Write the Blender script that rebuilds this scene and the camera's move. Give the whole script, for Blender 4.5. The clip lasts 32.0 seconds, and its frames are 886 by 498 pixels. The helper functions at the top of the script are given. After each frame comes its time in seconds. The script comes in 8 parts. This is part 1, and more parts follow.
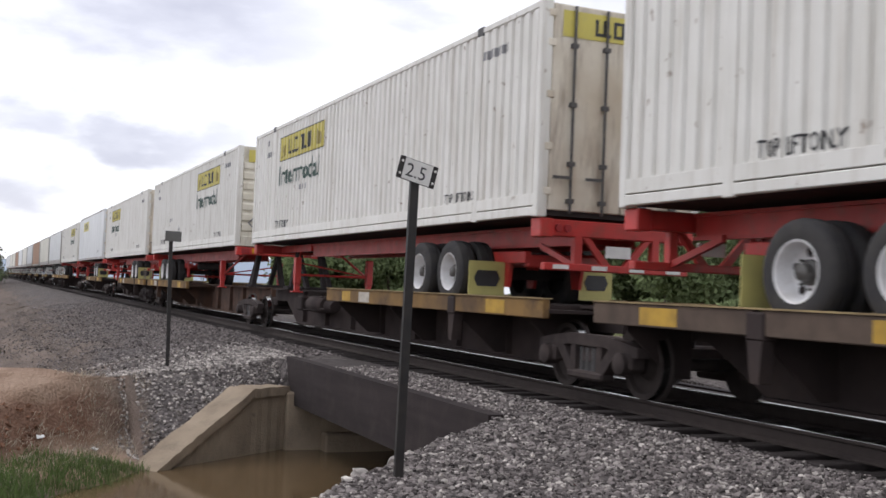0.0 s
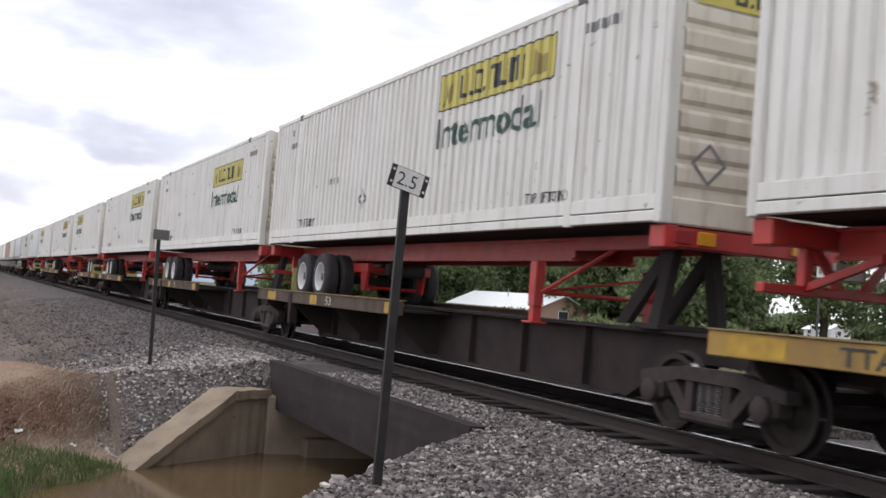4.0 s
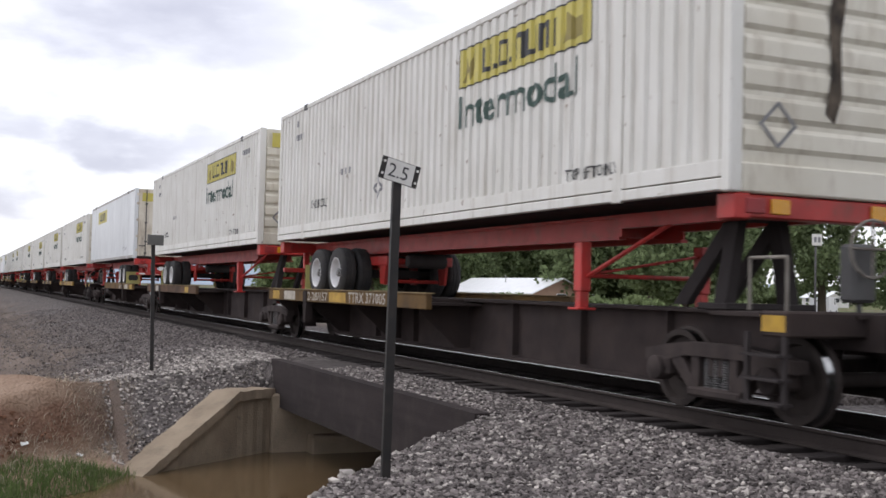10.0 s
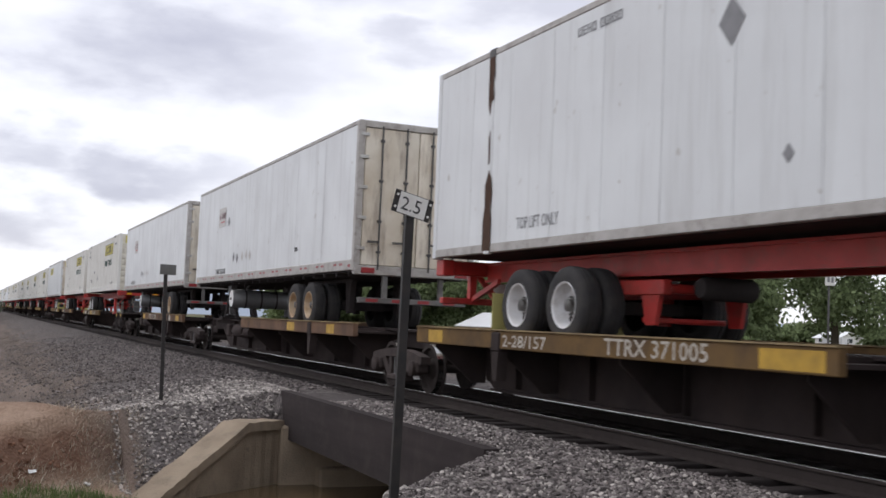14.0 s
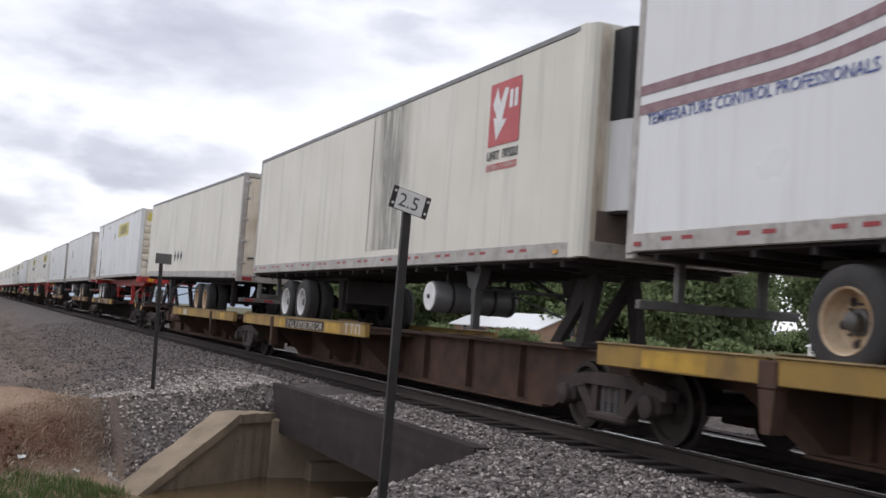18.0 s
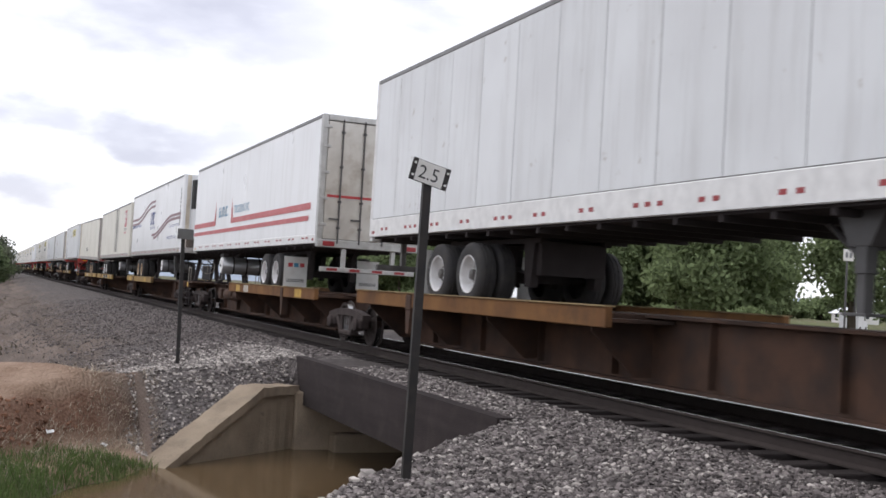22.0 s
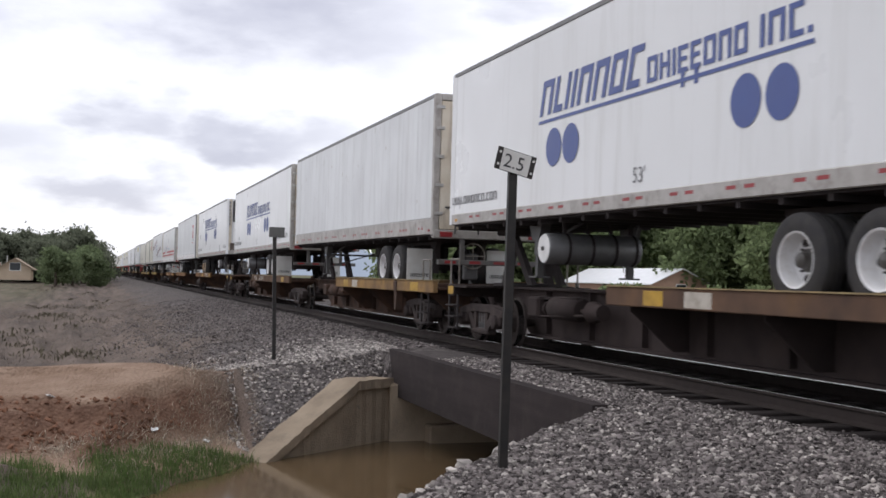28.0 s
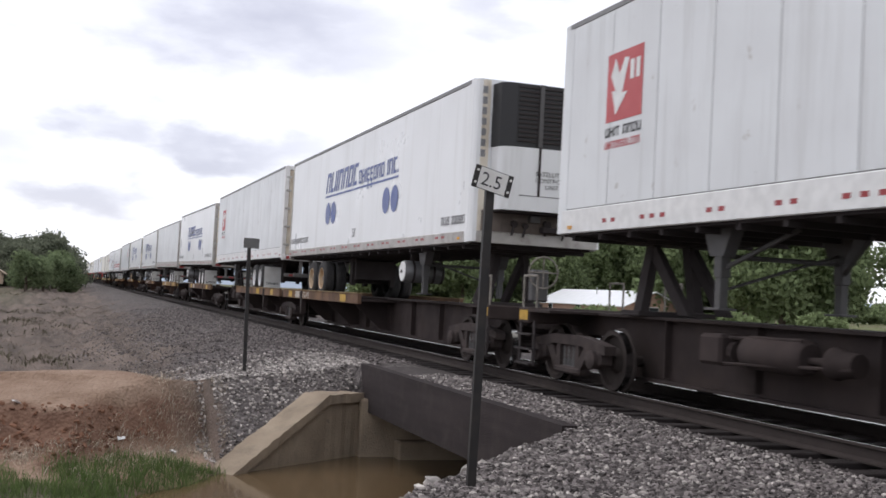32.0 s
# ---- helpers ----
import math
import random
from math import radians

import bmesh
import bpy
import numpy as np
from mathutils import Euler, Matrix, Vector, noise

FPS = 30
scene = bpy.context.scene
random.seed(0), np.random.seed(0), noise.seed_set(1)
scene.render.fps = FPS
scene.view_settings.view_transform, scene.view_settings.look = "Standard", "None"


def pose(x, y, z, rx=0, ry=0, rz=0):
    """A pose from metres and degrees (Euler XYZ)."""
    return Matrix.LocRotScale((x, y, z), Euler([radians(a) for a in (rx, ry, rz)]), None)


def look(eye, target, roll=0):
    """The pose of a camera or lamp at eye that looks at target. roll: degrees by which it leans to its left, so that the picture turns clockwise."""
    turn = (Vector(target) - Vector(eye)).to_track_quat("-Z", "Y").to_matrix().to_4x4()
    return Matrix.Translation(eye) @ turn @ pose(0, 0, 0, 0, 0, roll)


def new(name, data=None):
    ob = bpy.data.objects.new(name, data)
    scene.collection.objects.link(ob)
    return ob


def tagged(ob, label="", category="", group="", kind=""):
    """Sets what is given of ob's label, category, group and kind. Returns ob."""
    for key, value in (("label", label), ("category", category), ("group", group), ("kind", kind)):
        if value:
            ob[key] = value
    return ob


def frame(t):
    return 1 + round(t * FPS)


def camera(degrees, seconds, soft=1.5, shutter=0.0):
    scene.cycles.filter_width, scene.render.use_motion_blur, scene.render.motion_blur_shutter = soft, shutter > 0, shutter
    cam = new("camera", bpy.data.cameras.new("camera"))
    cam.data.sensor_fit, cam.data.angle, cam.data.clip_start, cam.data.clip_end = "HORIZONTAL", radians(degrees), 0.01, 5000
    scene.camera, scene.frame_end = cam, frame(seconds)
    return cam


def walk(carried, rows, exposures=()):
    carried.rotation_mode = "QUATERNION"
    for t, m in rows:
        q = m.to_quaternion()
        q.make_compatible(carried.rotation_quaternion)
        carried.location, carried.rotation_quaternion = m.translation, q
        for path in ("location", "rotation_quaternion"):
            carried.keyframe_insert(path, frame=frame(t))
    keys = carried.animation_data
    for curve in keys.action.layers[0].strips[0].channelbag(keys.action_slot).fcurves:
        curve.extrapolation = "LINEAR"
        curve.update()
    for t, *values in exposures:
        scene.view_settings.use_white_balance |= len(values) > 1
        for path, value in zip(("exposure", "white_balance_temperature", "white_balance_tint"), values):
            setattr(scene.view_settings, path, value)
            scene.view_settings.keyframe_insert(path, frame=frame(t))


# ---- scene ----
cam = camera(44.7, 32.0, soft=1.6, shutter=0.14)
EYE = (-8.05, 0.0, 0.974)
# seconds, yaw, pitch, roll of the hand-held camera
TURNS = [
    (0, -23.38, 2.18, -2.35),
    (0.5, -23.42, 2.18, -2.35),
    (1, -23.39, 2.39, -2.87),
    (1.5, -23.53, 2.70, -3.15),
    (2, -23.48, 2.91, -2.94),
    (2.5, -23.47, 3.01, -2.68),
    (3, -23.55, 2.63, -2.60),
    (3.5, -23.28, 2.22, -3.51),
    (4, -24.11, 2.75, -4.67),
    (4.5, -24.16, 3.03, -4.58),
    (6.5, -21.31, 2.39, -2.17),
    (7, -21.20, 2.00, -2.01),
    (7.5, -21.61, 1.92, -1.82),
    (8, -22.37, 2.14, -1.49),
    (8.5, -23.05, 2.20, -1.32),
    (9, -23.32, 2.29, -0.73),
    (9.5, -23.86, 2.21, -0.77),
    (10, -24.22, 2.18, -1.43),
    (10.5, -24.13, 2.36, -1.54),
    (11, -24.02, 2.36, -1.61),
    (11.5, -24.12, 2.72, -2.20),
    (12, -23.73, 3.22, -2.63),
    (12.5, -23.43, 3.72, -3.60),
    (13, -23.16, 3.74, -2.62),
    (13.5, -23.35, 3.97, -2.61),
    (14, -23.64, 3.97, -2.36),
    (14.5, -23.81, 3.68, -2.82),
    (16.5, -24.26, 4.29, -3.03),
    (17, -24.34, 4.54, -3.42),
    (17.5, -24.27, 4.40, -3.22),
    (18, -23.96, 3.86, -4.09),
    (18.5, -23.12, 2.91, -3.90),
    (19, -22.64, 2.30, -3.82),
    (19.5, -22.52, 1.92, -3.55),
    (20, -22.53, 1.79, -3.41),
    (20.5, -22.61, 1.75, -3.26),
    (21, -22.71, 1.93, -3.40),
    (21.5, -22.76, 2.20, -3.42),
    (22, -22.81, 2.27, -3.34),
    (22.5, -22.92, 2.15, -3.24),
    (23, -22.85, 2.49, -4.34),
    (23.5, -23.36, 3.09, -4.39),
    (24, -23.60, 3.61, -3.55),
    (24.5, -23.76, 3.97, -3.54),
    (25, -24.16, 3.96, -2.95),
    (25.5, -24.33, 3.79, -3.07),
    (27.5, -18.51, 1.81, -1.39),
    (28, -18.04, 1.54, -1.34),
    (28.5, -18.25, 1.40, -1.47),
    (29, -18.50, 1.42, -1.60),
    (29.5, -18.76, 1.59, -2.25),
    (30, -18.86, 1.33, -3.66),
    (30.5, -18.77, 1.11, -3.14),
    (31, -18.87, 1.08, -2.98),
    (31.5, -18.92, 1.68, -2.71),
    (32, -19.43, 2.47, -3.04),
]
EXPOSURE = [(0, 0.15), (1, 0.22), (2, 0.2), (3, 0.13), (4, 0.17), (7, 0.03), (9, 0.14), (11, 0.12), (12, 0.18), (13, -0.04), (14, -0.05), (17, -0.1), (19, 0.05), (21, 0.25), (23, 0.1), (25, 0.0), (28, 0.0), (31, 0.06), (32, 0.12)]
walk(cam, [(t, pose(*EYE, 90 + p, r, y)) for t, y, p, r in TURNS], [(t, e, 6250, 13) for t, e in EXPOSURE])

# ---- light: a bright broken overcast, a weak veiled sun ahead to the left ----
SUN_AZ, SUN_EL = -38.0, 48.0


def direction(az, el):
    a, e = radians(az), radians(el)
    return Vector((math.sin(a) * math.cos(e), math.cos(a) * math.cos(e), math.sin(e)))


def make_world():
    w = bpy.data.worlds.new("overcast_sky")
    scene.world = w
    w.use_nodes = True
    nt = w.node_tree
    nt.nodes.clear()
    N = nt.nodes.new
    out, bg = N("ShaderNodeOutputWorld"), N("ShaderNodeBackground")
    sky = N("ShaderNodeTexSky")
    sky.sky_type, sky.sun_disc = "NISHITA", False
    sky.sun_elevation, sky.sun_rotation = radians(SUN_EL), radians(SUN_AZ)
    gain = N("ShaderNodeMix")
    gain.data_type, gain.blend_type = "RGBA", "MULTIPLY"
    gain.inputs["Factor"].default_value = 1.0
    gain.inputs["B"].default_value = (0.12, 0.12, 0.12, 1)
    nt.links.new(sky.outputs[0], gain.inputs["A"])
    co = N("ShaderNodeTexCoord")
    mp = N("ShaderNodeMapping")
    mp.inputs["Scale"].default_value = (1.0, 1.0, 2.6)
    mp.inputs["Location"].default_value = (3.1, 0.7, 0.2)
    nt.links.new(co.outputs["Generated"], mp.inputs["Vector"])
    n1 = N("ShaderNodeTexNoise")
    n1.inputs["Scale"].default_value, n1.inputs["Detail"].default_value, n1.inputs["Roughness"].default_value = 3.2, 9, 0.58
    nt.links.new(mp.outputs[0], n1.inputs["Vector"])
    n2 = N("ShaderNodeTexNoise")
    n2.inputs["Scale"].default_value, n2.inputs["Detail"].default_value = 11.0, 8
    nt.links.new(mp.outputs[0], n2.inputs["Vector"])
    # grey banks of cloud: centre azimuth, elevation, half width, half height, depth
    banks = [(8, 13.4, 8.0, 2.4, 0.85), (6.8, 6.8, 4.6, 1.25, 0.85), (0.8, 7.6, 3.4, 1.4, 0.85), (1.6, 3.9, 3.8, 1.1, 0.75),
             (21, 15.0, 3.0, 1.2, 0.55), (-6, 6.0, 4.5, 1.6, 0.6), (-9, 13.0, 5.0, 2.2, 0.7), (30, 17, 6.0, 2.0, 0.6), (14, 20, 9, 3, 0.8)]
    centred = N("ShaderNodeVectorMath")
    centred.operation = "SUBTRACT"
    nt.links.new(n2.outputs["Color"], centred.inputs[0])
    centred.inputs[1].default_value = (0.5, 0.5, 0.5)
    total = None
    for az, el, hw, hh, depth in banks:
        d = N("ShaderNodeVectorMath")
        d.operation = "SUBTRACT"
        nt.links.new(co.outputs["Generated"], d.inputs[0])
        c = direction(az, el)
        d.inputs[1].default_value = c
        # wobble the outline with the noise
        ad = N("ShaderNodeVectorMath")
        ad.operation = "MULTIPLY_ADD"
        nt.links.new(centred.outputs[0], ad.inputs[0])
        ad.inputs[1].default_value = (0.22, 0.1, 0.10)
        nt.links.new(d.outputs[0], ad.inputs[2])
        sc = N("ShaderNodeVectorMath")
        sc.operation = "MULTIPLY"
        nt.links.new(ad.outputs[0], sc.inputs[0])
        sc.inputs[1].default_value = (1 / radians(hw), 0.6 / radians(hw), 1 / radians(hh))
        ln = N("ShaderNodeVectorMath")
        ln.operation = "LENGTH"
        nt.links.new(sc.outputs[0], ln.inputs[0])
        mr = N("ShaderNodeMapRange")
        mr.interpolation_type = "SMOOTHSTEP"
        mr.inputs["From Min"].default_value, mr.inputs["From Max"].default_value = 1.55, 0.35
        mr.inputs["To Max"].default_value = depth
        nt.links.new(ln.outputs["Value"], mr.inputs["Value"])
        if total is None:
            total = mr.outputs[0]
        else:
            mx = N("ShaderNodeMath")
            mx.operation = "MAXIMUM"
            nt.links.new(total, mx.inputs[0])
            nt.links.new(mr.outputs[0], mx.inputs[1])
            total = mx.outputs[0]
    th = N("ShaderNodeMapRange")
    th.interpolation_type = "SMOOTHSTEP"
    th.inputs["From Min"].default_value, th.inputs["From Max"].default_value = 0.5, 0.72
    th.inputs["To Max"].default_value = 0.55
    nt.links.new(n1.outputs["Fac"], th.inputs["Value"])
    mx = N("ShaderNodeMath")
    mx.operation = "MAXIMUM"
    nt.links.new(total, mx.inputs[0])
    nt.links.new(th.outputs[0], mx.inputs[1])
    md = N("ShaderNodeMath")
    md.operation = "MULTIPLY"
    nt.links.new(mx.outputs[0], md.inputs[0])
    mrn = N("ShaderNodeMapRange")
    mrn.inputs["From Min"].default_value, mrn.inputs["From Max"].default_value = 0.25, 0.6
    mrn.inputs["To Min"].default_value = 0.55
    nt.links.new(n2.outputs["Fac"], mrn.inputs["Value"])
    nt.links.new(mrn.outputs[0], md.inputs[1])
    cloud = N("ShaderNodeMix")
    cloud.data_type = "RGBA"
    cloud.inputs["A"].default_value = (1.14, 1.14, 1.16, 1)
    cloud.inputs["B"].default_value = (0.56, 0.56, 0.64, 1)
    nt.links.new(md.outputs[0], cloud.inputs["Factor"])
    mix = N("ShaderNodeMix")
    mix.data_type = "RGBA"
    mix.inputs["Factor"].default_value = 0.9
    nt.links.new(gain.outputs["Result"], mix.inputs["A"])
    nt.links.new(cloud.outputs["Result"], mix.inputs["B"])
    nt.links.new(mix.outputs["Result"], bg.inputs["Color"])
    bg.inputs["Strength"].default_value = 1.0
    nt.links.new(bg.outputs[0], out.inputs["Surface"])


make_world()
sun_data = bpy.data.lights.new("sun", "SUN")
sun_data.energy, sun_data.angle, sun_data.color = 0.8, radians(14), (1.0, 0.95, 0.88)
sun = new("sun", sun_data)
sun.matrix_world = look(direction(SUN_AZ, SUN_EL) * 100, (0, 0, 0))

# ---- materials ----
MATS = {}


def material(name, base, rough=0.6, metal=0.0, second=None, scale=6.0, amount=0.5, bump=0.0, bump_scale=40.0, stretch=(1, 1, 1),
             dirt=None, dirt_amount=0.0, dirt_scale=1.5, dirt_stretch=(1, 1, 1), jitter=0.0, coords="Object", island=0.0, spots=None, spots_amount=0.8, spots_scale=7.0):
    """A surface with a base colour, a second colour in large patches, dirt in fine ones, and a fine relief."""
    if name in MATS:
        return MATS[name]
    m = bpy.data.materials.new(name)
    m.use_nodes = True
    nt = m.node_tree
    bsdf = nt.nodes["Principled BSDF"]
    N, L = nt.nodes.new, nt.links.new
    bsdf.inputs["Roughness"].default_value, bsdf.inputs["Metallic"].default_value = rough, metal
    if rough >= 0.75:
        bsdf.inputs["Specular IOR Level"].default_value = 0.15
    co = N("ShaderNodeTexCoord")
    mp = N("ShaderNodeMapping")
    mp.inputs["Scale"].default_value = stretch
    L(co.outputs[coords], mp.inputs["Vector"])
    vec = mp.outputs[0]
    info = N("ShaderNodeObjectInfo")
    off = N("ShaderNodeVectorMath")
    off.operation = "MULTIPLY_ADD"
    L(info.outputs["Random"], off.inputs[0])
    off.inputs[1].default_value = (17.0, 31.0, 11.0)
    L(vec, off.inputs[2])
    vec = off.outputs[0]
    n1 = N("ShaderNodeTexNoise")
    n1.inputs["Scale"].default_value, n1.inputs["Detail"].default_value = scale, 6
    L(vec, n1.inputs["Vector"])
    ramp = N("ShaderNodeMapRange")
    ramp.inputs["From Min"].default_value, ramp.inputs["From Max"].default_value = 0.35, 0.68
    ramp.inputs["To Max"].default_value = amount
    L(n1.outputs["Fac"], ramp.inputs["Value"])
    mix = N("ShaderNodeMix")
    mix.data_type = "RGBA"
    mix.inputs["A"].default_value = (*base, 1)
    mix.inputs["B"].default_value = (*(second or [c * 0.7 for c in base]), 1)
    L(ramp.outputs[0], mix.inputs["Factor"])
    col = mix.outputs["Result"]
    if dirt:
        mp2 = N("ShaderNodeMapping")
        mp2.inputs["Scale"].default_value = dirt_stretch
        L(co.outputs[coords], mp2.inputs["Vector"])
        off2 = N("ShaderNodeVectorMath")
        off2.operation = "MULTIPLY_ADD"
        L(info.outputs["Random"], off2.inputs[0])
        off2.inputs[1].default_value = (23.0, 41.0, 5.0)
        L(mp2.outputs[0], off2.inputs[2])
        n2 = N("ShaderNodeTexNoise")
        n2.inputs["Scale"].default_value, n2.inputs["Detail"].default_value, n2.inputs["Roughness"].default_value = dirt_scale, 9, 0.68
        L(off2.outputs[0], n2.inputs["Vector"])
        r2 = N("ShaderNodeMapRange")
        r2.inputs["From Min"].default_value, r2.inputs["From Max"].default_value = 0.5, 0.78
        r2.inputs["To Max"].default_value = dirt_amount
        L(n2.outputs["Fac"], r2.inputs["Value"])
        m2 = N("ShaderNodeMix")
        m2.data_type = "RGBA"
        m2.inputs["B"].default_value = (*dirt, 1)
        L(col, m2.inputs["A"])
        L(r2.outputs[0], m2.inputs["Factor"])
        col = m2.outputs["Result"]
    if spots:
        n4 = N("ShaderNodeTexNoise")
        n4.inputs["Scale"].default_value, n4.inputs["Detail"].default_value, n4.inputs["Roughness"].default_value = spots_scale, 4, 0.6
        L(off.outputs[0], n4.inputs["Vector"])
        r4 = N("ShaderNodeMapRange")
        r4.inputs["From Min"].default_value, r4.inputs["From Max"].default_value = 0.66, 0.72
        r4.inputs["To Max"].default_value = spots_amount
        L(n4.outputs["Fac"], r4.inputs["Value"])
        m4 = N("ShaderNodeMix")
        m4.data_type = "RGBA"
        m4.inputs["B"].default_value = (*spots, 1)
        L(col, m4.inputs["A"])
        L(r4.outputs[0], m4.inputs["Factor"])
        col = m4.outputs["Result"]
    if jitter or island:
        hsv = N("ShaderNodeHueSaturation")
        mr = N("ShaderNodeMapRange")
        j = jitter or island
        mr.inputs["To Min"].default_value, mr.inputs["To Max"].default_value = 1 - j, 1 + j
        if island:
            geo = N("ShaderNodeNewGeometry")
            L(geo.outputs["Random Per Island"], mr.inputs["Value"])
        else:
            L(info.outputs["Random"], mr.inputs["Value"])
        L(mr.outputs[0], hsv.inputs["Value"])
        L(col, hsv.inputs["Color"])
        col = hsv.outputs["Color"]
    L(col, bsdf.inputs["Base Color"])
    rr = N("ShaderNodeMapRange")
    rr.inputs["To Min"].default_value, rr.inputs["To Max"].default_value = max(0.03, rough - 0.12), min(1, rough + 0.15)
    L(n1.outputs["Fac"], rr.inputs["Value"])
    L(rr.outputs[0], bsdf.inputs["Roughness"])
    if bump:
        n3 = N("ShaderNodeTexNoise")
        n3.inputs["Scale"].default_value, n3.inputs["Detail"].default_value = bump_scale, 5
        L(vec, n3.inputs["Vector"])
        b = N("ShaderNodeBump")
        b.inputs["Strength"].default_value, b.inputs["Distance"].default_value = bump, 0.02
        L(n3.outputs["Fac"], b.inputs["Height"])
        L(b.outputs[0], bsdf.inputs["Normal"])
    MATS[name] = m
    return m


STREAK = (2.2, 2.2, 0.16)
white_steel = material("white_painted_steel", (0.74, 0.73, 0.69), 0.5, second=(0.64, 0.63, 0.58), scale=1.2, amount=0.6, dirt=(0.36, 0.31, 0.24), dirt_amount=0.6, dirt_scale=2.2, dirt_stretch=STREAK, jitter=0.04, spots=(0.20, 0.13, 0.08), spots_amount=0.75, spots_scale=5.0)
white_plate = material("white_sheet_panel", (0.70, 0.72, 0.73), 0.4, second=(0.60, 0.61, 0.62), scale=0.8, amount=0.6, dirt=(0.30, 0.29, 0.27), dirt_amount=0.42, dirt_scale=1.6, dirt_stretch=STREAK, jitter=0.03, spots=(0.33, 0.29, 0.24), spots_amount=0.5, spots_scale=3.5)
white_gloss = material("white_fibreglass", (0.76, 0.77, 0.78), 0.3, second=(0.69, 0.70, 0.70), scale=0.6, amount=0.5, dirt=(0.42, 0.41, 0.37), dirt_amount=0.35, dirt_scale=1.4, dirt_stretch=STREAK, jitter=0.03)
cream_panel = material("cream_stained_panel", (0.72, 0.70, 0.62), 0.45, second=(0.62, 0.60, 0.52), scale=0.7, amount=0.6, dirt=(0.30, 0.30, 0.27), dirt_amount=0.5, dirt_scale=1.2, dirt_stretch=STREAK, jitter=0.03)
door_dirty = material("dirty_white_door", (0.72, 0.67, 0.57), 0.55, second=(0.52, 0.44, 0.33), scale=1.3, amount=0.85, dirt=(0.17, 0.11, 0.07), dirt_amount=0.85, dirt_scale=1.9, dirt_stretch=(2.2, 2.2, 0.4), jitter=0.1)
door_steel = material("stainless_door", (0.62, 0.60, 0.56), 0.35, 0.55, second=(0.45, 0.42, 0.38), scale=2.0, amount=0.7, dirt=(0.25, 0.18, 0.12), dirt_amount=0.6, dirt_scale=2.4)
alu = material("dull_aluminium", (0.52, 0.52, 0.51), 0.45, 0.7, second=(0.38, 0.37, 0.36), scale=5, amount=0.6, dirt=(0.2, 0.17, 0.14), dirt_amount=0.5, dirt_scale=4)
grey_rail = material("grey_side_rail", (0.45, 0.43, 0.41), 0.5, 0.2, second=(0.32, 0.30, 0.275), scale=4, amount=0.7, dirt=(0.15, 0.12, 0.10), dirt_amount=0.75, dirt_scale=5)
roof_dark = material("dark_top_rail", (0.16, 0.16, 0.16), 0.5, 0.3, second=(0.28, 0.28, 0.28), scale=5)
red_paint = material("red_chassis_paint", (0.50, 0.035, 0.03), 0.45, second=(0.33, 0.03, 0.025), scale=3, amount=0.7, dirt=(0.13, 0.07, 0.05), dirt_amount=0.7, dirt_scale=3.5, jitter=0.1)
brown_rail = material("rail_car_brown", (0.092, 0.052, 0.036), 0.8, second=(0.046, 0.033, 0.028), scale=2.2, amount=0.9, dirt=(0.055, 0.043, 0.038), dirt_amount=0.9, dirt_scale=2.0, bump=0.15, jitter=0.15)
dark_rail = material("rail_car_dark", (0.050, 0.038, 0.036), 0.85, second=(0.034, 0.027, 0.026), scale=2.2, amount=0.9, dirt=(0.062, 0.044, 0.036), dirt_amount=0.6, dirt_scale=1.3, bump=0.15, jitter=0.15)
brown_edge = material("rusted_edge_paint", (0.165, 0.098, 0.062), 0.8, second=(0.085, 0.056, 0.043), scale=1.4, amount=1.0, dirt=(0.19, 0.11, 0.045), dirt_amount=0.7, dirt_scale=0.9, jitter=0.25)
yellow_rail = material("faded_yellow_paint", (0.25, 0.15, 0.055), 0.75, second=(0.13, 0.085, 0.05), scale=1.4, amount=1.0, dirt=(0.07, 0.048, 0.036), dirt_amount=1.0, dirt_scale=1.7, jitter=0.35)
bright_rail = material("chipped_yellow_paint", (0.36, 0.225, 0.045), 0.7, second=(0.21, 0.125, 0.045), scale=1.1, amount=0.9, dirt=(0.09, 0.055, 0.035), dirt_amount=0.85, dirt_scale=1.6, jitter=0.12)
rust_edge = material("orange_rust_edge", (0.235, 0.118, 0.045), 0.8, second=(0.13, 0.065, 0.035), scale=1.3, amount=0.9, dirt=(0.07, 0.045, 0.032), dirt_amount=0.8, dirt_scale=1.5, jitter=0.15)
pale_lip = material("dusty_pan_lip", (0.33, 0.25, 0.13), 0.8, second=(0.20, 0.15, 0.09), scale=3, amount=0.9, dirt=(0.08, 0.06, 0.045), dirt_amount=0.8, dirt_scale=1.5)
soot_grey = material("dirty_grey_steel", (0.16, 0.155, 0.15), 0.7, second=(0.10, 0.095, 0.09), scale=4, amount=0.8, dirt=(0.06, 0.05, 0.045), dirt_amount=0.7, dirt_scale=4)
drab_rail = material("drab_edge_paint", (0.115, 0.085, 0.066), 0.8, second=(0.075, 0.056, 0.046), scale=3, amount=0.9, dirt=(0.07, 0.055, 0.045), dirt_amount=0.9, dirt_scale=2.6, jitter=0.12)
yellow_mark = material("yellow_marking", (0.50, 0.30, 0.03), 0.6, second=(0.30, 0.18, 0.03), scale=5, amount=0.8)
pale_mark = material("pale_marking", (0.50, 0.46, 0.40), 0.6, second=(0.30, 0.26, 0.21), scale=8, amount=0.8)
logo_yellow = material("yellow_logo_panel", (0.58, 0.50, 0.10), 0.45, second=(0.46, 0.40, 0.10), scale=3, dirt=(0.4, 0.36, 0.16), dirt_amount=0.5, dirt_scale=3, dirt_stretch=STREAK)
ink_black = material("black_lettering", (0.03, 0.03, 0.032), 0.5)
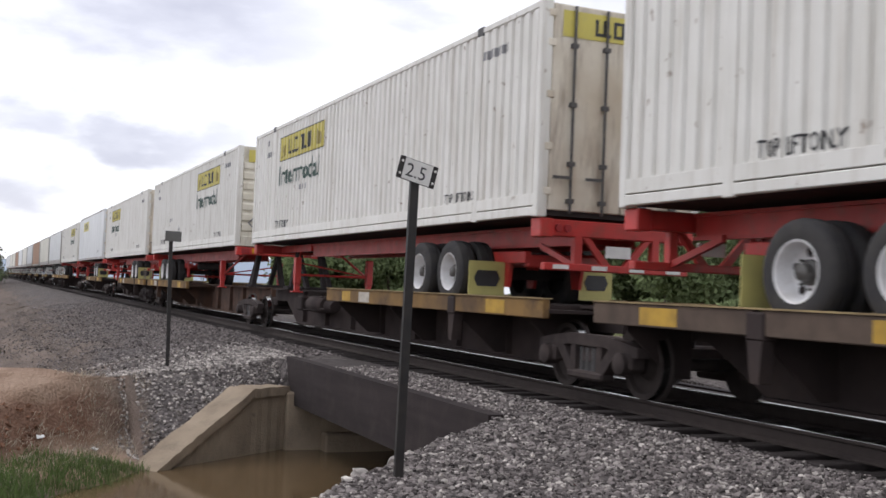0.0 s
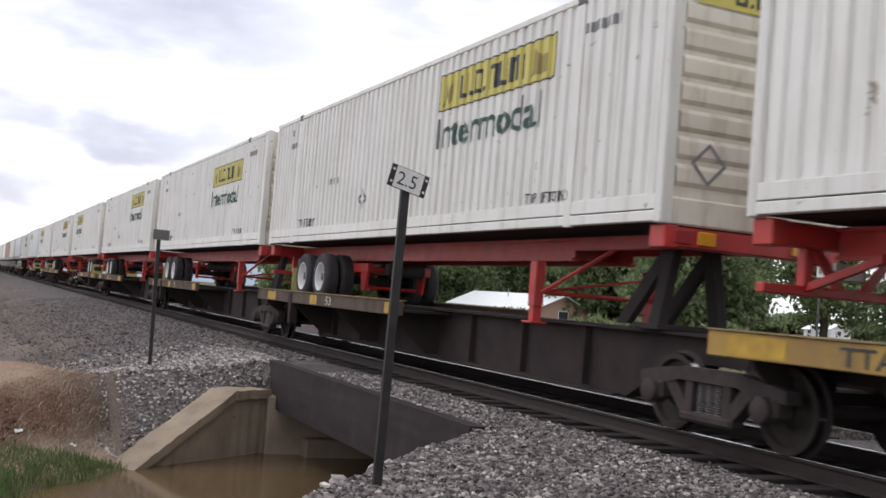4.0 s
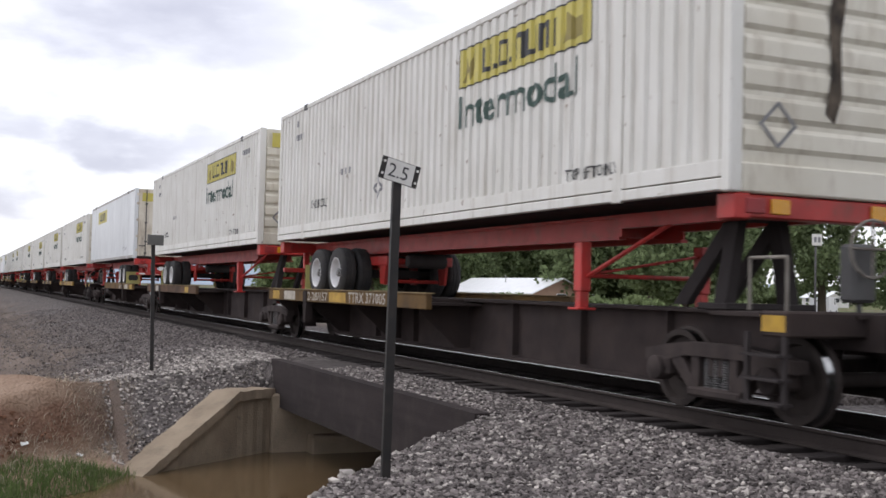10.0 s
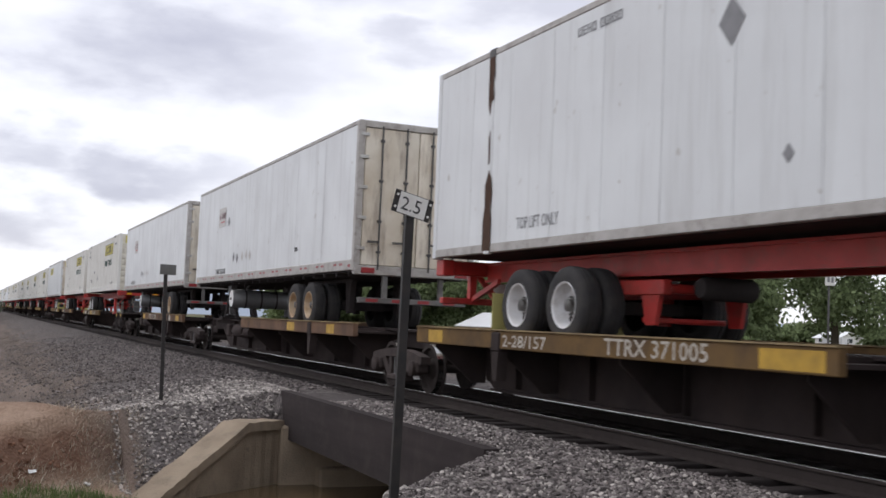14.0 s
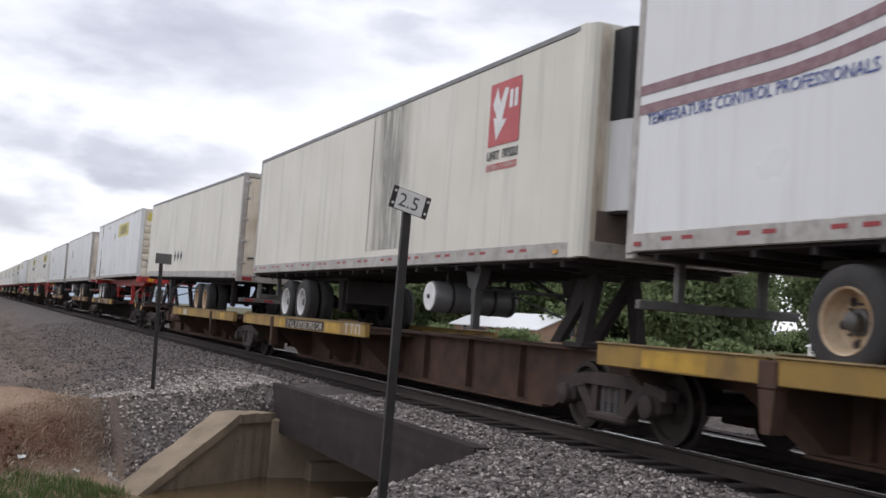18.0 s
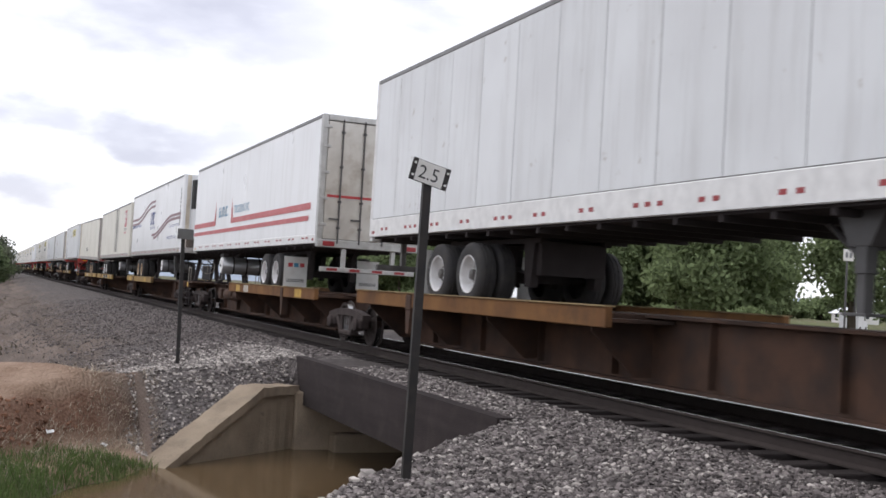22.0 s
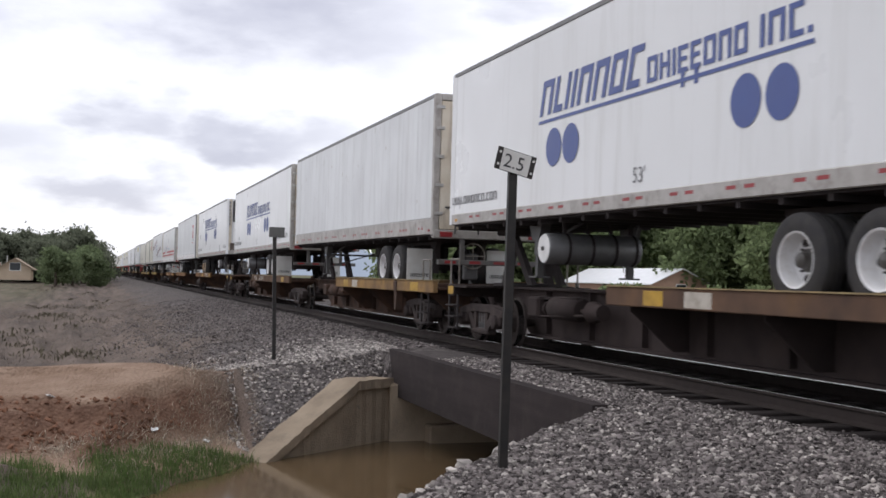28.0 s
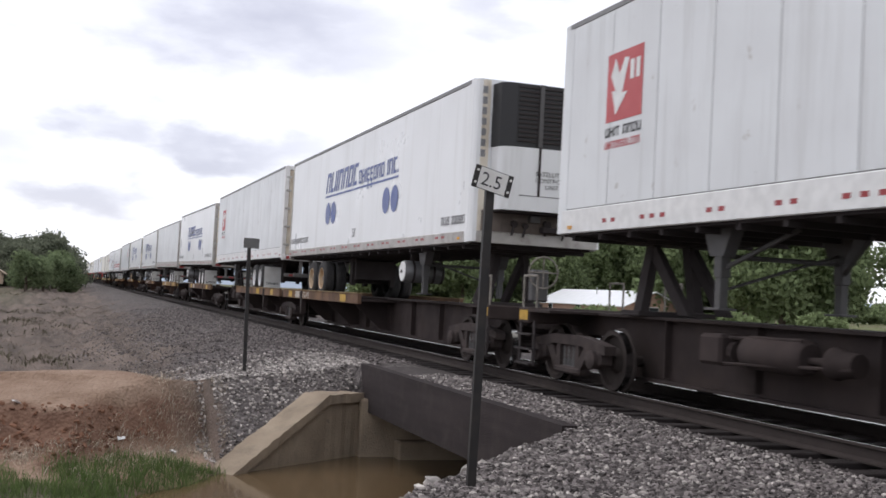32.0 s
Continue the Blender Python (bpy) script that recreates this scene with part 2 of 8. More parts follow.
ink_green = material("dark_green_lettering", (0.035, 0.075, 0.06), 0.5, second=(0.06, 0.10, 0.085), scale=5)
ink_blue = material("blue_lettering", (0.045, 0.075, 0.26), 0.4, second=(0.06, 0.10, 0.30), scale=4)
ink_faded = material("faded_blue_lettering", (0.13, 0.14, 0.20), 0.5, second=(0.20, 0.20, 0.25), scale=4)
ink_teal = material("pale_blue_lettering", (0.07, 0.26, 0.42), 0.4)
ink_maroon = material("dark_red_stripe", (0.33, 0.035, 0.05), 0.4, second=(0.26, 0.03, 0.042), scale=4)
ink_red = material("red_lettering", (0.46, 0.05, 0.055), 0.4, second=(0.36, 0.04, 0.045), scale=4)
ink_ochre = material("ochre_scroll", (0.24, 0.19, 0.04), 0.5, second=(0.32, 0.26, 0.06), scale=6)
ink_grey = material("grey_lettering", (0.22, 0.22, 0.23), 0.5)
pale_sticker = material("weathered_sticker", (0.56, 0.54, 0.52), 0.5, second=(0.44, 0.42, 0.40), scale=7, amount=0.9)
ink_maroon = material("faded_maroon_print", (0.20, 0.10, 0.12), 0.5, second=(0.32, 0.22, 0.23), scale=9, amount=0.8)
faint_line = material("grey_panel_seam", (0.55, 0.56, 0.57), 0.45, second=(0.46, 0.47, 0.48), scale=4)
white_paint = material("white_marking", (0.75, 0.75, 0.74), 0.5)
rubber = material("tyre_rubber", (0.042, 0.041, 0.043), 0.85, second=(0.066, 0.062, 0.058), scale=6, amount=0.7, bump=0.2, bump_scale=60)
rim_white = material("white_wheel_rim", (0.74, 0.74, 0.75), 0.4, second=(0.6, 0.58, 0.55), scale=8, amount=0.5, dirt=(0.2, 0.15, 0.1), dirt_amount=0.4, dirt_scale=5, jitter=0.06)
rim_rust = material("rust_stained_rim", (0.55, 0.45, 0.32), 0.6, second=(0.40, 0.22, 0.09), scale=5, amount=0.8, dirt=(0.16, 0.08, 0.04), dirt_amount=0.6, dirt_scale=6, jitter=0.1)
hub_metal = material("greasy_hub", (0.11, 0.105, 0.10), 0.4, 0.4, second=(0.05, 0.045, 0.04), scale=9, amount=0.8)
nose_grime = material("grimy_nose_panel", (0.17, 0.135, 0.115), 0.7, second=(0.09, 0.072, 0.063), scale=2.4, amount=0.9, dirt=(0.05, 0.04, 0.036), dirt_amount=0.8, dirt_scale=3.0, dirt_stretch=(2.0, 2.0, 0.5))
grille_black = material("black_grille_mesh", (0.018, 0.018, 0.02), 0.6, second=(0.03, 0.03, 0.032), scale=12)
under_black = material("underframe_black", (0.048, 0.041, 0.041), 0.8, second=(0.04, 0.034, 0.034), scale=4, amount=0.8)
under_grey = material("underframe_grey", (0.085, 0.083, 0.084), 0.6, second=(0.07, 0.066, 0.064), scale=4, amount=0.8)
tank_dull = material("dull_tank_steel", (0.20, 0.20, 0.205), 0.5, 0.5, second=(0.12, 0.12, 0.12), scale=4, dirt=(0.07, 0.06, 0.05), dirt_amount=0.6, dirt_scale=3)
grab_grey = material("pale_grab_iron", (0.24, 0.22, 0.19), 0.7, second=(0.12, 0.10, 0.085), scale=6, amount=0.8)
soot = material("soot", (0.035, 0.03, 0.027), 0.8, second=(0.16, 0.13, 0.10), scale=5, amount=0.8)
tank_alu = material("aluminium_tank", (0.5, 0.51, 0.52), 0.35, 0.8, second=(0.36, 0.36, 0.36), scale=4)
cast_iron = material("cast_truck_iron", (0.062, 0.049, 0.046), 0.9, second=(0.040, 0.033, 0.032), scale=5, amount=0.9, dirt=(0.075, 0.056, 0.048), dirt_amount=0.5, dirt_scale=4, bump=0.2)
wheel_steel = material("worn_wheel_steel", (0.05, 0.041, 0.038), 0.85, 0.1, second=(0.034, 0.028, 0.026), scale=6)
tread_steel = material("polished_tread", (0.45, 0.45, 0.45), 0.18, 1.0)
rail_side = material("rusty_rail_side", (0.045, 0.036, 0.033), 0.9, second=(0.033, 0.027, 0.025), scale=6, bump=0.2)
tie_wood = material("tarred_tie_wood", (0.03, 0.025, 0.024), 0.9, second=(0.04, 0.034, 0.033), scale=4, amount=0.8, stretch=(0.3, 4, 4), dirt=(0.055, 0.048, 0.046), dirt_amount=0.7, dirt_scale=5, bump=0.4, jitter=0.25)
flap_yellow = material("pale_yellow_mudflap", (0.50, 0.46, 0.16), 0.6, second=(0.38, 0.35, 0.14), scale=5)
flap_white = material("white_mudflap", (0.62, 0.62, 0.60), 0.6, second=(0.48, 0.46, 0.43), scale=5)
lamp_red = material("red_marker_lens", (0.30, 0.022, 0.026), 0.4, second=(0.20, 0.03, 0.03), scale=7)
lamp_amber = material("amber_marker_lens", (0.70, 0.33, 0.02), 0.25)
post_black = material("dark_steel_post", (0.022, 0.021, 0.021), 0.55, 0.3, second=(0.045, 0.038, 0.034), scale=9, amount=0.7)
sign_white = material("sign_sheet_white", (0.70, 0.69, 0.66), 0.45, second=(0.58, 0.56, 0.52), scale=14, amount=0.5)
sign_back = material("grey_sign_back", (0.17, 0.17, 0.165), 0.55, 0.4)
concrete = material("weathered_concrete", (0.33, 0.265, 0.195), 0.9, second=(0.24, 0.19, 0.14), scale=1.8, amount=0.9, dirt=(0.16, 0.135, 0.105), dirt_amount=0.75, dirt_scale=2.5, dirt_stretch=(1, 1, 0.5), bump=0.6, bump_scale=30, spots=(0.12, 0.10, 0.08), spots_amount=0.6, spots_scale=4.0)
beam_dark = material("creosoted_beam", (0.040, 0.032, 0.032), 0.9, second=(0.028, 0.023, 0.023), scale=2.0, amount=0.8, stretch=(1, 0.25, 3), dirt=(0.075, 0.062, 0.056), dirt_amount=0.5, dirt_scale=2, bump=0.3)
gravel_stone = material("crushed_ballast_stone", (0.185, 0.163, 0.156), 0.9, second=(0.10, 0.088, 0.084), scale=7, amount=0.8, island=0.7, bump=0.3)
# track ballast, darker than gravel_stone: the train's shade is put into its colour
shade_dark_stone = material("shade_dark_ballast", (0.085, 0.074, 0.071), 0.9, second=(0.05, 0.043, 0.041), scale=7, amount=0.8, island=0.6, bump=0.3)
pale_stone = material("pale_limestone_rubble", (0.46, 0.42, 0.385), 0.9, second=(0.21, 0.195, 0.18), scale=7, amount=0.8, island=0.4, bump=0.3)
rubble_stone = material("mixed_limestone_rubble", (0.47, 0.43, 0.395), 0.9, second=(0.16, 0.145, 0.135), scale=5, amount=0.9, island=0.6, bump=0.3)
grass_green = material("green_grass_blades", (0.10, 0.155, 0.045), 0.7, second=(0.15, 0.18, 0.07), scale=3, island=0.35)
grass_dry = material("dry_grass_blades", (0.44, 0.38, 0.30), 0.8, second=(0.22, 0.17, 0.125), scale=3, island=0.4)
# thicket leaves are paler than foliage, with distance haze put into the colour
leaf_dull = material("thicket_leaves", (0.15, 0.165, 0.118), 0.85, second=(0.17, 0.185, 0.13), scale=0.35, island=0.3)
leaf_bush = material("bush_leaves", (0.17, 0.215, 0.115), 0.85, second=(0.19, 0.23, 0.125), scale=0.35, island=0.25)
leaf_dark = material("tree_leaves", (0.17, 0.215, 0.105), 0.85, second=(0.195, 0.235, 0.12), scale=0.5, island=0.45)
leaf_light = material("young_leaves", (0.185, 0.235, 0.11), 0.85, second=(0.21, 0.25, 0.125), scale=0.5, island=0.35)

def translucent_leaf(m, share=0.45):
    """Lets light through the leaves of a material."""
    nt = m.node_tree
    bsdf, out = nt.nodes["Principled BSDF"], nt.nodes["Material Output"]
    tl, mx = nt.nodes.new("ShaderNodeBsdfTranslucent"), nt.nodes.new("ShaderNodeMixShader")
    mx.inputs[0].default_value = share
    nt.links.new(bsdf.inputs["Base Color"].links[0].from_socket, tl.inputs["Color"])
    nt.links.new(bsdf.outputs[0], mx.inputs[1])
    nt.links.new(tl.outputs[0], mx.inputs[2])
    nt.links.new(mx.outputs[0], out.inputs["Surface"])


for leaf_mat in (leaf_dull, leaf_bush, leaf_dark, leaf_light, grass_green):
    translucent_leaf(leaf_mat)
bark = material("tree_bark", (0.10, 0.08, 0.062), 0.9, second=(0.06, 0.05, 0.04), scale=4, stretch=(1, 1, 0.2), bump=0.5)
roof_white = material("white_metal_roof", (0.78, 0.79, 0.80), 0.35, 0.1, second=(0.68, 0.69, 0.70), scale=1)
brick_tan = material("tan_siding", (0.40, 0.27, 0.20), 0.8, second=(0.32, 0.21, 0.16), scale=2)
glass_dark = material("dark_window_pane", (0.03, 0.035, 0.04), 0.12)

# ---- mesh helpers ----
MESHES = {}


class Solid:
    """Collects boxes, prisms, tubes and turned shapes into one mesh."""

    def __init__(self):
        self.v, self.f = [], []

    def add(self, verts, faces):
        n = len(self.v)
        self.v += [tuple(p) for p in verts]
        self.f += [tuple(i + n for i in f) for f in faces]
        return self

    def box(self, x0, x1, y0, y1, z0, z1, c=0.0):
        if c <= 0:
            v = [(x, y, z) for x in (x0, x1) for y in (y0, y1) for z in (z0, z1)]
            return self.add(v, [(0, 1, 3, 2), (4, 6, 7, 5), (0, 4, 5, 1), (2, 3, 7, 6), (0, 2, 6, 4), (1, 5, 7, 3)])
        c = min(c, (x1 - x0) / 2.01, (y1 - y0) / 2.01, (z1 - z0) / 2.01)
        bm = bmesh.new()
        bmesh.ops.create_cube(bm, size=1)
        for p in bm.verts:
            p.co = (x0 if p.co.x < 0 else x1, y0 if p.co.y < 0 else y1, z0 if p.co.z < 0 else z1)
        bmesh.ops.bevel(bm, geom=list(bm.edges), offset=c, segments=1, affect="EDGES")
        bm.verts.index_update()
        self.add([p.co[:] for p in bm.verts], [[q.index for q in f.verts] for f in bm.faces])
        bm.free()
        return self

    def prism(self, outline, axis, a, b):
        """Extrudes a closed outline of 2D points along an axis from a to b."""
        n = len(outline)
        put = {"x": lambda p, t: (t, p[0], p[1]), "y": lambda p, t: (p[0], t, p[1]), "z": lambda p, t: (p[0], p[1], t)}[axis]
        v = [put(p, a) for p in outline] + [put(p, b) for p in outline]
        f = [(i, (i + 1) % n, n + (i + 1) % n, n + i) for i in range(n)] + [tuple(range(n))[::-1], tuple(range(n, 2 * n))]
        return self.add(v, f)

    def tube(self, p, q, r, n=8, r2=None):
        p, q = Vector(p), Vector(q)
        d = (q - p).normalized()
        u = d.orthogonal().normalized()
        w = d.cross(u)
        r2 = r if r2 is None else r2
        v = []
        for c, rr in ((p, r), (q, r2)):
            for i in range(n):
                a = 2 * math.pi * i / n
                v.append(c + rr * (math.cos(a) * u + math.sin(a) * w))
        f = [(i, (i + 1) % n, n + (i + 1) % n, n + i) for i in range(n)] + [tuple(range(n))[::-1], tuple(range(n, 2 * n))]
        return self.add(v, f)

    def lathe(self, profile, n=24, axis="x", centre=(0, 0, 0)):
        """Turns a profile of (along, radius) about an axis."""
        v = []
        for s, r in profile:
            for i in range(n):
                a = 2 * math.pi * i / n
                c = (s, r * math.cos(a), r * math.sin(a))
                if axis == "z":
                    c = (c[1], c[2], c[0])
                if axis == "y":
                    c = (c[2], c[0], c[1])
                v.append((c[0] + centre[0], c[1] + centre[1], c[2] + centre[2]))
        f = []
        for k in range(len(profile) - 1):
            for i in range(n):
                j = (i + 1) % n
                f.append((k * n + i, k * n + j, (k + 1) * n + j, (k + 1) * n + i))
        return self.add(v, f)

    def mesh(self, name, smooth=False):
        m = bpy.data.meshes.new(name)
        m.from_pydata(self.v, [], self.f)
        bm = bmesh.new()
        bm.from_mesh(m)
        bmesh.ops.recalc_face_normals(bm, faces=bm.faces)
        bm.to_mesh(m)
        bm.free()
        if smooth:
            for p in m.polygons:
                p.use_smooth = True
            m.set_sharp_from_angle(angle=radians(38))
        return m


def cached(key, build, mat, smooth=False):
    """A mesh shared by all parts that look alike."""
    k = (key, mat.name)
    if k not in MESHES:
        s = build()
        m = s.mesh(str(key[0] if isinstance(key, tuple) else key), smooth) if isinstance(s, Solid) else s
        m.materials.append(mat)
        MESHES[k] = m
    return MESHES[k]


def part(name, mesh, parent, m=None, label=""):
    ob = new(name, mesh)
    ob.parent = parent
    if m is not None:
        ob.matrix_basis = m
    if label:
        tagged(ob, label)
    return ob


def single(name, solid, mat, smooth=False):
    me = solid.mesh(name, smooth)
    me.materials.append(mat)
    return new(name, me)


def empty(name, m=None):
    ob = new(name)
    ob.empty_display_size = 0.3
    if m is not None:
        ob.matrix_basis = m
    return ob


def text_mesh(body, size, extrude=0.0, space=1.0, weight=0.0):
    """Flat letters as a mesh, baseline at the origin, running along x."""
    cu = bpy.data.curves.new("letters", "FONT")
    cu.body, cu.size, cu.extrude, cu.space_character, cu.resolution_u = body, size, extrude, space, 2
    cu.offset = weight
    ob = bpy.data.objects.new("letters", cu)
    scene.collection.objects.link(ob)
    me = bpy.data.meshes.new_from_object(ob.evaluated_get(bpy.context.evaluated_depsgraph_get()))
    bpy.data.objects.remove(ob)
    return me


def bar_letters(widths, height, gap, slant=0.0, top=None, ring=0.0):
    """Plain upright bars, or pairs of strokes, in place of lettering that is not to be spelled."""
    s, x = Solid(), 0.0
    for w in widths:
        if w > 0 and ring and w > 2.2 * ring:
            r, q = ring, slant / height
            o = [(x, 0), (x + r, 0), (x + r, height), (x, height)]
            i = [(x + w - r, 0), (x + w, 0), (x + w, height), (x + w - r, height)]
            s.add([(a + q * b, b, 0) for a, b in o + i], [(0, 1, 2, 3), (4, 5, 6, 7)])
        elif w > 0:
            s.add([(x, 0, 0), (x + w, 0, 0), (x + w + slant, height, 0), (x + slant, height, 0)], [(0, 1, 2, 3)])
        x += abs(w) + gap
    return s


GLYPHS = {
    "I": (0.28, ((0, 0, 0.28, 1),)),
    "L": (0.75, ((0, 0, 0.28, 1), (0.28, 0, 0.75, 0.2))),
    "T": (0.9, ((0, 0.8, 0.9, 1), (0.31, 0, 0.59, 0.8))),
    "U": (1.0, ((0, 0, 0.28, 1), (0.72, 0, 1, 1), (0.28, 0, 0.72, 0.2))),
    "n": (1.0, ((0, 0, 0.28, 1), (0.72, 0, 1, 1), (0.28, 0.8, 0.72, 1))),
    "h": (1.0, ((0, 0, 0.28, 1), (0.72, 0, 1, 1), (0.28, 0.42, 0.72, 0.6))),
    "O": (1.0, ((0, 0, 0.28, 1), (0.72, 0, 1, 1), (0.28, 0.82, 0.72, 1), (0.28, 0, 0.72, 0.18))),
    "c": (0.85, ((0, 0, 0.28, 1), (0.28, 0.82, 0.85, 1), (0.28, 0, 0.85, 0.18))),
    "b": (0.9, ((0, 0, 0.28, 1), (0.28, 0.82, 0.9, 1), (0.28, 0.42, 0.8, 0.58), (0.28, 0, 0.9, 0.18))),
    ".": (0.28, ((0, 0, 0.28, 0.2),)),
    " ": (0.5, ()),
}


def word_shape(code, width, height, slant=0.0):
    """Blocks, posts and arches in a row, which stand for a painted trade name without spelling it."""
    s, x = Solid(), 0.0
    total = sum(GLYPHS[c][0] + 0.22 for c in code) - 0.22
    k = width / total
    for c in code:
        w, boxes = GLYPHS[c]
        for x0, z0, x1, z1 in boxes:
            q = [(x + x0, z0), (x + x1, z0), (x + x1, z1), (x + x0, z1)]
            s.add([(a * k + slant * b, b * height, 0) for a, b in q], [(0, 1, 2, 3)])
        x += w + 0.22
    return s


def word_mesh(body, width, height, weight=0.0):
    """Letters scaled to a width and to the height of a capital."""
    me = text_mesh(body, 1.0, weight=weight)
    xs = [v.co.x for v in me.vertices]
    x0, k = min(xs), width / (max(xs) - min(xs))
    for v in me.vertices:
        v.co = ((v.co.x - x0) * k, v.co.y * height / 0.69, 0)
    return me


def border(w, h, r):
    """A thin frame round a panel."""
    return Solid().add([(0, 0, 0), (w, 0, 0), (w, h, 0), (0, h, 0), (r, r, 0), (w - r, r, 0), (w - r, h - r, 0), (r, h - r, 0)], [(0, 1, 5, 4), (1, 2, 6, 5), (2, 3, 7, 6), (3, 0, 4, 7)])


RIB = 0.26


def rib_depth(y):
    """How far the corrugated side lies behind its outermost face."""
    p = (y / RIB) % 1.0
    if p < 0.46:
        return 0.0
    if p < 0.56:
        return 0.036 * (p - 0.46) / 0.10
    if p < 0.90:
        return 0.036
    return 0.036 * (1.0 - p) / 0.10


def onto_ribs(me, u0):
    """Cuts a flat decal at the ribs and presses it onto the corrugation; u0 is the decal's x at the side's zero."""
    bm = bmesh.new()
    bm.from_mesh(me)
    xs = [v.co.x for v in bm.verts]
    k0, k1 = math.floor((min(xs) + u0) / RIB) - 1, math.ceil((max(xs) + u0) / RIB) + 1
    for k in range(k0, k1):
        for p in (0.0, 0.46, 0.56, 0.90):
            bmesh.ops.bisect_plane(bm, geom=bm.verts[:] + bm.edges[:] + bm.faces[:], plane_co=((k + p) * RIB - u0, 0, 0), plane_no=(1, 0, 0))
    for v in bm.verts:
        v.co.z -= rib_depth(v.co.x + u0 + 1e-5)
    bm.to_mesh(me)
    bm.free()
    return me


def on_side(flip, u, z, x=1.3, eps=0.004):
    """The pose of a decal on the side towards the track's left, u metres along from the leading end (16.15 m long)."""
    y = 8.075 - u
    if flip:
        return Matrix(((0, 0, 1, x + eps), (1, 0, 0, -y), (0, 1, 0, z), (0, 0, 0, 1)))
    return Matrix(((0, 0, -1, -x - eps), (-1, 0, 0, y), (0, 1, 0, z), (0, 0, 0, 1)))


def on_end(outward, x, z, y=8.075, eps=0.004):
    """The pose of a decal on an end wall; outward is +1 for the nose, -1 for the doors; x runs to the reader's right from the middle."""
    if outward > 0:
        return Matrix(((-1, 0, 0, -x), (0, 0, 1, y + eps), (0, 1, 0, z), (0, 0, 0, 1)))
    return Matrix(((1, 0, 0, x), (0, 0, -1, -y - eps), (0, 1, 0, z), (0, 0, 0, 1)))

# ---- ground: one sheet, with the embankment, the creek and the dirt mound ----
def smooth(a, b, x):
    t = np.clip((x - a) / (b - a), 0, 1)
    return t * t * (3 - 2 * t)


_tab = np.random.RandomState(5).rand(256, 256)


def wave(x, y, scale):
    """Smooth value noise between -1 and 1."""
    u, v = x / scale + 1000.3, y / scale + 1000.7
    i, j = np.floor(u).astype(int), np.floor(v).astype(int)
    a, b = u - i, v - j
    a, b = a * a * (3 - 2 * a), b * b * (3 - 2 * b)
    g = lambda p, q: _tab[p % 256, q % 256]
    return 2 * ((g(i, j) * (1 - a) + g(i + 1, j) * a) * (1 - b) + (g(i, j + 1) * (1 - a) + g(i + 1, j + 1) * a) * b) - 1


BED = -0.46      # ballast level between the ties
WATER = -2.0
BRIDGE = (10.85, 19.3)


def creek_s(x, y):
    return (x + 2.56) * 0.764 - (y - 11.4) * 0.645


def mound_top(x, y):
    """The earth bank past the creek: a grassy foot, a gullied face and a smooth crest."""
    v = y + 0.3 * np.maximum(0, -7.6 - x) + 0.32 * wave(x, y * 0.25, 0.75) + 0.22 * wave(x, y, 0.4) * smooth(19, 17.5, y) + 0.3 * wave(x, y * 0, 3.1)
    p = np.interp(v, [13, 15.3, 16.4, 16.9, 17.3, 17.75, 18.6, 19.6, 21.2, 23.5], [-1.95, -1.76, -1.52, -1.36, -1.06, -0.93, -0.78, -0.64, -0.95, -1.7])
    return p - 0.16 * smooth(-8.0, -10.5, x) - 0.16 * smooth(-7.2, -5.4, x) + 0.02 * wave(x, y, 0.6)


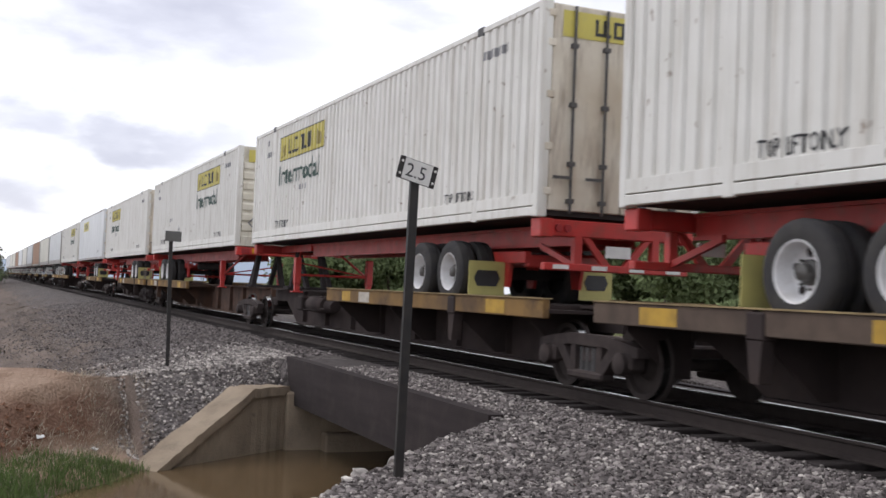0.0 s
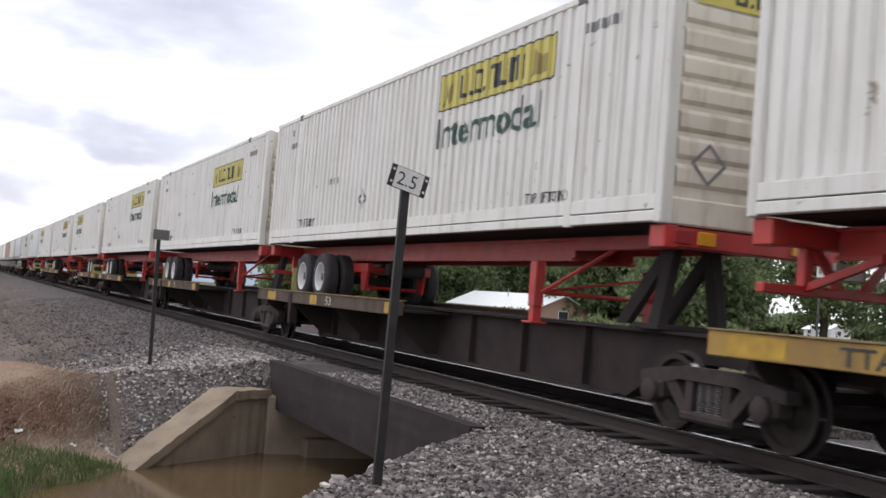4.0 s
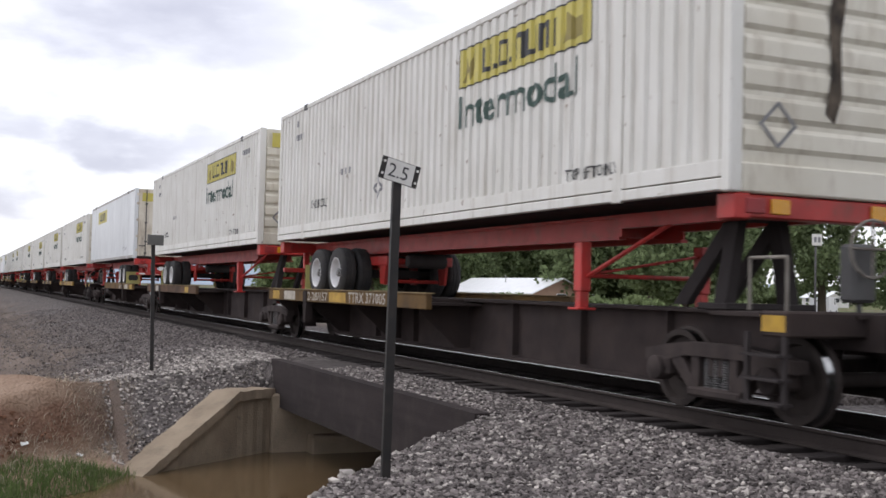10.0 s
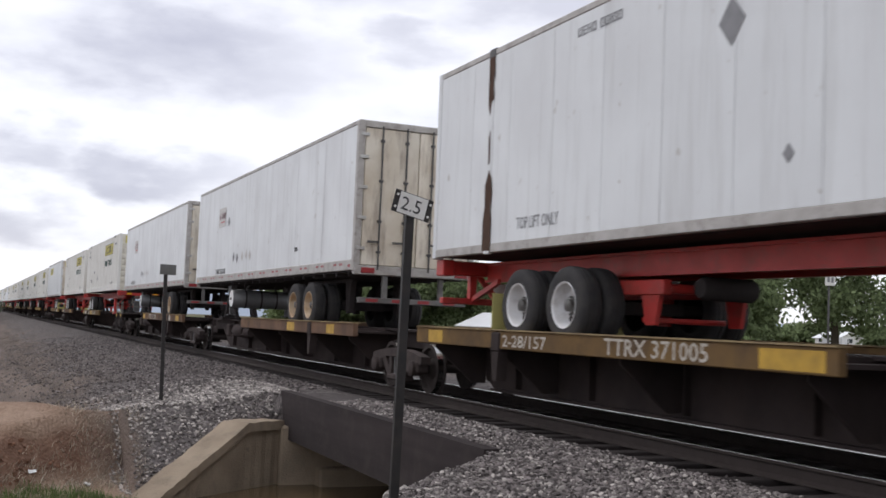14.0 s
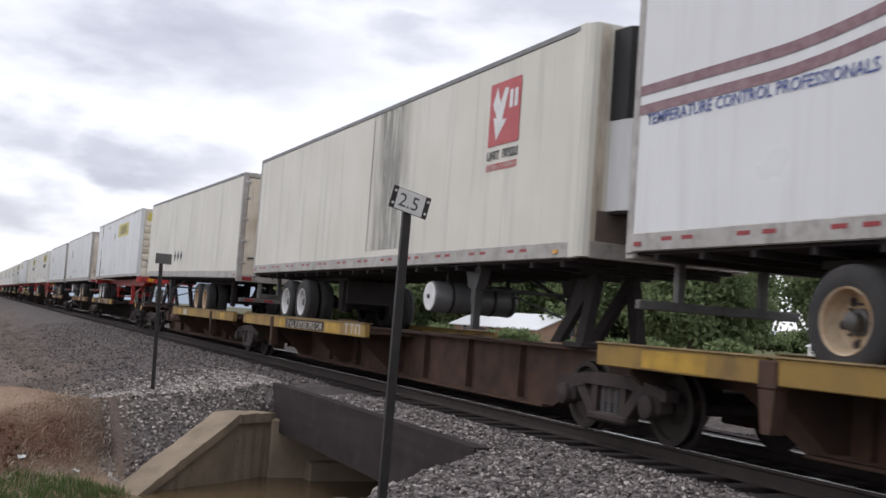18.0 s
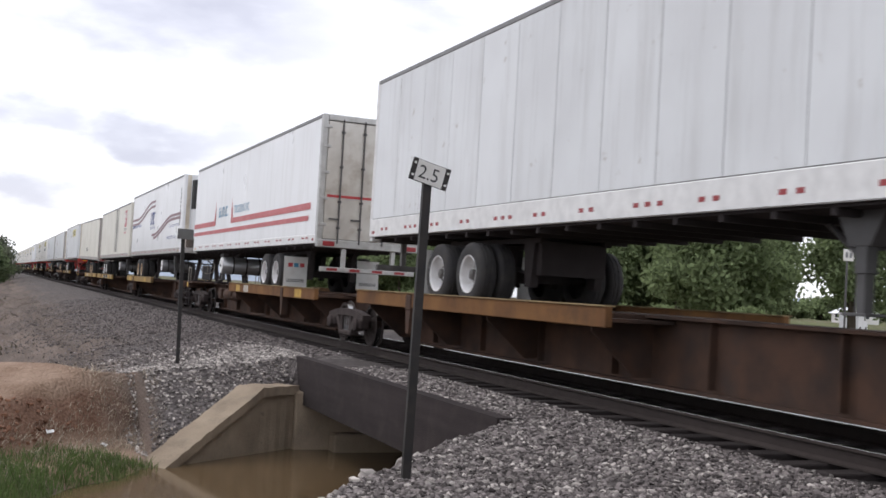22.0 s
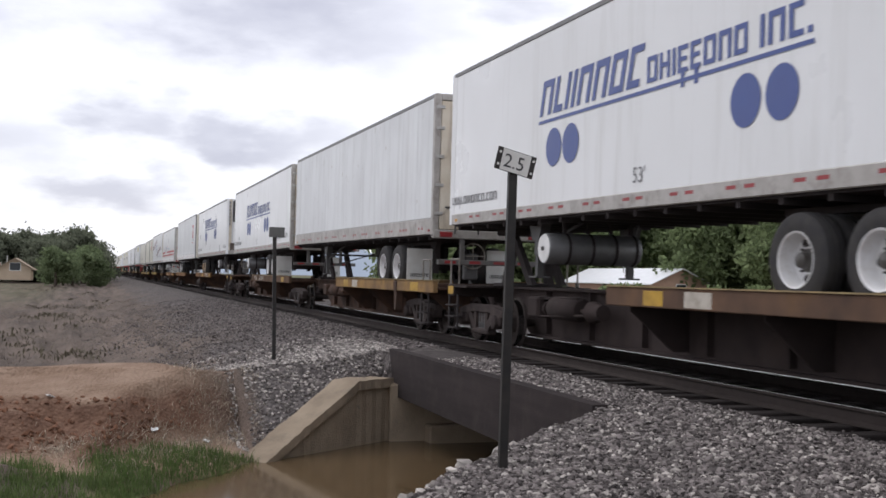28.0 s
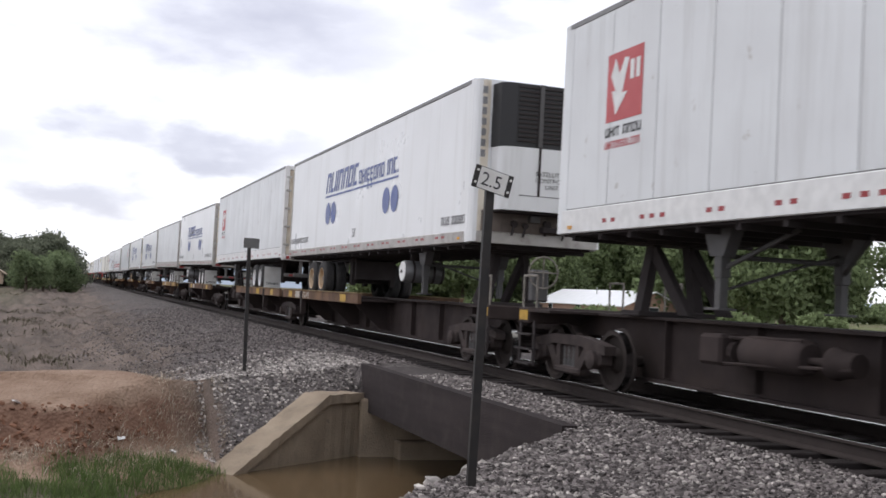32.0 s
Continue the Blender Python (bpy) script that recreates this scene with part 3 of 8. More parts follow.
def height(x, y):
    x, y = np.asarray(x, float), np.asarray(y, float)
    ax = np.abs(x)
    base = np.interp(ax, [0, 1.0, 1.25, 1.9, 2.6, 3.3, 5.5, 9.0, 14.0, 30.0, 90.0, 4000], [BED, BED, -0.43, -0.39, -0.43, -0.50, -0.56, -0.64, -0.8, -0.9, -0.7, -0.7])
    far_left = np.interp(ax, [0, 1.0, 1.25, 1.9, 2.6, 3.6, 5.2, 7.4, 10.0, 30.0, 90.0, 4000], [BED, BED, -0.43, -0.39, -0.44, -0.58, -0.86, -1.45, -1.6, -1.5, -0.9, -0.7])
    right = np.interp(ax, [0, 1.0, 1.25, 1.9, 2.6, 6.0, 10.0, 30.0, 90.0, 4000], [BED, BED, -0.43, -0.39, -0.42, -0.46, -1.2, -1.3, -0.8, -0.7])
    beyond = smooth(15.5, 20.5, y + 0.35 * x * (x < 0))
    base = np.where(x < 0, base * (1 - beyond) + far_left * beyond, right)
    base = base + smooth(60, 110, y) * np.where(x < 0, smooth(5, 9, ax) * 0.5, 0)
    # the mound of red earth past the creek
    side = smooth(-4.8, -6.9, x) * smooth(-17, -12, x)
    lip = mound_top(x, y)
    mound = side * smooth(14.0, 15.5, y) * smooth(24.0, 22.0, y)
    rough = wave(x, y, 2.3) * 0.10 + wave(x, y, 0.8) * 0.05 + wave(x, y, 0.3) * 0.025
    z = base + np.where(x < 0, mound * (np.maximum(lip, np.where(y > 19, base, -9)) - base), 0)
    z = z + rough * (1 - 0.85 * mound) * smooth(2.6, 4.5, ax) * np.where((x < 0) & (y < 13), 0.35, 1.0) * np.where(y > 60, 1.5, 1)
    z = z + wave(x, y, 0.22) * 0.012 * (ax < 5)
    # wheel ruts and wash lines along the foot of the embankment
    z = z + np.where(x < 0, smooth(5.0, 6.2, ax) * smooth(16, 12, ax) * smooth(23, 27, y) * (0.06 * np.sin(6.0 * (ax - 0.03 * y) + 1.5 * wave(x, y, 6.0)) + 0.05 * wave(x * 2.2, y * 0.12, 1.0)), 0)
    # the creek, from under the bridge towards the near left
    s = creek_s(x, y)
    near = np.interp(s, [-2.3, -0.9, -0.2, 0.25], [-2.45, -1.55, -0.78, -0.42]) + wave(x, y, 0.7) * 0.06
    wall = 19.0 + (x + 2.8) * 0.745
    t_far = -5.75 - s
    far = np.where(x > -5.45, np.where(y > wall + 0.42, np.interp(x, [-5.45, -3.35, -2.7], [-2.05, -0.92, -0.92]) + 0.62 * np.maximum(0, y - wall - 0.42), -2.45), np.minimum(-2.15 + np.interp(t_far, [-0.6, 0, 0.5, 1.4, 2.6], [-0.3, 0.1, 0.26, 0.42, 1.85]), -0.3) + wave(x, y, 0.9) * 0.05)
    out = np.maximum(near, far)
    under = np.where((y > BRIDGE[0]) & (y < BRIDGE[1]), -2.45, 0.5)
    out = np.where(x > -2.72, under, out)
    # an added bank closes the channel past the bridge and blocks light beneath it
    out = np.where(x > 3.6, 0.5, out)
    return np.minimum(z, out)


def axis_steps(marks):
    """Coordinates from (start, end, step) runs."""
    out = []
    for a, b, n in marks:
        out += list(np.linspace(a, b, n, endpoint=False))
    return np.array(sorted(set(np.round(out + [marks[-1][1]], 4))))


gx = axis_steps([(-2500, -300, 8), (-300, -60, 16), (-60, -16, 44), (-16, -1.6, 150), (-1.6, -1.2, 6), (-1.2, 6, 22), (6, 60, 40), (60, 300, 16), (300, 2500, 8)])
gy = axis_steps([(-300, -20, 12), (-20, 4, 40), (4, 24, 200), (24, 60, 90), (60, 200, 60), (200, 600, 20), (600, 3500, 10)])
GX, GY = np.meshgrid(gx, gy)
GZ = height(GX, GY)
nx, ny = len(gx), len(gy)
idx = np.arange(nx * ny).reshape(ny, nx)
quads = np.stack([idx[:-1, :-1], idx[:-1, 1:], idx[1:, 1:], idx[1:, :-1]], -1).reshape(-1, 4)
ground_mesh = bpy.data.meshes.new("ground")
ground_mesh.from_pydata(np.stack([GX, GY, GZ], -1).reshape(-1, 3).tolist(), [], quads.tolist())
for p in ground_mesh.polygons:
    p.use_smooth = True


def cover(x, y, z):
    """Shares of gravel, red earth and green grass on the ground."""
    ax = np.abs(x)
    w = wave(x, y, 1.7) * 0.6 + wave(x, y, 0.5) * 0.4
    gravel = np.where(y + 0.6 * x < 13.5, 1.0, np.clip(1 - smooth(2.6, 8.0, ax + w * 2.6) + 0.9 * np.exp(-((y - 20.8) / 2.6) ** 2) * (ax < 6.2), 0, 1)) * np.where(x > 0, 1 - smooth(7.5, 10, ax), 1)
    gravel = np.where((y < 13) & (x < -16), 0, gravel)
    gravel = np.where((y > 9) & (x < -5.2) & (creek_s(x, y) < -3), gravel * (1 - smooth(5.0, 5.7, ax + 0.35 * w)), gravel)
    gravel = np.where((y > 17) & (y < 22.4) & (x < -5.2), gravel * (1 - smooth(5.2, 5.9, ax + 0.3 * w)), gravel)
    earth = smooth(-5.2, -6.3, x + 0.7 * w) * smooth(-14, -12, x) * smooth(15.0, 15.8, y + 0.4 * w) * smooth(22.6, 21.0, y + 0.6 * w)
    green = smooth(0.15, 0.6, w + 0.35) * smooth(-6.9, -7.6, x) * smooth(-1.68, -1.84, z) * (y < 17)
    green = np.maximum(green, smooth(0.25, 0.7, wave(x, y, 14.0) + 0.25) * smooth(50, 90, y) * smooth(9, 14, ax) * np.where(x < 0, 0.25, 0.6))
    green = np.where(x > 6, np.maximum(green, smooth(-0.1, 0.5, wave(x, y, 9.0) + 0.2) * 0.8), green)
    return gravel, earth, green


cg, ce, cgr = cover(GX.ravel(), GY.ravel(), GZ.ravel())
# alpha masks the strip below the train that is painted dark as shade
att = ground_mesh.attributes.new("cover", "FLOAT_COLOR", "POINT")
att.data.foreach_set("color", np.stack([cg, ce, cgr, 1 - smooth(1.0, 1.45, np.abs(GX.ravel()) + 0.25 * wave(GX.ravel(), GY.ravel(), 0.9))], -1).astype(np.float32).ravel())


v_face = wave(GX, GY, 0.6) * 0.35 + wave(GX, GY, 0.25) * 0.15
face = smooth(-0.95, -1.12, GZ + 0.22 * v_face) * smooth(-1.72, -1.5, GZ + 0.3 * v_face)
bare = ground_mesh.attributes.new("bare", "FLOAT", "POINT")
bare.data.foreach_set("value", face.astype(np.float32).ravel())


def ground_material():
    m = bpy.data.materials.new("gravel_earth_and_grass")
    m.use_nodes = True
    nt = m.node_tree
    N, L = nt.nodes.new, nt.links.new
    b = nt.nodes["Principled BSDF"]
    b.inputs["Roughness"].default_value = 0.95
    b.inputs["Specular IOR Level"].default_value = 0.15
    co, at = N("ShaderNodeTexCoord"), N("ShaderNodeAttribute")
    at.attribute_name = "cover"
    sep = N("ShaderNodeSeparateColor")
    L(at.outputs["Color"], sep.inputs[0])

    def two(a, c, scale, detail=8, lo=0.38, hi=0.64, stretch=(1, 1, 1)):
        n = N("ShaderNodeTexNoise")
        mp = N("ShaderNodeMapping")
        mp.inputs["Scale"].default_value = stretch
        L(co.outputs["Object"], mp.inputs["Vector"])
        n.inputs["Scale"].default_value, n.inputs["Detail"].default_value, n.inputs["Roughness"].default_value = scale, detail, 0.66
        L(mp.outputs[0], n.inputs["Vector"])
        r = N("ShaderNodeMapRange")
        r.inputs["From Min"].default_value, r.inputs["From Max"].default_value = lo, hi
        L(n.outputs["Fac"], r.inputs["Value"])
        x = N("ShaderNodeMix")
        x.data_type = "RGBA"
        x.inputs["A"].default_value, x.inputs["B"].default_value = (*a, 1), (*c, 1)
        L(r.outputs[0], x.inputs["Factor"])
        return x.outputs["Result"], n.outputs["Fac"]

    dry, f1 = two((0.175, 0.138, 0.116), (0.092, 0.075, 0.064), 1.1, stretch=(1, 0.14, 1))
    earth, f2 = two((0.315, 0.225, 0.165), (0.225, 0.150, 0.105), 1.4)
    green, f3 = two((0.085, 0.13, 0.035), (0.15, 0.14, 0.06), 1.2)
    raw, f5 = two((0.205, 0.122, 0.084), (0.125, 0.070, 0.048), 2.2)
    bare = N("ShaderNodeAttribute")
    bare.attribute_name = "bare"
    cut = N("ShaderNodeMix")
    cut.data_type = "RGBA"
    L(bare.outputs["Fac"], cut.inputs["Factor"])
    L(earth, cut.inputs["A"])
    L(raw, cut.inputs["B"])
    earth = cut.outputs["Result"]
    grit, f4 = two((0.14, 0.124, 0.119), (0.075, 0.066, 0.063), 3.5)
    vor = N("ShaderNodeTexVoronoi")
    vor.inputs["Scale"].default_value = 17.0
    L(co.outputs["Object"], vor.inputs["Vector"])
    stone = N("ShaderNodeMix")
    stone.data_type, stone.blend_type = "RGBA", "MULTIPLY"
    stone.inputs["Factor"].default_value = 0.75
    tint = N("ShaderNodeMapRange")
    sv = N("ShaderNodeSeparateColor")
    L(vor.outputs["Color"], sv.inputs[0])
    tint.inputs["To Min"].default_value, tint.inputs["To Max"].default_value = 0.45, 1.7
    L(sv.outputs[0], tint.inputs["Value"])
    L(grit, stone.inputs["A"])
    L(tint.outputs[0], stone.inputs["B"])
    col = dry
    for c, ch in ((green, 2), (earth, 1), (stone.outputs["Result"], 0)):
        x = N("ShaderNodeMix")
        x.data_type = "RGBA"
        L(sep.outputs[ch], x.inputs["Factor"])
        L(col, x.inputs["A"])
        L(c, x.inputs["B"])
        col = x.outputs["Result"]
    # near-black mixed in between the rails, standing in for the train's shadow
    track_shade = N("ShaderNodeMix")
    track_shade.data_type = "RGBA"
    track_shade.inputs["B"].default_value = (0.034, 0.030, 0.029, 1)
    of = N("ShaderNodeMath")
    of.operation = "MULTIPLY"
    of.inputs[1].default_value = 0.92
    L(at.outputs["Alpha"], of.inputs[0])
    L(of.outputs[0], track_shade.inputs["Factor"])
    L(col, track_shade.inputs["A"])
    col = track_shade.outputs["Result"]
    L(col, b.inputs["Base Color"])
    hm = N("ShaderNodeMath")
    hm.operation = "MULTIPLY_ADD"
    L(vor.outputs["Distance"], hm.inputs[0])
    hm.inputs[1].default_value = -0.9
    L(f1, hm.inputs[2])
    bump = N("ShaderNodeBump")
    bump.inputs["Strength"].default_value, bump.inputs["Distance"].default_value = 0.8, 0.05
    L(hm.outputs[0], bump.inputs["Height"])
    L(bump.outputs[0], b.inputs["Normal"])
    return m


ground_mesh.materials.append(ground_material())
ground = tagged(new("ground", ground_mesh), "grey gravel, red earth and dry grass ground along the railway", "ground", kind="structure")


def water_material():
    m = bpy.data.materials.new("muddy_water")
    m.use_nodes = True
    nt = m.node_tree
    b = nt.nodes["Principled BSDF"]
    b.inputs["Base Color"].default_value = (0.115, 0.078, 0.042, 1)
    b.inputs["Roughness"].default_value = 0.09
    b.inputs["IOR"].default_value = 1.33
    n, bp = nt.nodes.new("ShaderNodeTexNoise"), nt.nodes.new("ShaderNodeBump")
    n.inputs["Scale"].default_value = 2.2
    bp.inputs["Strength"].default_value, bp.inputs["Distance"].default_value = 0.25, 0.03
    nt.links.new(n.outputs["Fac"], bp.inputs["Height"])
    nt.links.new(bp.outputs[0], b.inputs["Normal"])
    return m


ws = Solid()
wn = 24
ws.add([(-70 + 80 * i / wn, -62 + 82 * j / wn, WATER) for j in range(wn + 1) for i in range(wn + 1)],
       [(j * (wn + 1) + i, j * (wn + 1) + i + 1, (j + 1) * (wn + 1) + i + 1, (j + 1) * (wn + 1) + i) for j in range(wn) for i in range(wn)])
tagged(single("water", ws, water_material(), True), "still muddy brown creek water under the railway bridge", "water", kind="structure")

# ---- track ----
RAIL = -0.22     # top of the rails
RAIL_PROFILE = [(-0.032, 0), (0.032, 0), (0.036, -0.010), (0.037, -0.03), (0.012, -0.045), (0.009, -0.135), (0.07, -0.16), (0.07, -0.178), (-0.07, -0.178), (-0.07, -0.16), (-0.009, -0.135), (-0.012, -0.045), (-0.037, -0.03), (-0.036, -0.010)]
for side in (-0.754, 0.754):
    rail = tagged(empty("rail"), "rusty steel rail with a bright worn head", "rail", "rails of the track", "structure")
    part("rail_web", cached(("rail_web", side), lambda: Solid().prism([(side + px, RAIL + pz) for px, pz in RAIL_PROFILE], "y", -60, 1400), rail_side), rail)
    part("rail_head", cached(("rail_head", side), lambda: Solid().prism([(side - 0.029, RAIL - 0.0015), (side - 0.0285, RAIL + 0.0025), (side + 0.0285, RAIL + 0.0025), (side + 0.029, RAIL - 0.0015)], "y", -60, 1400), tread_steel), rail, label="polished running surface")

ties = tagged(empty("track_ties"), "dusty tarred wooden ties set in grey ballast", "railway ties", kind="structure")
tie_mesh = cached("tie", lambda: Solid().box(-1.30, 1.30, -0.115, 0.115, RAIL - 0.36, RAIL - 0.181, 0.012), tie_wood)
trng = random.Random(3)
for k in range(150):
    part("tie", tie_mesh, ties, pose(trng.uniform(-0.04, 0.04), 2.0 + k * 0.54 + trng.uniform(-0.03, 0.03), trng.uniform(-0.012, 0.006), 0, 0, trng.uniform(-1.2, 1.2)))
far_ties = Solid()
for k in range(900):
    y = 2.0 + (150 + k) * 0.54
    far_ties.box(-1.3, 1.3, y - 0.115, y + 0.115, RAIL - 0.36, RAIL - 0.186)
far_mesh = far_ties.mesh("far_ties")
far_mesh.materials.append(tie_wood)
tagged(part("tie_rows", far_mesh, ties), kind="stuff")

# ---- bridge over the creek ----
bridge = tagged(empty("railway_bridge"), "short ballasted railway bridge with dark beams on concrete abutments", "bridge", kind="structure")


def bridge_part(name, s, mat, label=""):
    me = s.mesh(name)
    me.materials.append(mat)
    return part(name, me, bridge, label=label)


for sx in (-1, 1):
    x0, x1 = sorted((sx * 2.52, sx * 2.72))
    beam = Solid().prism([(10.9, -0.40), (19.5, -0.37), (19.2, -1.02), (18.9, -1.20), (10.9, -1.25)], "x", x0, x1)
    bridge_part("edge_beam", beam, beam_dark, "dark creosoted edge beam")
bridge_part("deck_slab", Solid().box(-2.52, 2.52, 10.9, 19.3, -0.95, -0.55), beam_dark)
bridge_part("ballast_bed", Solid().prism([(-2.52, -0.55), (-2.5, -0.42), (-1.9, -0.39), (-1.25, -0.43), (-1.0, BED), (1.0, BED), (1.25, -0.43), (1.9, -0.39), (2.5, -0.42), (2.52, -0.55)], "y", 10.9, 19.3), shade_dark_stone, "grey ballast on the bridge deck")
bridge_part("far_abutment", Solid().box(-2.85, 2.85, 18.85, 19.6, -2.6, -0.97, 0.03), concrete)
bridge_part("near_abutment", Solid().box(-2.6, 2.85, 10.5, 11.1, -2.6, -0.97, 0.03), concrete)
bridge_part("footing", Solid().box(-2.2, 2.4, 18.5, 18.86, -2.6, -1.68, 0.03), concrete)
# the wing wall, flared from the abutment and sloping down to the water
wa, wb = Vector((-2.78, 19.05, 0)), Vector((-5.52, 17.0, 0))
wd = (wb - wa).normalized()
wn_ = Vector((wd.y, -wd.x, 0)) * -1.0
if wn_.y < 0:
    wn_ = -wn_


def wing(depths, tops, thick=None, wear=0.012, seed=4):
    wrng = random.Random(seed)
    ts, zs = [t for t, z in tops], [z for t, z in tops]
    tops = [(t, float(np.interp(t, ts, zs))) for t in np.unique(np.concatenate([np.linspace(ts[0], ts[-1], 26), ts]))]
    v = []
    for t, z in tops:
        p = wa + wd * t
        for k in depths:
            k, z = k + wrng.uniform(-wear, wear), z + wrng.uniform(-wear, wear) * 0.7
            v += [(p.x + wn_.x * k, p.y + wn_.y * k, z), (p.x + wn_.x * k, p.y + wn_.y * k, z - thick if thick else -2.6)]
    f = []
    for i in range(len(tops) - 1):
        a, b = i * 4, (i + 1) * 4
        f += [(a, b, b + 2, a + 2), (a, a + 1, b + 1, b), (a + 2, b + 2, b + 3, a + 3)]
    e = (len(tops) - 1) * 4
    if thick:
        f += [(i * 4 + 1, i * 4 + 3, i * 4 + 7, i * 4 + 5) for i in range(len(tops) - 1)]
    f += [(0, 2, 3, 1), (e, e + 1, e + 3, e + 2)]
    return Solid().add(v, f)


bridge_part("wing_wall", wing((0.0, 0.45), [(-0.1, -0.98), (0.97, -0.98), (3.25, -2.12)]), concrete, "sloping concrete wing wall stained by floods")
bridge_part("wing_cap", wing((-0.07, 0.5), [(0.05, -0.86), (1.0, -0.86), (3.3, -2.0)], 0.16), concrete)

# ---- the train ----
DECK, BOX0, BOX1, HALF = 0.88, 2.0, 4.92, 8.075


def travel(t):
    """Metres that the train has rolled since the start."""
    return 12.506 * t - 0.01703 * t * t + 0.0002543 * t ** 3


AXLE = 1.27      # height of the road axles, in the wells of the wheel pans
MOVING, WHEELSETS = [], []
SILL = -0.02     # underside of the deep middle of the centre sill
# platforms that ride lower (or higher) on their springs: leading end at time zero, metres
DROPS = {-175.52: 0.08, -193.58: 0.08, -210.8: 0.05, -229.78: 0.04, -268.1: -0.03}
# trailers that sag towards their doors: degrees
SAGS = {-175.52: 0.75, -304.7: 0.45, -321.89: 0.55}


def drop_of(y):
    return DROPS.get(round(y + HALF, 2), 0.0)


def moving(ob, y, flip=False, sag=0.0):
    """Sets a thing on the train at y (time zero) and lists it for motions()."""
    ob.matrix_basis = pose(0, y, -drop_of(y), sag, 0, 180 if flip else 0)
    MOVING.append((ob, y, flip, sag))
    return ob


# -- road wheels --
def tyre_solid():
    return Solid().lathe([(-0.14, 0.29), (-0.15, 0.34), (-0.145, 0.44), (-0.11, 0.485), (-0.04, 0.495), (-0.035, 0.485), (-0.01, 0.485), (-0.005, 0.495), (0.035, 0.495), (0.04, 0.485), (0.065, 0.485), (0.07, 0.495), (0.11, 0.485), (0.145, 0.44), (0.15, 0.34), (0.14, 0.29)], 28)


def rim_solid(outward):
    o = outward
    s = Solid().lathe([(o * 0.135, 0.30), (o * 0.15, 0.295), (o * 0.14, 0.275), (o * 0.02, 0.265), (o * -0.03, 0.235), (o * -0.045, 0.13), (o * -0.03, 0.12)], 28)
    return s


def hub_solid(outward):
    o = outward
    s = Solid().lathe([(o * -0.05, 0.125), (o * 0.0, 0.12), (o * 0.01, 0.085), (o * 0.09, 0.08), (o * 0.10, 0.055), (o * 0.105, 0.0)], 16)
    for k in range(8):
        a = math.pi * k / 4
        s.tube((o * -0.04, 0.155 * math.cos(a), 0.155 * math.sin(a)), (o * -0.005, 0.155 * math.cos(a), 0.155 * math.sin(a)), 0.014, 6)
    return s


def hole_solid(outward):
    return Solid().tube((outward * -0.06, 0, 0), (outward * -0.027, 0, 0), 0.042, 10)


def road_wheel(parent, x, y, rim, holes, z=AXLE):
    out = 1 if x > 0 else -1
    wheel = part("wheel", cached("tyre", tyre_solid, rubber, True), parent, pose(x, y, z))
    part("rim", cached(("rim", out), lambda: rim_solid(out), rim, True), wheel)
    part("hub", cached(("hub", out), lambda: hub_solid(out), hub_metal, True), wheel)
    for k in range(5 if holes else 0):
        a = 2 * math.pi * k / 5 + 0.5 + y
        part("hand_hole", cached(("hand_hole", out), lambda: hole_solid(out), under_black), wheel, pose(0, 0.195 * math.cos(a), 0.195 * math.sin(a)))


def tandem(parent, ys, rim, near=-1):
    for y in ys:
        part("axle", cached("axle", lambda: Solid().tube((-1.0, 0, 0), (1.0, 0, 0), 0.07, 10).box(-0.5, 0.5, -0.08, 0.08, -0.08, 0.08), under_black), parent, pose(0, y, AXLE))
        for sx in (-1, 1):
            road_wheel(parent, sx * 1.12, y, rim, sx == near)
            part("inner_tyre", cached("tyre", tyre_solid, rubber, True), parent, pose(sx * 0.79, y, AXLE))


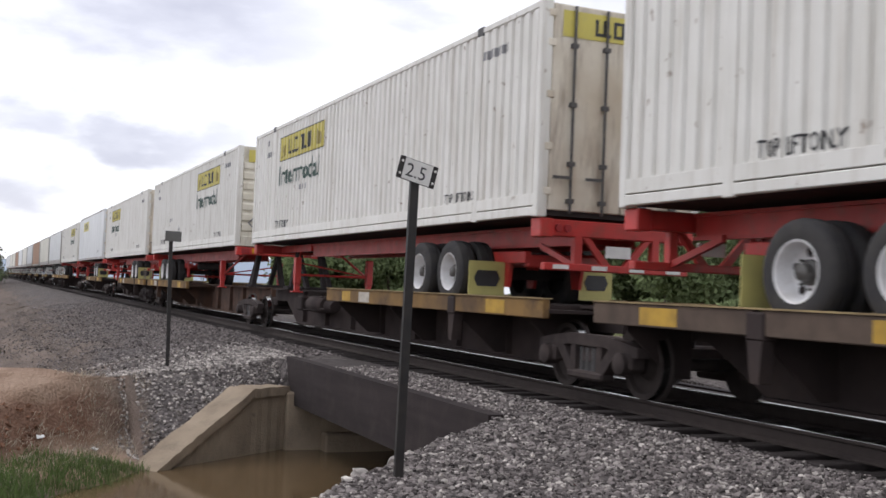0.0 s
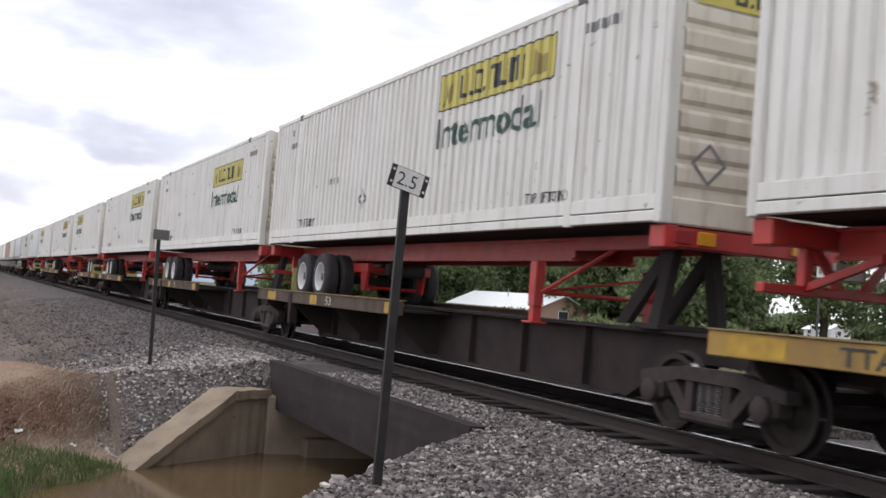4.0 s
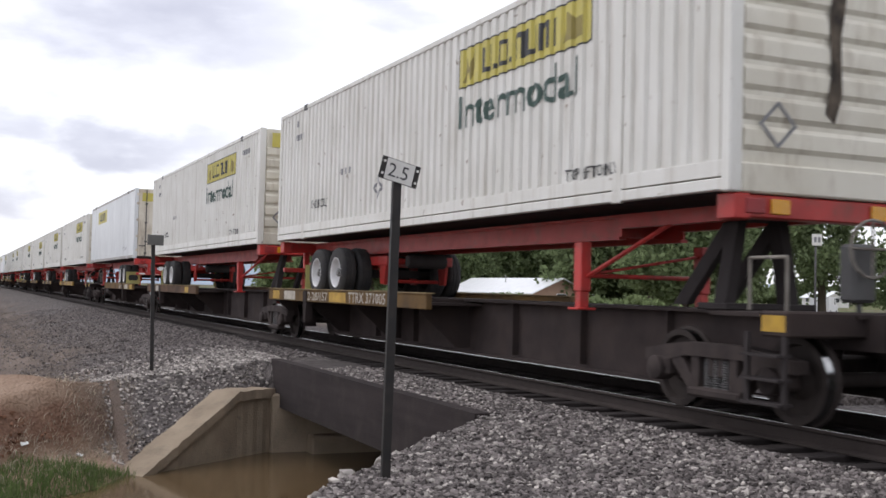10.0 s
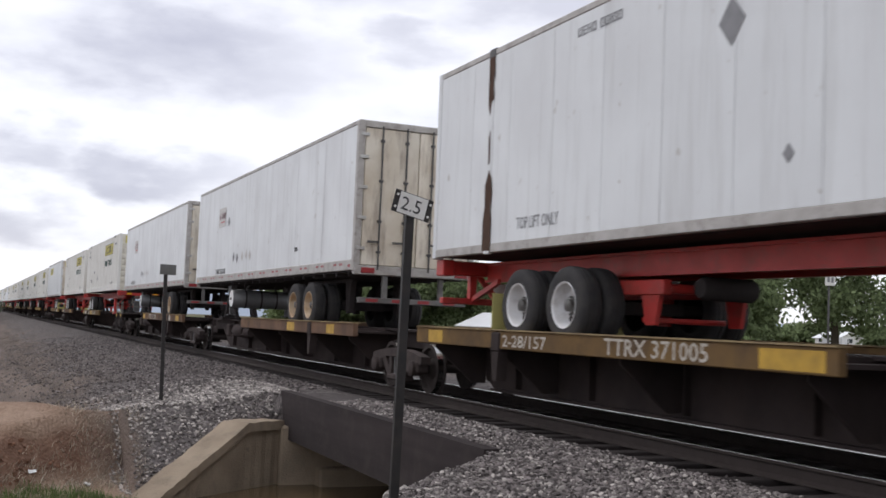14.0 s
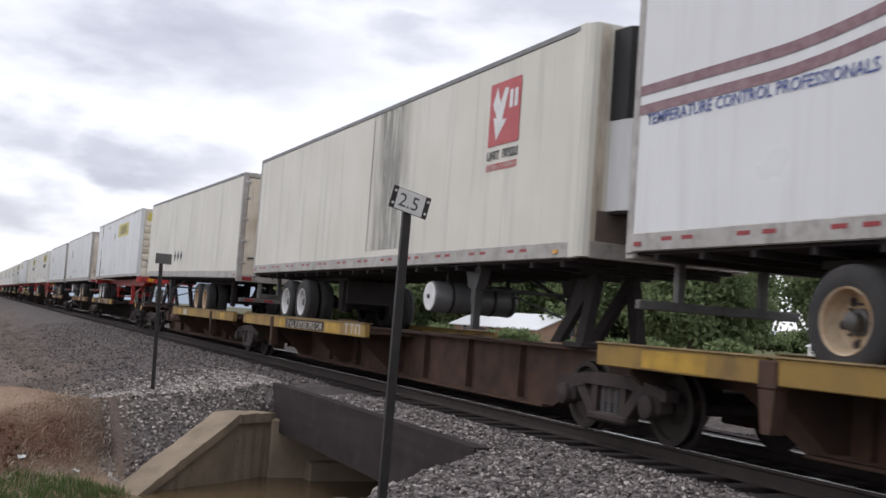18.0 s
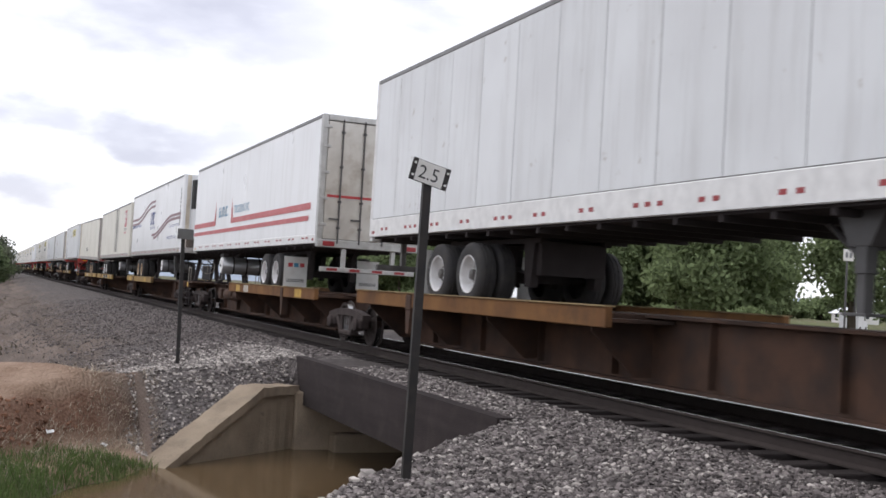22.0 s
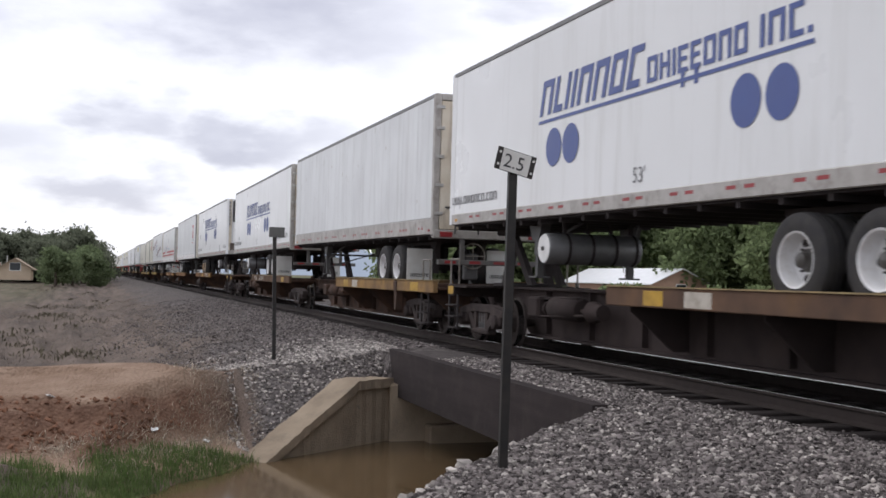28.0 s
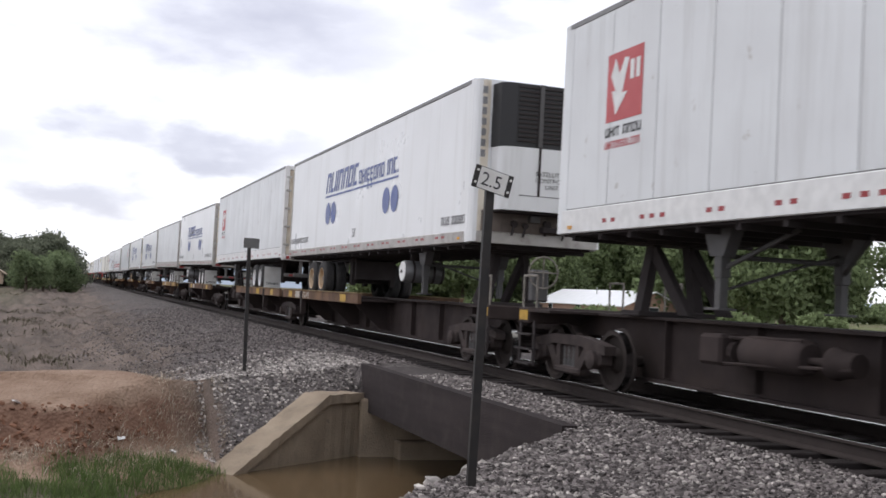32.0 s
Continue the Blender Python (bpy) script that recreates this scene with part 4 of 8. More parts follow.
# -- spine car --
def bogie(parent, y, flip, lift=0.0):
    b = part("bogie", cached("bolster", lambda: Solid().box(-1.05, 1.05, -0.19, 0.19, 0.36, 0.60, 0.03).box(-0.34, 0.34, -0.34, 0.34, 0.58, 0.80, 0.03), cast_iron), parent, pose(0, y, lift))

    def frame_solid():
        s = Solid()
        top = [(-1.16, 0.50), (-1.16, 0.62), (-0.78, 0.68), (-0.42, 0.72), (0.42, 0.72), (0.78, 0.68), (1.16, 0.62), (1.16, 0.50), (0.72, 0.52), (0.45, 0.58), (-0.45, 0.58), (-0.72, 0.52)]
        s.prism(top, "x", -0.09, 0.09)
        for k in (-1, 1):
            s.prism([(k * 0.72, 0.54), (k * 0.56, 0.60), (k * 0.20, 0.22), (k * 0.36, 0.19)], "x", -0.08, 0.08)
            s.prism([(k * 0.36, 0.60), (k * 0.24, 0.60), (k * 0.24, 0.28), (k * 0.36, 0.28)], "x", -0.075, 0.075)
            s.box(-0.11, 0.11, k * 0.89 - 0.17, k * 0.89 + 0.17, 0.34, 0.55, 0.03)
        s.box(-0.1, 0.1, -0.42, 0.42, 0.16, 0.27, 0.03)
        return s

    def cap_solid():
        return Solid().lathe([(-0.1, 0.13), (0.09, 0.13), (0.10, 0.11), (0.115, 0.06), (0.12, 0.0)], 14)

    def spring_solid():
        s = Solid()
        for k in (-0.14, 0.0, 0.14):
            s.lathe([(0.26 + 0.012 * i, 0.066 if i % 2 else 0.052) for i in range(26)], 10, "z", (0, k, 0))
        return s

    for sx in (-1, 1):
        f = part("side_frame", cached("side_frame", frame_solid, cast_iron), b, pose(sx * 1.0, 0, 0))
        for k in (-1, 1):
            part("bearing_cap", cached(("bearing_cap", sx), lambda: Solid().lathe([(sx * p, r) for p, r in ((-0.1, 0.13), (0.09, 0.13), (0.10, 0.11), (0.115, 0.06), (0.12, 0.0))], 14), cast_iron, True), b, pose(sx * 1.08, k * 0.89, 0.42))
        part("springs", cached("springs", spring_solid, under_grey), b, pose(sx * 1.0, 0, 0))
    for k in (-1, 1):
        def wheels():
            s = Solid().tube((-1.0, 0, 0), (1.0, 0, 0), 0.075, 10)
            for q in (-1, 1):
                s.lathe([(q * 0.685, 0.455), (q * 0.715, 0.45), (q * 0.72, 0.423), (q * 0.725, 0.42)], 36)
                s.lathe([(q * 0.685, 0.455), (q * 0.685, 0.36), (q * 0.70, 0.20), (q * 0.66, 0.12), (q * 0.66, 0.0)], 36)
                s.lathe([(q * 0.83, 0.415), (q * 0.83, 0.35), (q * 0.77, 0.33), (q * 0.75, 0.18), (q * 0.84, 0.12), (q * 0.84, 0.0)], 36)
                for a in range(6):
                    c, d = math.cos(a * math.pi / 3), math.sin(a * math.pi / 3)
                    s.tube((q * 0.83, 0.37 * c, 0.37 * d), (q * 0.836, 0.37 * c, 0.37 * d), 0.012, 6)
            return s
        ws_ = part("wheelset", cached("wheelset", wheels, wheel_steel, True), b, pose(0, k * 0.89, 0.42))
        WHEELSETS.append((ws_, k, -1 if flip else 1))

        # the tread turns with its wheelset about the same axle
        for q in (-1, 1):
            part("tread", cached(("tread", q), lambda: Solid().lathe([(q * 0.722, 0.4215), (q * 0.828, 0.4168)], 36), tread_steel, True), b, pose(0, k * 0.89, 0.42), "polished wheel tread")
    return b


def spine_car(y, flip, fore, rear, paint, edge, cut_fore, cut_rear, words=(), patches=()):
    """One platform of an articulated spine car: y its middle, fore and rear the joints; the hitch stands at its local +y end."""
    car = tagged(empty("spine_car"), f"{'rusty brown' if paint is brown_rail else 'dark grimy'} articulated spine car platform on steel trucks", "rail car", "spine cars of the train")
    moving(car, y, flip)
    lo, hi = (rear - y, fore - y) if not flip else (y - fore, y - rear)
    lo, hi = round(lo, 2), round(hi, 2)

    def sill():
        s = Solid()
        out = [(lo + 0.25, 0.50), (lo + 1.5, 0.50), (lo + 2.5, SILL), (hi - 2.5, SILL), (hi - 1.5, 0.50), (hi - 0.25, 0.50), (hi - 0.25, 0.84), (lo + 0.25, 0.84)]
        s.prism(out, "x", -0.36, 0.36)
        s.box(-0.5, 0.5, lo + 0.4, hi - 0.4, 0.80, 0.835)
        s.box(-0.48, 0.48, lo + 2.6, hi - 2.6, SILL - 0.02, SILL + 0.015)
        for k in range(7):
            yy = lo + 3.4 + k * (hi - lo - 6.8) / 6
            s.box(-0.46, 0.46, yy - 0.012, yy + 0.012, SILL + 0.05, 0.81)
        return s
    part("centre_sill", cached(("centre_sill", lo, hi), sill, paint), car)
    p0, p1 = -8.45, 0.9
    for sx in (-1, 1):
        def pan():
            s = Solid().box(min(sx * 0.38, sx * 1.27), max(sx * 0.38, sx * 1.27), p0, p1, AXLE - 0.54, AXLE - 0.497)
            return s
        part("wheel_pan", cached(("wheel_pan", sx), pan, paint), car)

        def edge_solid():
            a, b = sorted((sx * 1.26, sx * 1.36))
            s = Solid().box(a, b, p0, -5.6, DECK - 0.22, DECK + 0.03, 0.012)
            s.box(a, b, -5.5, p1, DECK - 0.22, DECK + 0.03, 0.012)
            return s
        part("edge_rail", cached(("edge_rail", sx), edge_solid, edge), car)
        a_, b_ = sorted((sx * 1.22, sx * 1.38))
        part("edge_lip", cached(("edge_lip", sx), lambda: Solid().box(a_, b_, p0, p1, DECK + 0.031, DECK + 0.048), pale_lip), car)
        for yy in (-7.9, -5.55, -2.6, 0.4):
            outer = yy == -5.55

            def bracket():
                s = Solid().prism([(sx * 0.36, SILL + 0.07), (sx * 0.6, SILL + 0.07), (sx * 1.25, 0.60), (sx * 1.25, DECK - 0.05), (sx * 0.36, DECK - 0.05)], "y", -0.02, 0.02)
                a, b = sorted((sx * 1.20, sx * 1.385))
                return s if not outer else s.box(a, b, -0.13, 0.13, 0.62, DECK + 0.01, 0.02).prism([(-0.11, 0.62), (0.11, 0.62), (0.07, 0.22), (-0.05, 0.22)], "x", a + 0.02, b - 0.01)
            part("bracket", cached(("bracket", sx, outer), bracket, paint), car, pose(0, yy, 0))

    hitch = part("hitch_stand", cached("hitch_stand", lambda: Solid().box(-0.5, 0.5, 6.6, 7.4, 1.83, 1.95, 0.03), under_black), car)
    for sx in (-1, 1):
        part("leg", cached(("hitch_leg", sx), lambda: Solid().prism([(sx * 0.52, DECK - 0.03), (sx * 0.38, DECK - 0.03), (sx * 0.22, 1.86), (sx * 0.34, 1.86)], "y", 6.85, 7.05), under_black), hitch)
        part("brace", cached(("hitch_brace", sx), lambda: Solid().prism([(5.9, DECK), (6.15, DECK), (7.0, 1.75), (6.8, 1.8)], "x", sx * 0.3 - 0.05, sx * 0.3 + 0.05), under_black), hitch)
    part("base_plate", cached("hitch_base", lambda: Solid().box(-0.62, 0.62, 6.7, 7.2, DECK - 0.04, DECK + 0.03, 0.01), under_black), hitch)
    part("brake_valve", cached("brake_valve", lambda: Solid().box(-0.92, -0.55, 4.3, 4.75, 0.34, 0.70, 0.04).tube((-0.72, 4.2, 0.5), (-0.72, 4.32, 0.5), 0.13, 12).tube((-0.78, 4.6, 0.66), (-0.8, 3.0, 0.70), 0.022, 6).tube((-0.86, 4.5, 0.36), (-0.84, 2.2, 0.46), 0.02, 6), paint), car)
    part("air_reservoir", cached("air_reservoir", lambda: Solid().lathe([(-0.55, 0.0), (-0.54, 0.15), (-0.48, 0.19), (0.48, 0.19), (0.54, 0.15), (0.55, 0.0)], 16, "y", (-0.72, 3.5, 0.52)), paint, True), car)
    part("brake_cylinder", cached("brake_cylinder", lambda: Solid().lathe([(-0.3, 0.0), (-0.29, 0.12), (-0.05, 0.14), (0.0, 0.17), (0.06, 0.17), (0.08, 0.05), (0.5, 0.035), (0.5, 0.0)], 14, "y", (-0.74, 2.5, 0.5)), paint, True), car)
    # marks on the rail towards the near side
    cx = 1.36
    for u, w, mt in patches:
        yy = (p0 + u) if flip else (p0 + 9.3 - u)
        me = cached(("mark", w), lambda: Solid().add([(0, 0, 0), (w, 0, 0), (w, 0.19, 0), (0, 0.19, 0)], [(0, 1, 2, 3)]), mt)
        part("paint_mark", me, car, on_side(flip, HALF + yy if flip else HALF - yy, DECK - 0.195, cx, 0.003))
    for body, u, w, h, mt in words:
        yy = (p0 + u) if flip else (p0 + 9.3 - u)
        shape = all(c in GLYPHS for c in body) and not body.isdigit()
        me = cached(("edge_word", body, w, h), lambda: word_shape(body, w, h) if shape else word_mesh(body, w, h, 0.012), mt)
        part("number" if shape else "lettering", me, car, on_side(flip, HALF + yy if flip else HALF - yy, DECK - 0.18, cx, 0.005))
    # ends of a car, with steps, rail and brake wheel
    for cut, end_y, s_ in ((cut_fore, fore, 1), (cut_rear, rear, -1)):
        if not cut:
            continue
        e = (end_y - y) * (-1 if flip else 1)
        d = s_ * (-1 if flip else 1)

        def end_solid():
            s = Solid().box(-1.3, 1.3, -0.35, 0.02, 0.62, 0.86, 0.02)
            s.box(-1.3, -0.4, -1.1, -0.35, 0.80, 0.84)
            s.box(0.4, 1.3, -1.1, -0.35, 0.80, 0.84)
            return s

        def loop(q):
            s = Solid()
            for q in (q,):
                s.tube((q * 1.26, -0.05, 0.86), (q * 1.26, -0.05, 1.35), 0.018, 6)
                s.tube((q * 1.26, -0.05, 1.35), (q * 1.26, -0.55, 1.35), 0.018, 6)
                s.tube((q * 1.26, -0.55, 1.35), (q * 1.26, -0.55, 0.86), 0.018, 6)
            return s

        def steps(q):
            s = Solid()
            for a in (-0.05, -0.55):
                s.box(q * 1.28 - 0.015, q * 1.28 + 0.015, a - 0.03, a + 0.03, -0.02, 0.66)
            for z in (0.0, 0.22, 0.44):
                s.box(q * 1.28 - 0.09, q * 1.28 + 0.09, -0.56, -0.04, z, z + 0.025)
            return s
        m = pose(0, e - d * 0.45, 0, 0, 0, 0 if d > 0 else 180)
        part("end_sill", cached("end_sill", end_solid, paint), car, m)
        for q in (-1, 1):
            part("paint_mark", cached(("end_mark", q), lambda: Solid().box(min(q * 1.301, q * 1.305), max(q * 1.301, q * 1.305), -0.33, -0.02, 0.67, 0.82), yellow_mark), car, m)
        for q in (-1, 1):
            part("grab_rail", cached(("grab_rail", q), lambda: loop(q), grab_grey), car, m)
        for q in (-1, 1):
            part("step_ladder", cached(("step_ladder", q), lambda: steps(q), under_black), car, m)
        part("coupler", cached("coupler", lambda: Solid().box(-0.1, 0.1, -0.1, 0.45, 0.42, 0.62, 0.02).box(-0.16, 0.16, 0.42, 0.66, 0.38, 0.66, 0.04), cast_iron), car, m)
        if s_ < 0:
            def brake():
                s = Solid()
                n = 16
                for i in range(n):
                    a0, a1 = 2 * math.pi * i / n, 2 * math.pi * (i + 1) / n
                    s.tube((0.35 + 0.27 * math.cos(a0), 0.06, 1.45 + 0.27 * math.sin(a0)), (0.35 + 0.27 * math.cos(a1), 0.06, 1.45 + 0.27 * math.sin(a1)), 0.016, 5)
                for i in range(4):
                    a0 = math.pi * i / 2
                    s.tube((0.35, 0.06, 1.45), (0.35 + 0.27 * math.cos(a0), 0.06, 1.45 + 0.27 * math.sin(a0)), 0.013, 5)
                return s
            part("brake_box", cached("brake_box", lambda: Solid().tube((0.35, -0.1, 0.86), (0.35, -0.1, 1.5), 0.03, 6).box(0.2, 0.5, -0.22, -0.02, 0.95, 1.5, 0.03), under_grey), car, m)
            part("brake_wheel", cached("brake_wheel", brake, grab_grey), car, m)
    # trucks: one on the rear joint, or one inside each free end
    fy = lambda w: (w - y) * (-1 if flip else 1)
    bogie(car, fy(rear) if not cut_rear else fy(rear + 1.75), flip, RAIL + drop_of(y))
    if cut_fore:
        bogie(car, fy(fore - 1.75), flip, RAIL + drop_of(y))
    return car


# -- chassis and containers --
def chassis(y, flip):
    ch = tagged(empty("container_chassis"), "red two-axle container chassis parked on a spine car", "chassis", "container chassis on the train")
    moving(ch, y, flip)

    for sx in (-1, 1):
        def beam():
            s = Solid()
            for z0, z1, w in ((1.66, 1.70, 0.11), (1.93, 1.97, 0.11)):
                s.box(sx * 0.47 - w / 2, sx * 0.47 + w / 2, -7.7, 5.0, z0, z1)
            s.box(sx * 0.47 - 0.012, sx * 0.47 + 0.012, -7.7, 5.0, 1.68, 1.95)
            return s.box(sx * 0.47 - 0.07, sx * 0.47 + 0.07, 5.0, 8.0, 1.80, 1.97)
        part("main_beam", cached(("main_beam", sx), beam, red_paint), ch)
    for k in range(10):
        part("cross_member", cached("cross_member", lambda: Solid().box(-0.47, 0.47, -0.04, 0.04, 1.72, 1.88), red_paint), ch, pose(0, -7.2 + k * 1.3, 0))

    def bolster(yy):
        s = Solid().box(-1.22, 1.22, yy - 0.12, yy + 0.12, 1.76, 1.985, 0.015)
        for sx in (-1, 1):
            s.box(sx * 1.13 - 0.1, sx * 1.13 + 0.1, yy - 0.14, yy + 0.14, 1.74, 1.995, 0.015)
        return s
    part("rear_bolster", cached("rear_bolster", lambda: bolster(-7.92), red_paint), ch)
    part("front_bolster", cached("front_bolster", lambda: bolster(7.92), red_paint), ch)

    guard = part("rear_bumper", cached("rear_bumper", lambda: Solid().box(-1.15, 1.15, -8.06, -7.94, 1.30, 1.40, 0.012), red_paint), ch)
    for sx in (-1, 1):
        part("bumper_post", cached(("bumper_post", sx), lambda: Solid().box(sx * 0.62 - 0.06, sx * 0.62 + 0.06, -8.04, -7.92, 1.38, 1.78, 0.01), red_paint), guard)
        part("bumper_brace", cached(("bumper_brace", sx), lambda: Solid().prism([(sx * 0.56, 1.78), (sx * 0.46, 1.78), (sx * 0.10, 1.40), (sx * 0.24, 1.40)], "y", -8.02, -7.96), red_paint), guard)
        part("bumper_stay", cached(("bumper_stay", sx), lambda: Solid().prism([(-7.94, 1.34), (-7.0, 1.62), (-7.0, 1.70), (-7.94, 1.42)], "x", sx * 0.62 - 0.03, sx * 0.62 + 0.03), red_paint), guard)
    for x in (-0.9, -0.3, 0.3, 0.9):
        part("bumper_stripe", cached("bumper_stripe", lambda: Solid().box(-0.12, 0.12, -8.066, -8.061, 1.32, 1.38), white_paint), ch, pose(x, 0, 0))
    part("paper_plate", cached("paper_plate", lambda: Solid().box(-0.2, 0.2, -8.05, -8.03, 1.5, 1.66), white_paint), ch)
    for sx in (-1, 1):
        for k in (0, 1):
            part("tail_lamp", cached(("tail_lamp", sx, k), lambda: Solid().lathe([(-8.075, 0.0), (-8.075, 0.05), (-8.03, 0.055)], 12, "y", (sx * (0.95 - 0.14 * k), 0, 1.87)), lamp_red, True), ch)

    def slider():
        s = Solid()
        for sx in (-1, 1):
            s.box(sx * 0.62 - 0.06, sx * 0.62 + 0.06, -6.6, -2.6, 1.42, 1.60, 0.01)
            for yy in (-5.9, -4.4, -2.9):
                s.prism([(yy - 0.2, 1.5), (yy + 0.2, 1.5), (yy + 0.10, 1.06), (yy - 0.10, 1.06)], "x", sx * 0.62 - 0.03, sx * 0.62 + 0.03)
        s.box(-0.62, 0.62, -2.72, -2.62, 1.44, 1.55, 0.02)
        s.box(-0.62, 0.62, -6.6, -6.45, 1.36, 1.55, 0.02)
        s.tube((-0.6, -3.1, 1.12), (0.6, -3.1, 1.12), 0.035, 8)
        return s
    part("slider_frame", cached("slider_frame", slider, red_paint), ch)
    part("air_tank", cached("air_tank", lambda: Solid().lathe([(-0.4, 0.0), (-0.39, 0.11), (-0.34, 0.14), (0.34, 0.14), (0.39, 0.11), (0.4, 0.0)], 14, "x", (0, -2.3, 1.5)), under_black, True), ch)
    for sx in (-1, 1):
        for k, mt in ((0.98, lamp_red), (0.66, lamp_amber)):
            part("marker_lamp", cached(("marker_lamp", sx, k), lambda: Solid().box(sx * k - 0.12, sx * k + 0.12, 8.04, 8.07, 1.80, 1.95, 0.008), mt), ch)
    tandem(ch, (-5.15, -3.89), rim_white, 1 if flip else -1)
    for sx in (-1, 1):
        leg = lambda: Solid().box(sx * 0.92 - 0.075, sx * 0.92 + 0.075, 4.7, 4.88, 1.0, 1.62, 0.012).box(sx * 0.92 - 0.06, sx * 0.92 + 0.06, 4.73, 4.85, 0.80, 1.0).box(sx * 0.92 - 0.13, sx * 0.92 + 0.13, 4.66, 4.92, 0.77, 0.80, 0.008)
        part("landing_leg", cached(("landing_leg", sx), leg, red_paint), ch)
        brace = lambda: Solid().tube((sx * 0.92, 4.8, 1.15), (sx * 0.47, 6.1, 1.85), 0.03, 6)
        part("leg_brace", cached(("leg_brace", sx), brace, red_paint), ch)
        part("mudflap", cached(("mudflap", sx), lambda: Solid().box(sx * 0.96 - 0.3, sx * 0.96 + 0.3, -5.92, -5.905, 0.90, 1.44), flap_yellow), ch, label="pale yellow rubber mudflap")
        part("flap_badge", cached(("flap_badge", sx), lambda: Solid().prism([(sx * 0.96 - 0.22, 1.18), (sx * 0.96 - 0.16, 1.30), (sx * 0.96 + 0.16, 1.30), (sx * 0.96 + 0.22, 1.18), (sx * 0.96 + 0.16, 1.06), (sx * 0.96 - 0.16, 1.06)], "y", -5.928, -5.922), ink_black), ch)
    part("leg_crossbar", cached("leg_crossbar", lambda: Solid().tube((-0.9, 4.79, 1.2), (0.9, 4.79, 1.2), 0.03, 8).tube((-0.9, 4.79, 1.5), (0.9, 4.79, 1.2), 0.02, 6), red_paint), ch)
    return ch


def ribbed_side(sx):
    """One corrugated side wall between the corner posts."""
    s, ys = Solid(), []
    k = math.floor((-7.9 - HALF) / RIB)
    while True:
        for p in (0.0, 0.46, 0.56, 0.90):
            ys.append((k + p) * RIB)
        k += 1
        if k * RIB > HALF + 8:
            break
    us = [u for u in ys if 0.14 < u < 16.0]
    us = [0.14] + us + [16.0]
    v, f = [], []
    for u in us:
        d = rib_depth(u + 1e-5)
        y = HALF - u
        for z in (2.31, BOX1 - 0.10):
            v.append((sx * (1.3 - d), y * (-sx), z))
    n = len(us)
    f = [(2 * i, 2 * i + 1, 2 * i + 3, 2 * i + 2) for i in range(n - 1)]
    return s.add(v, f)


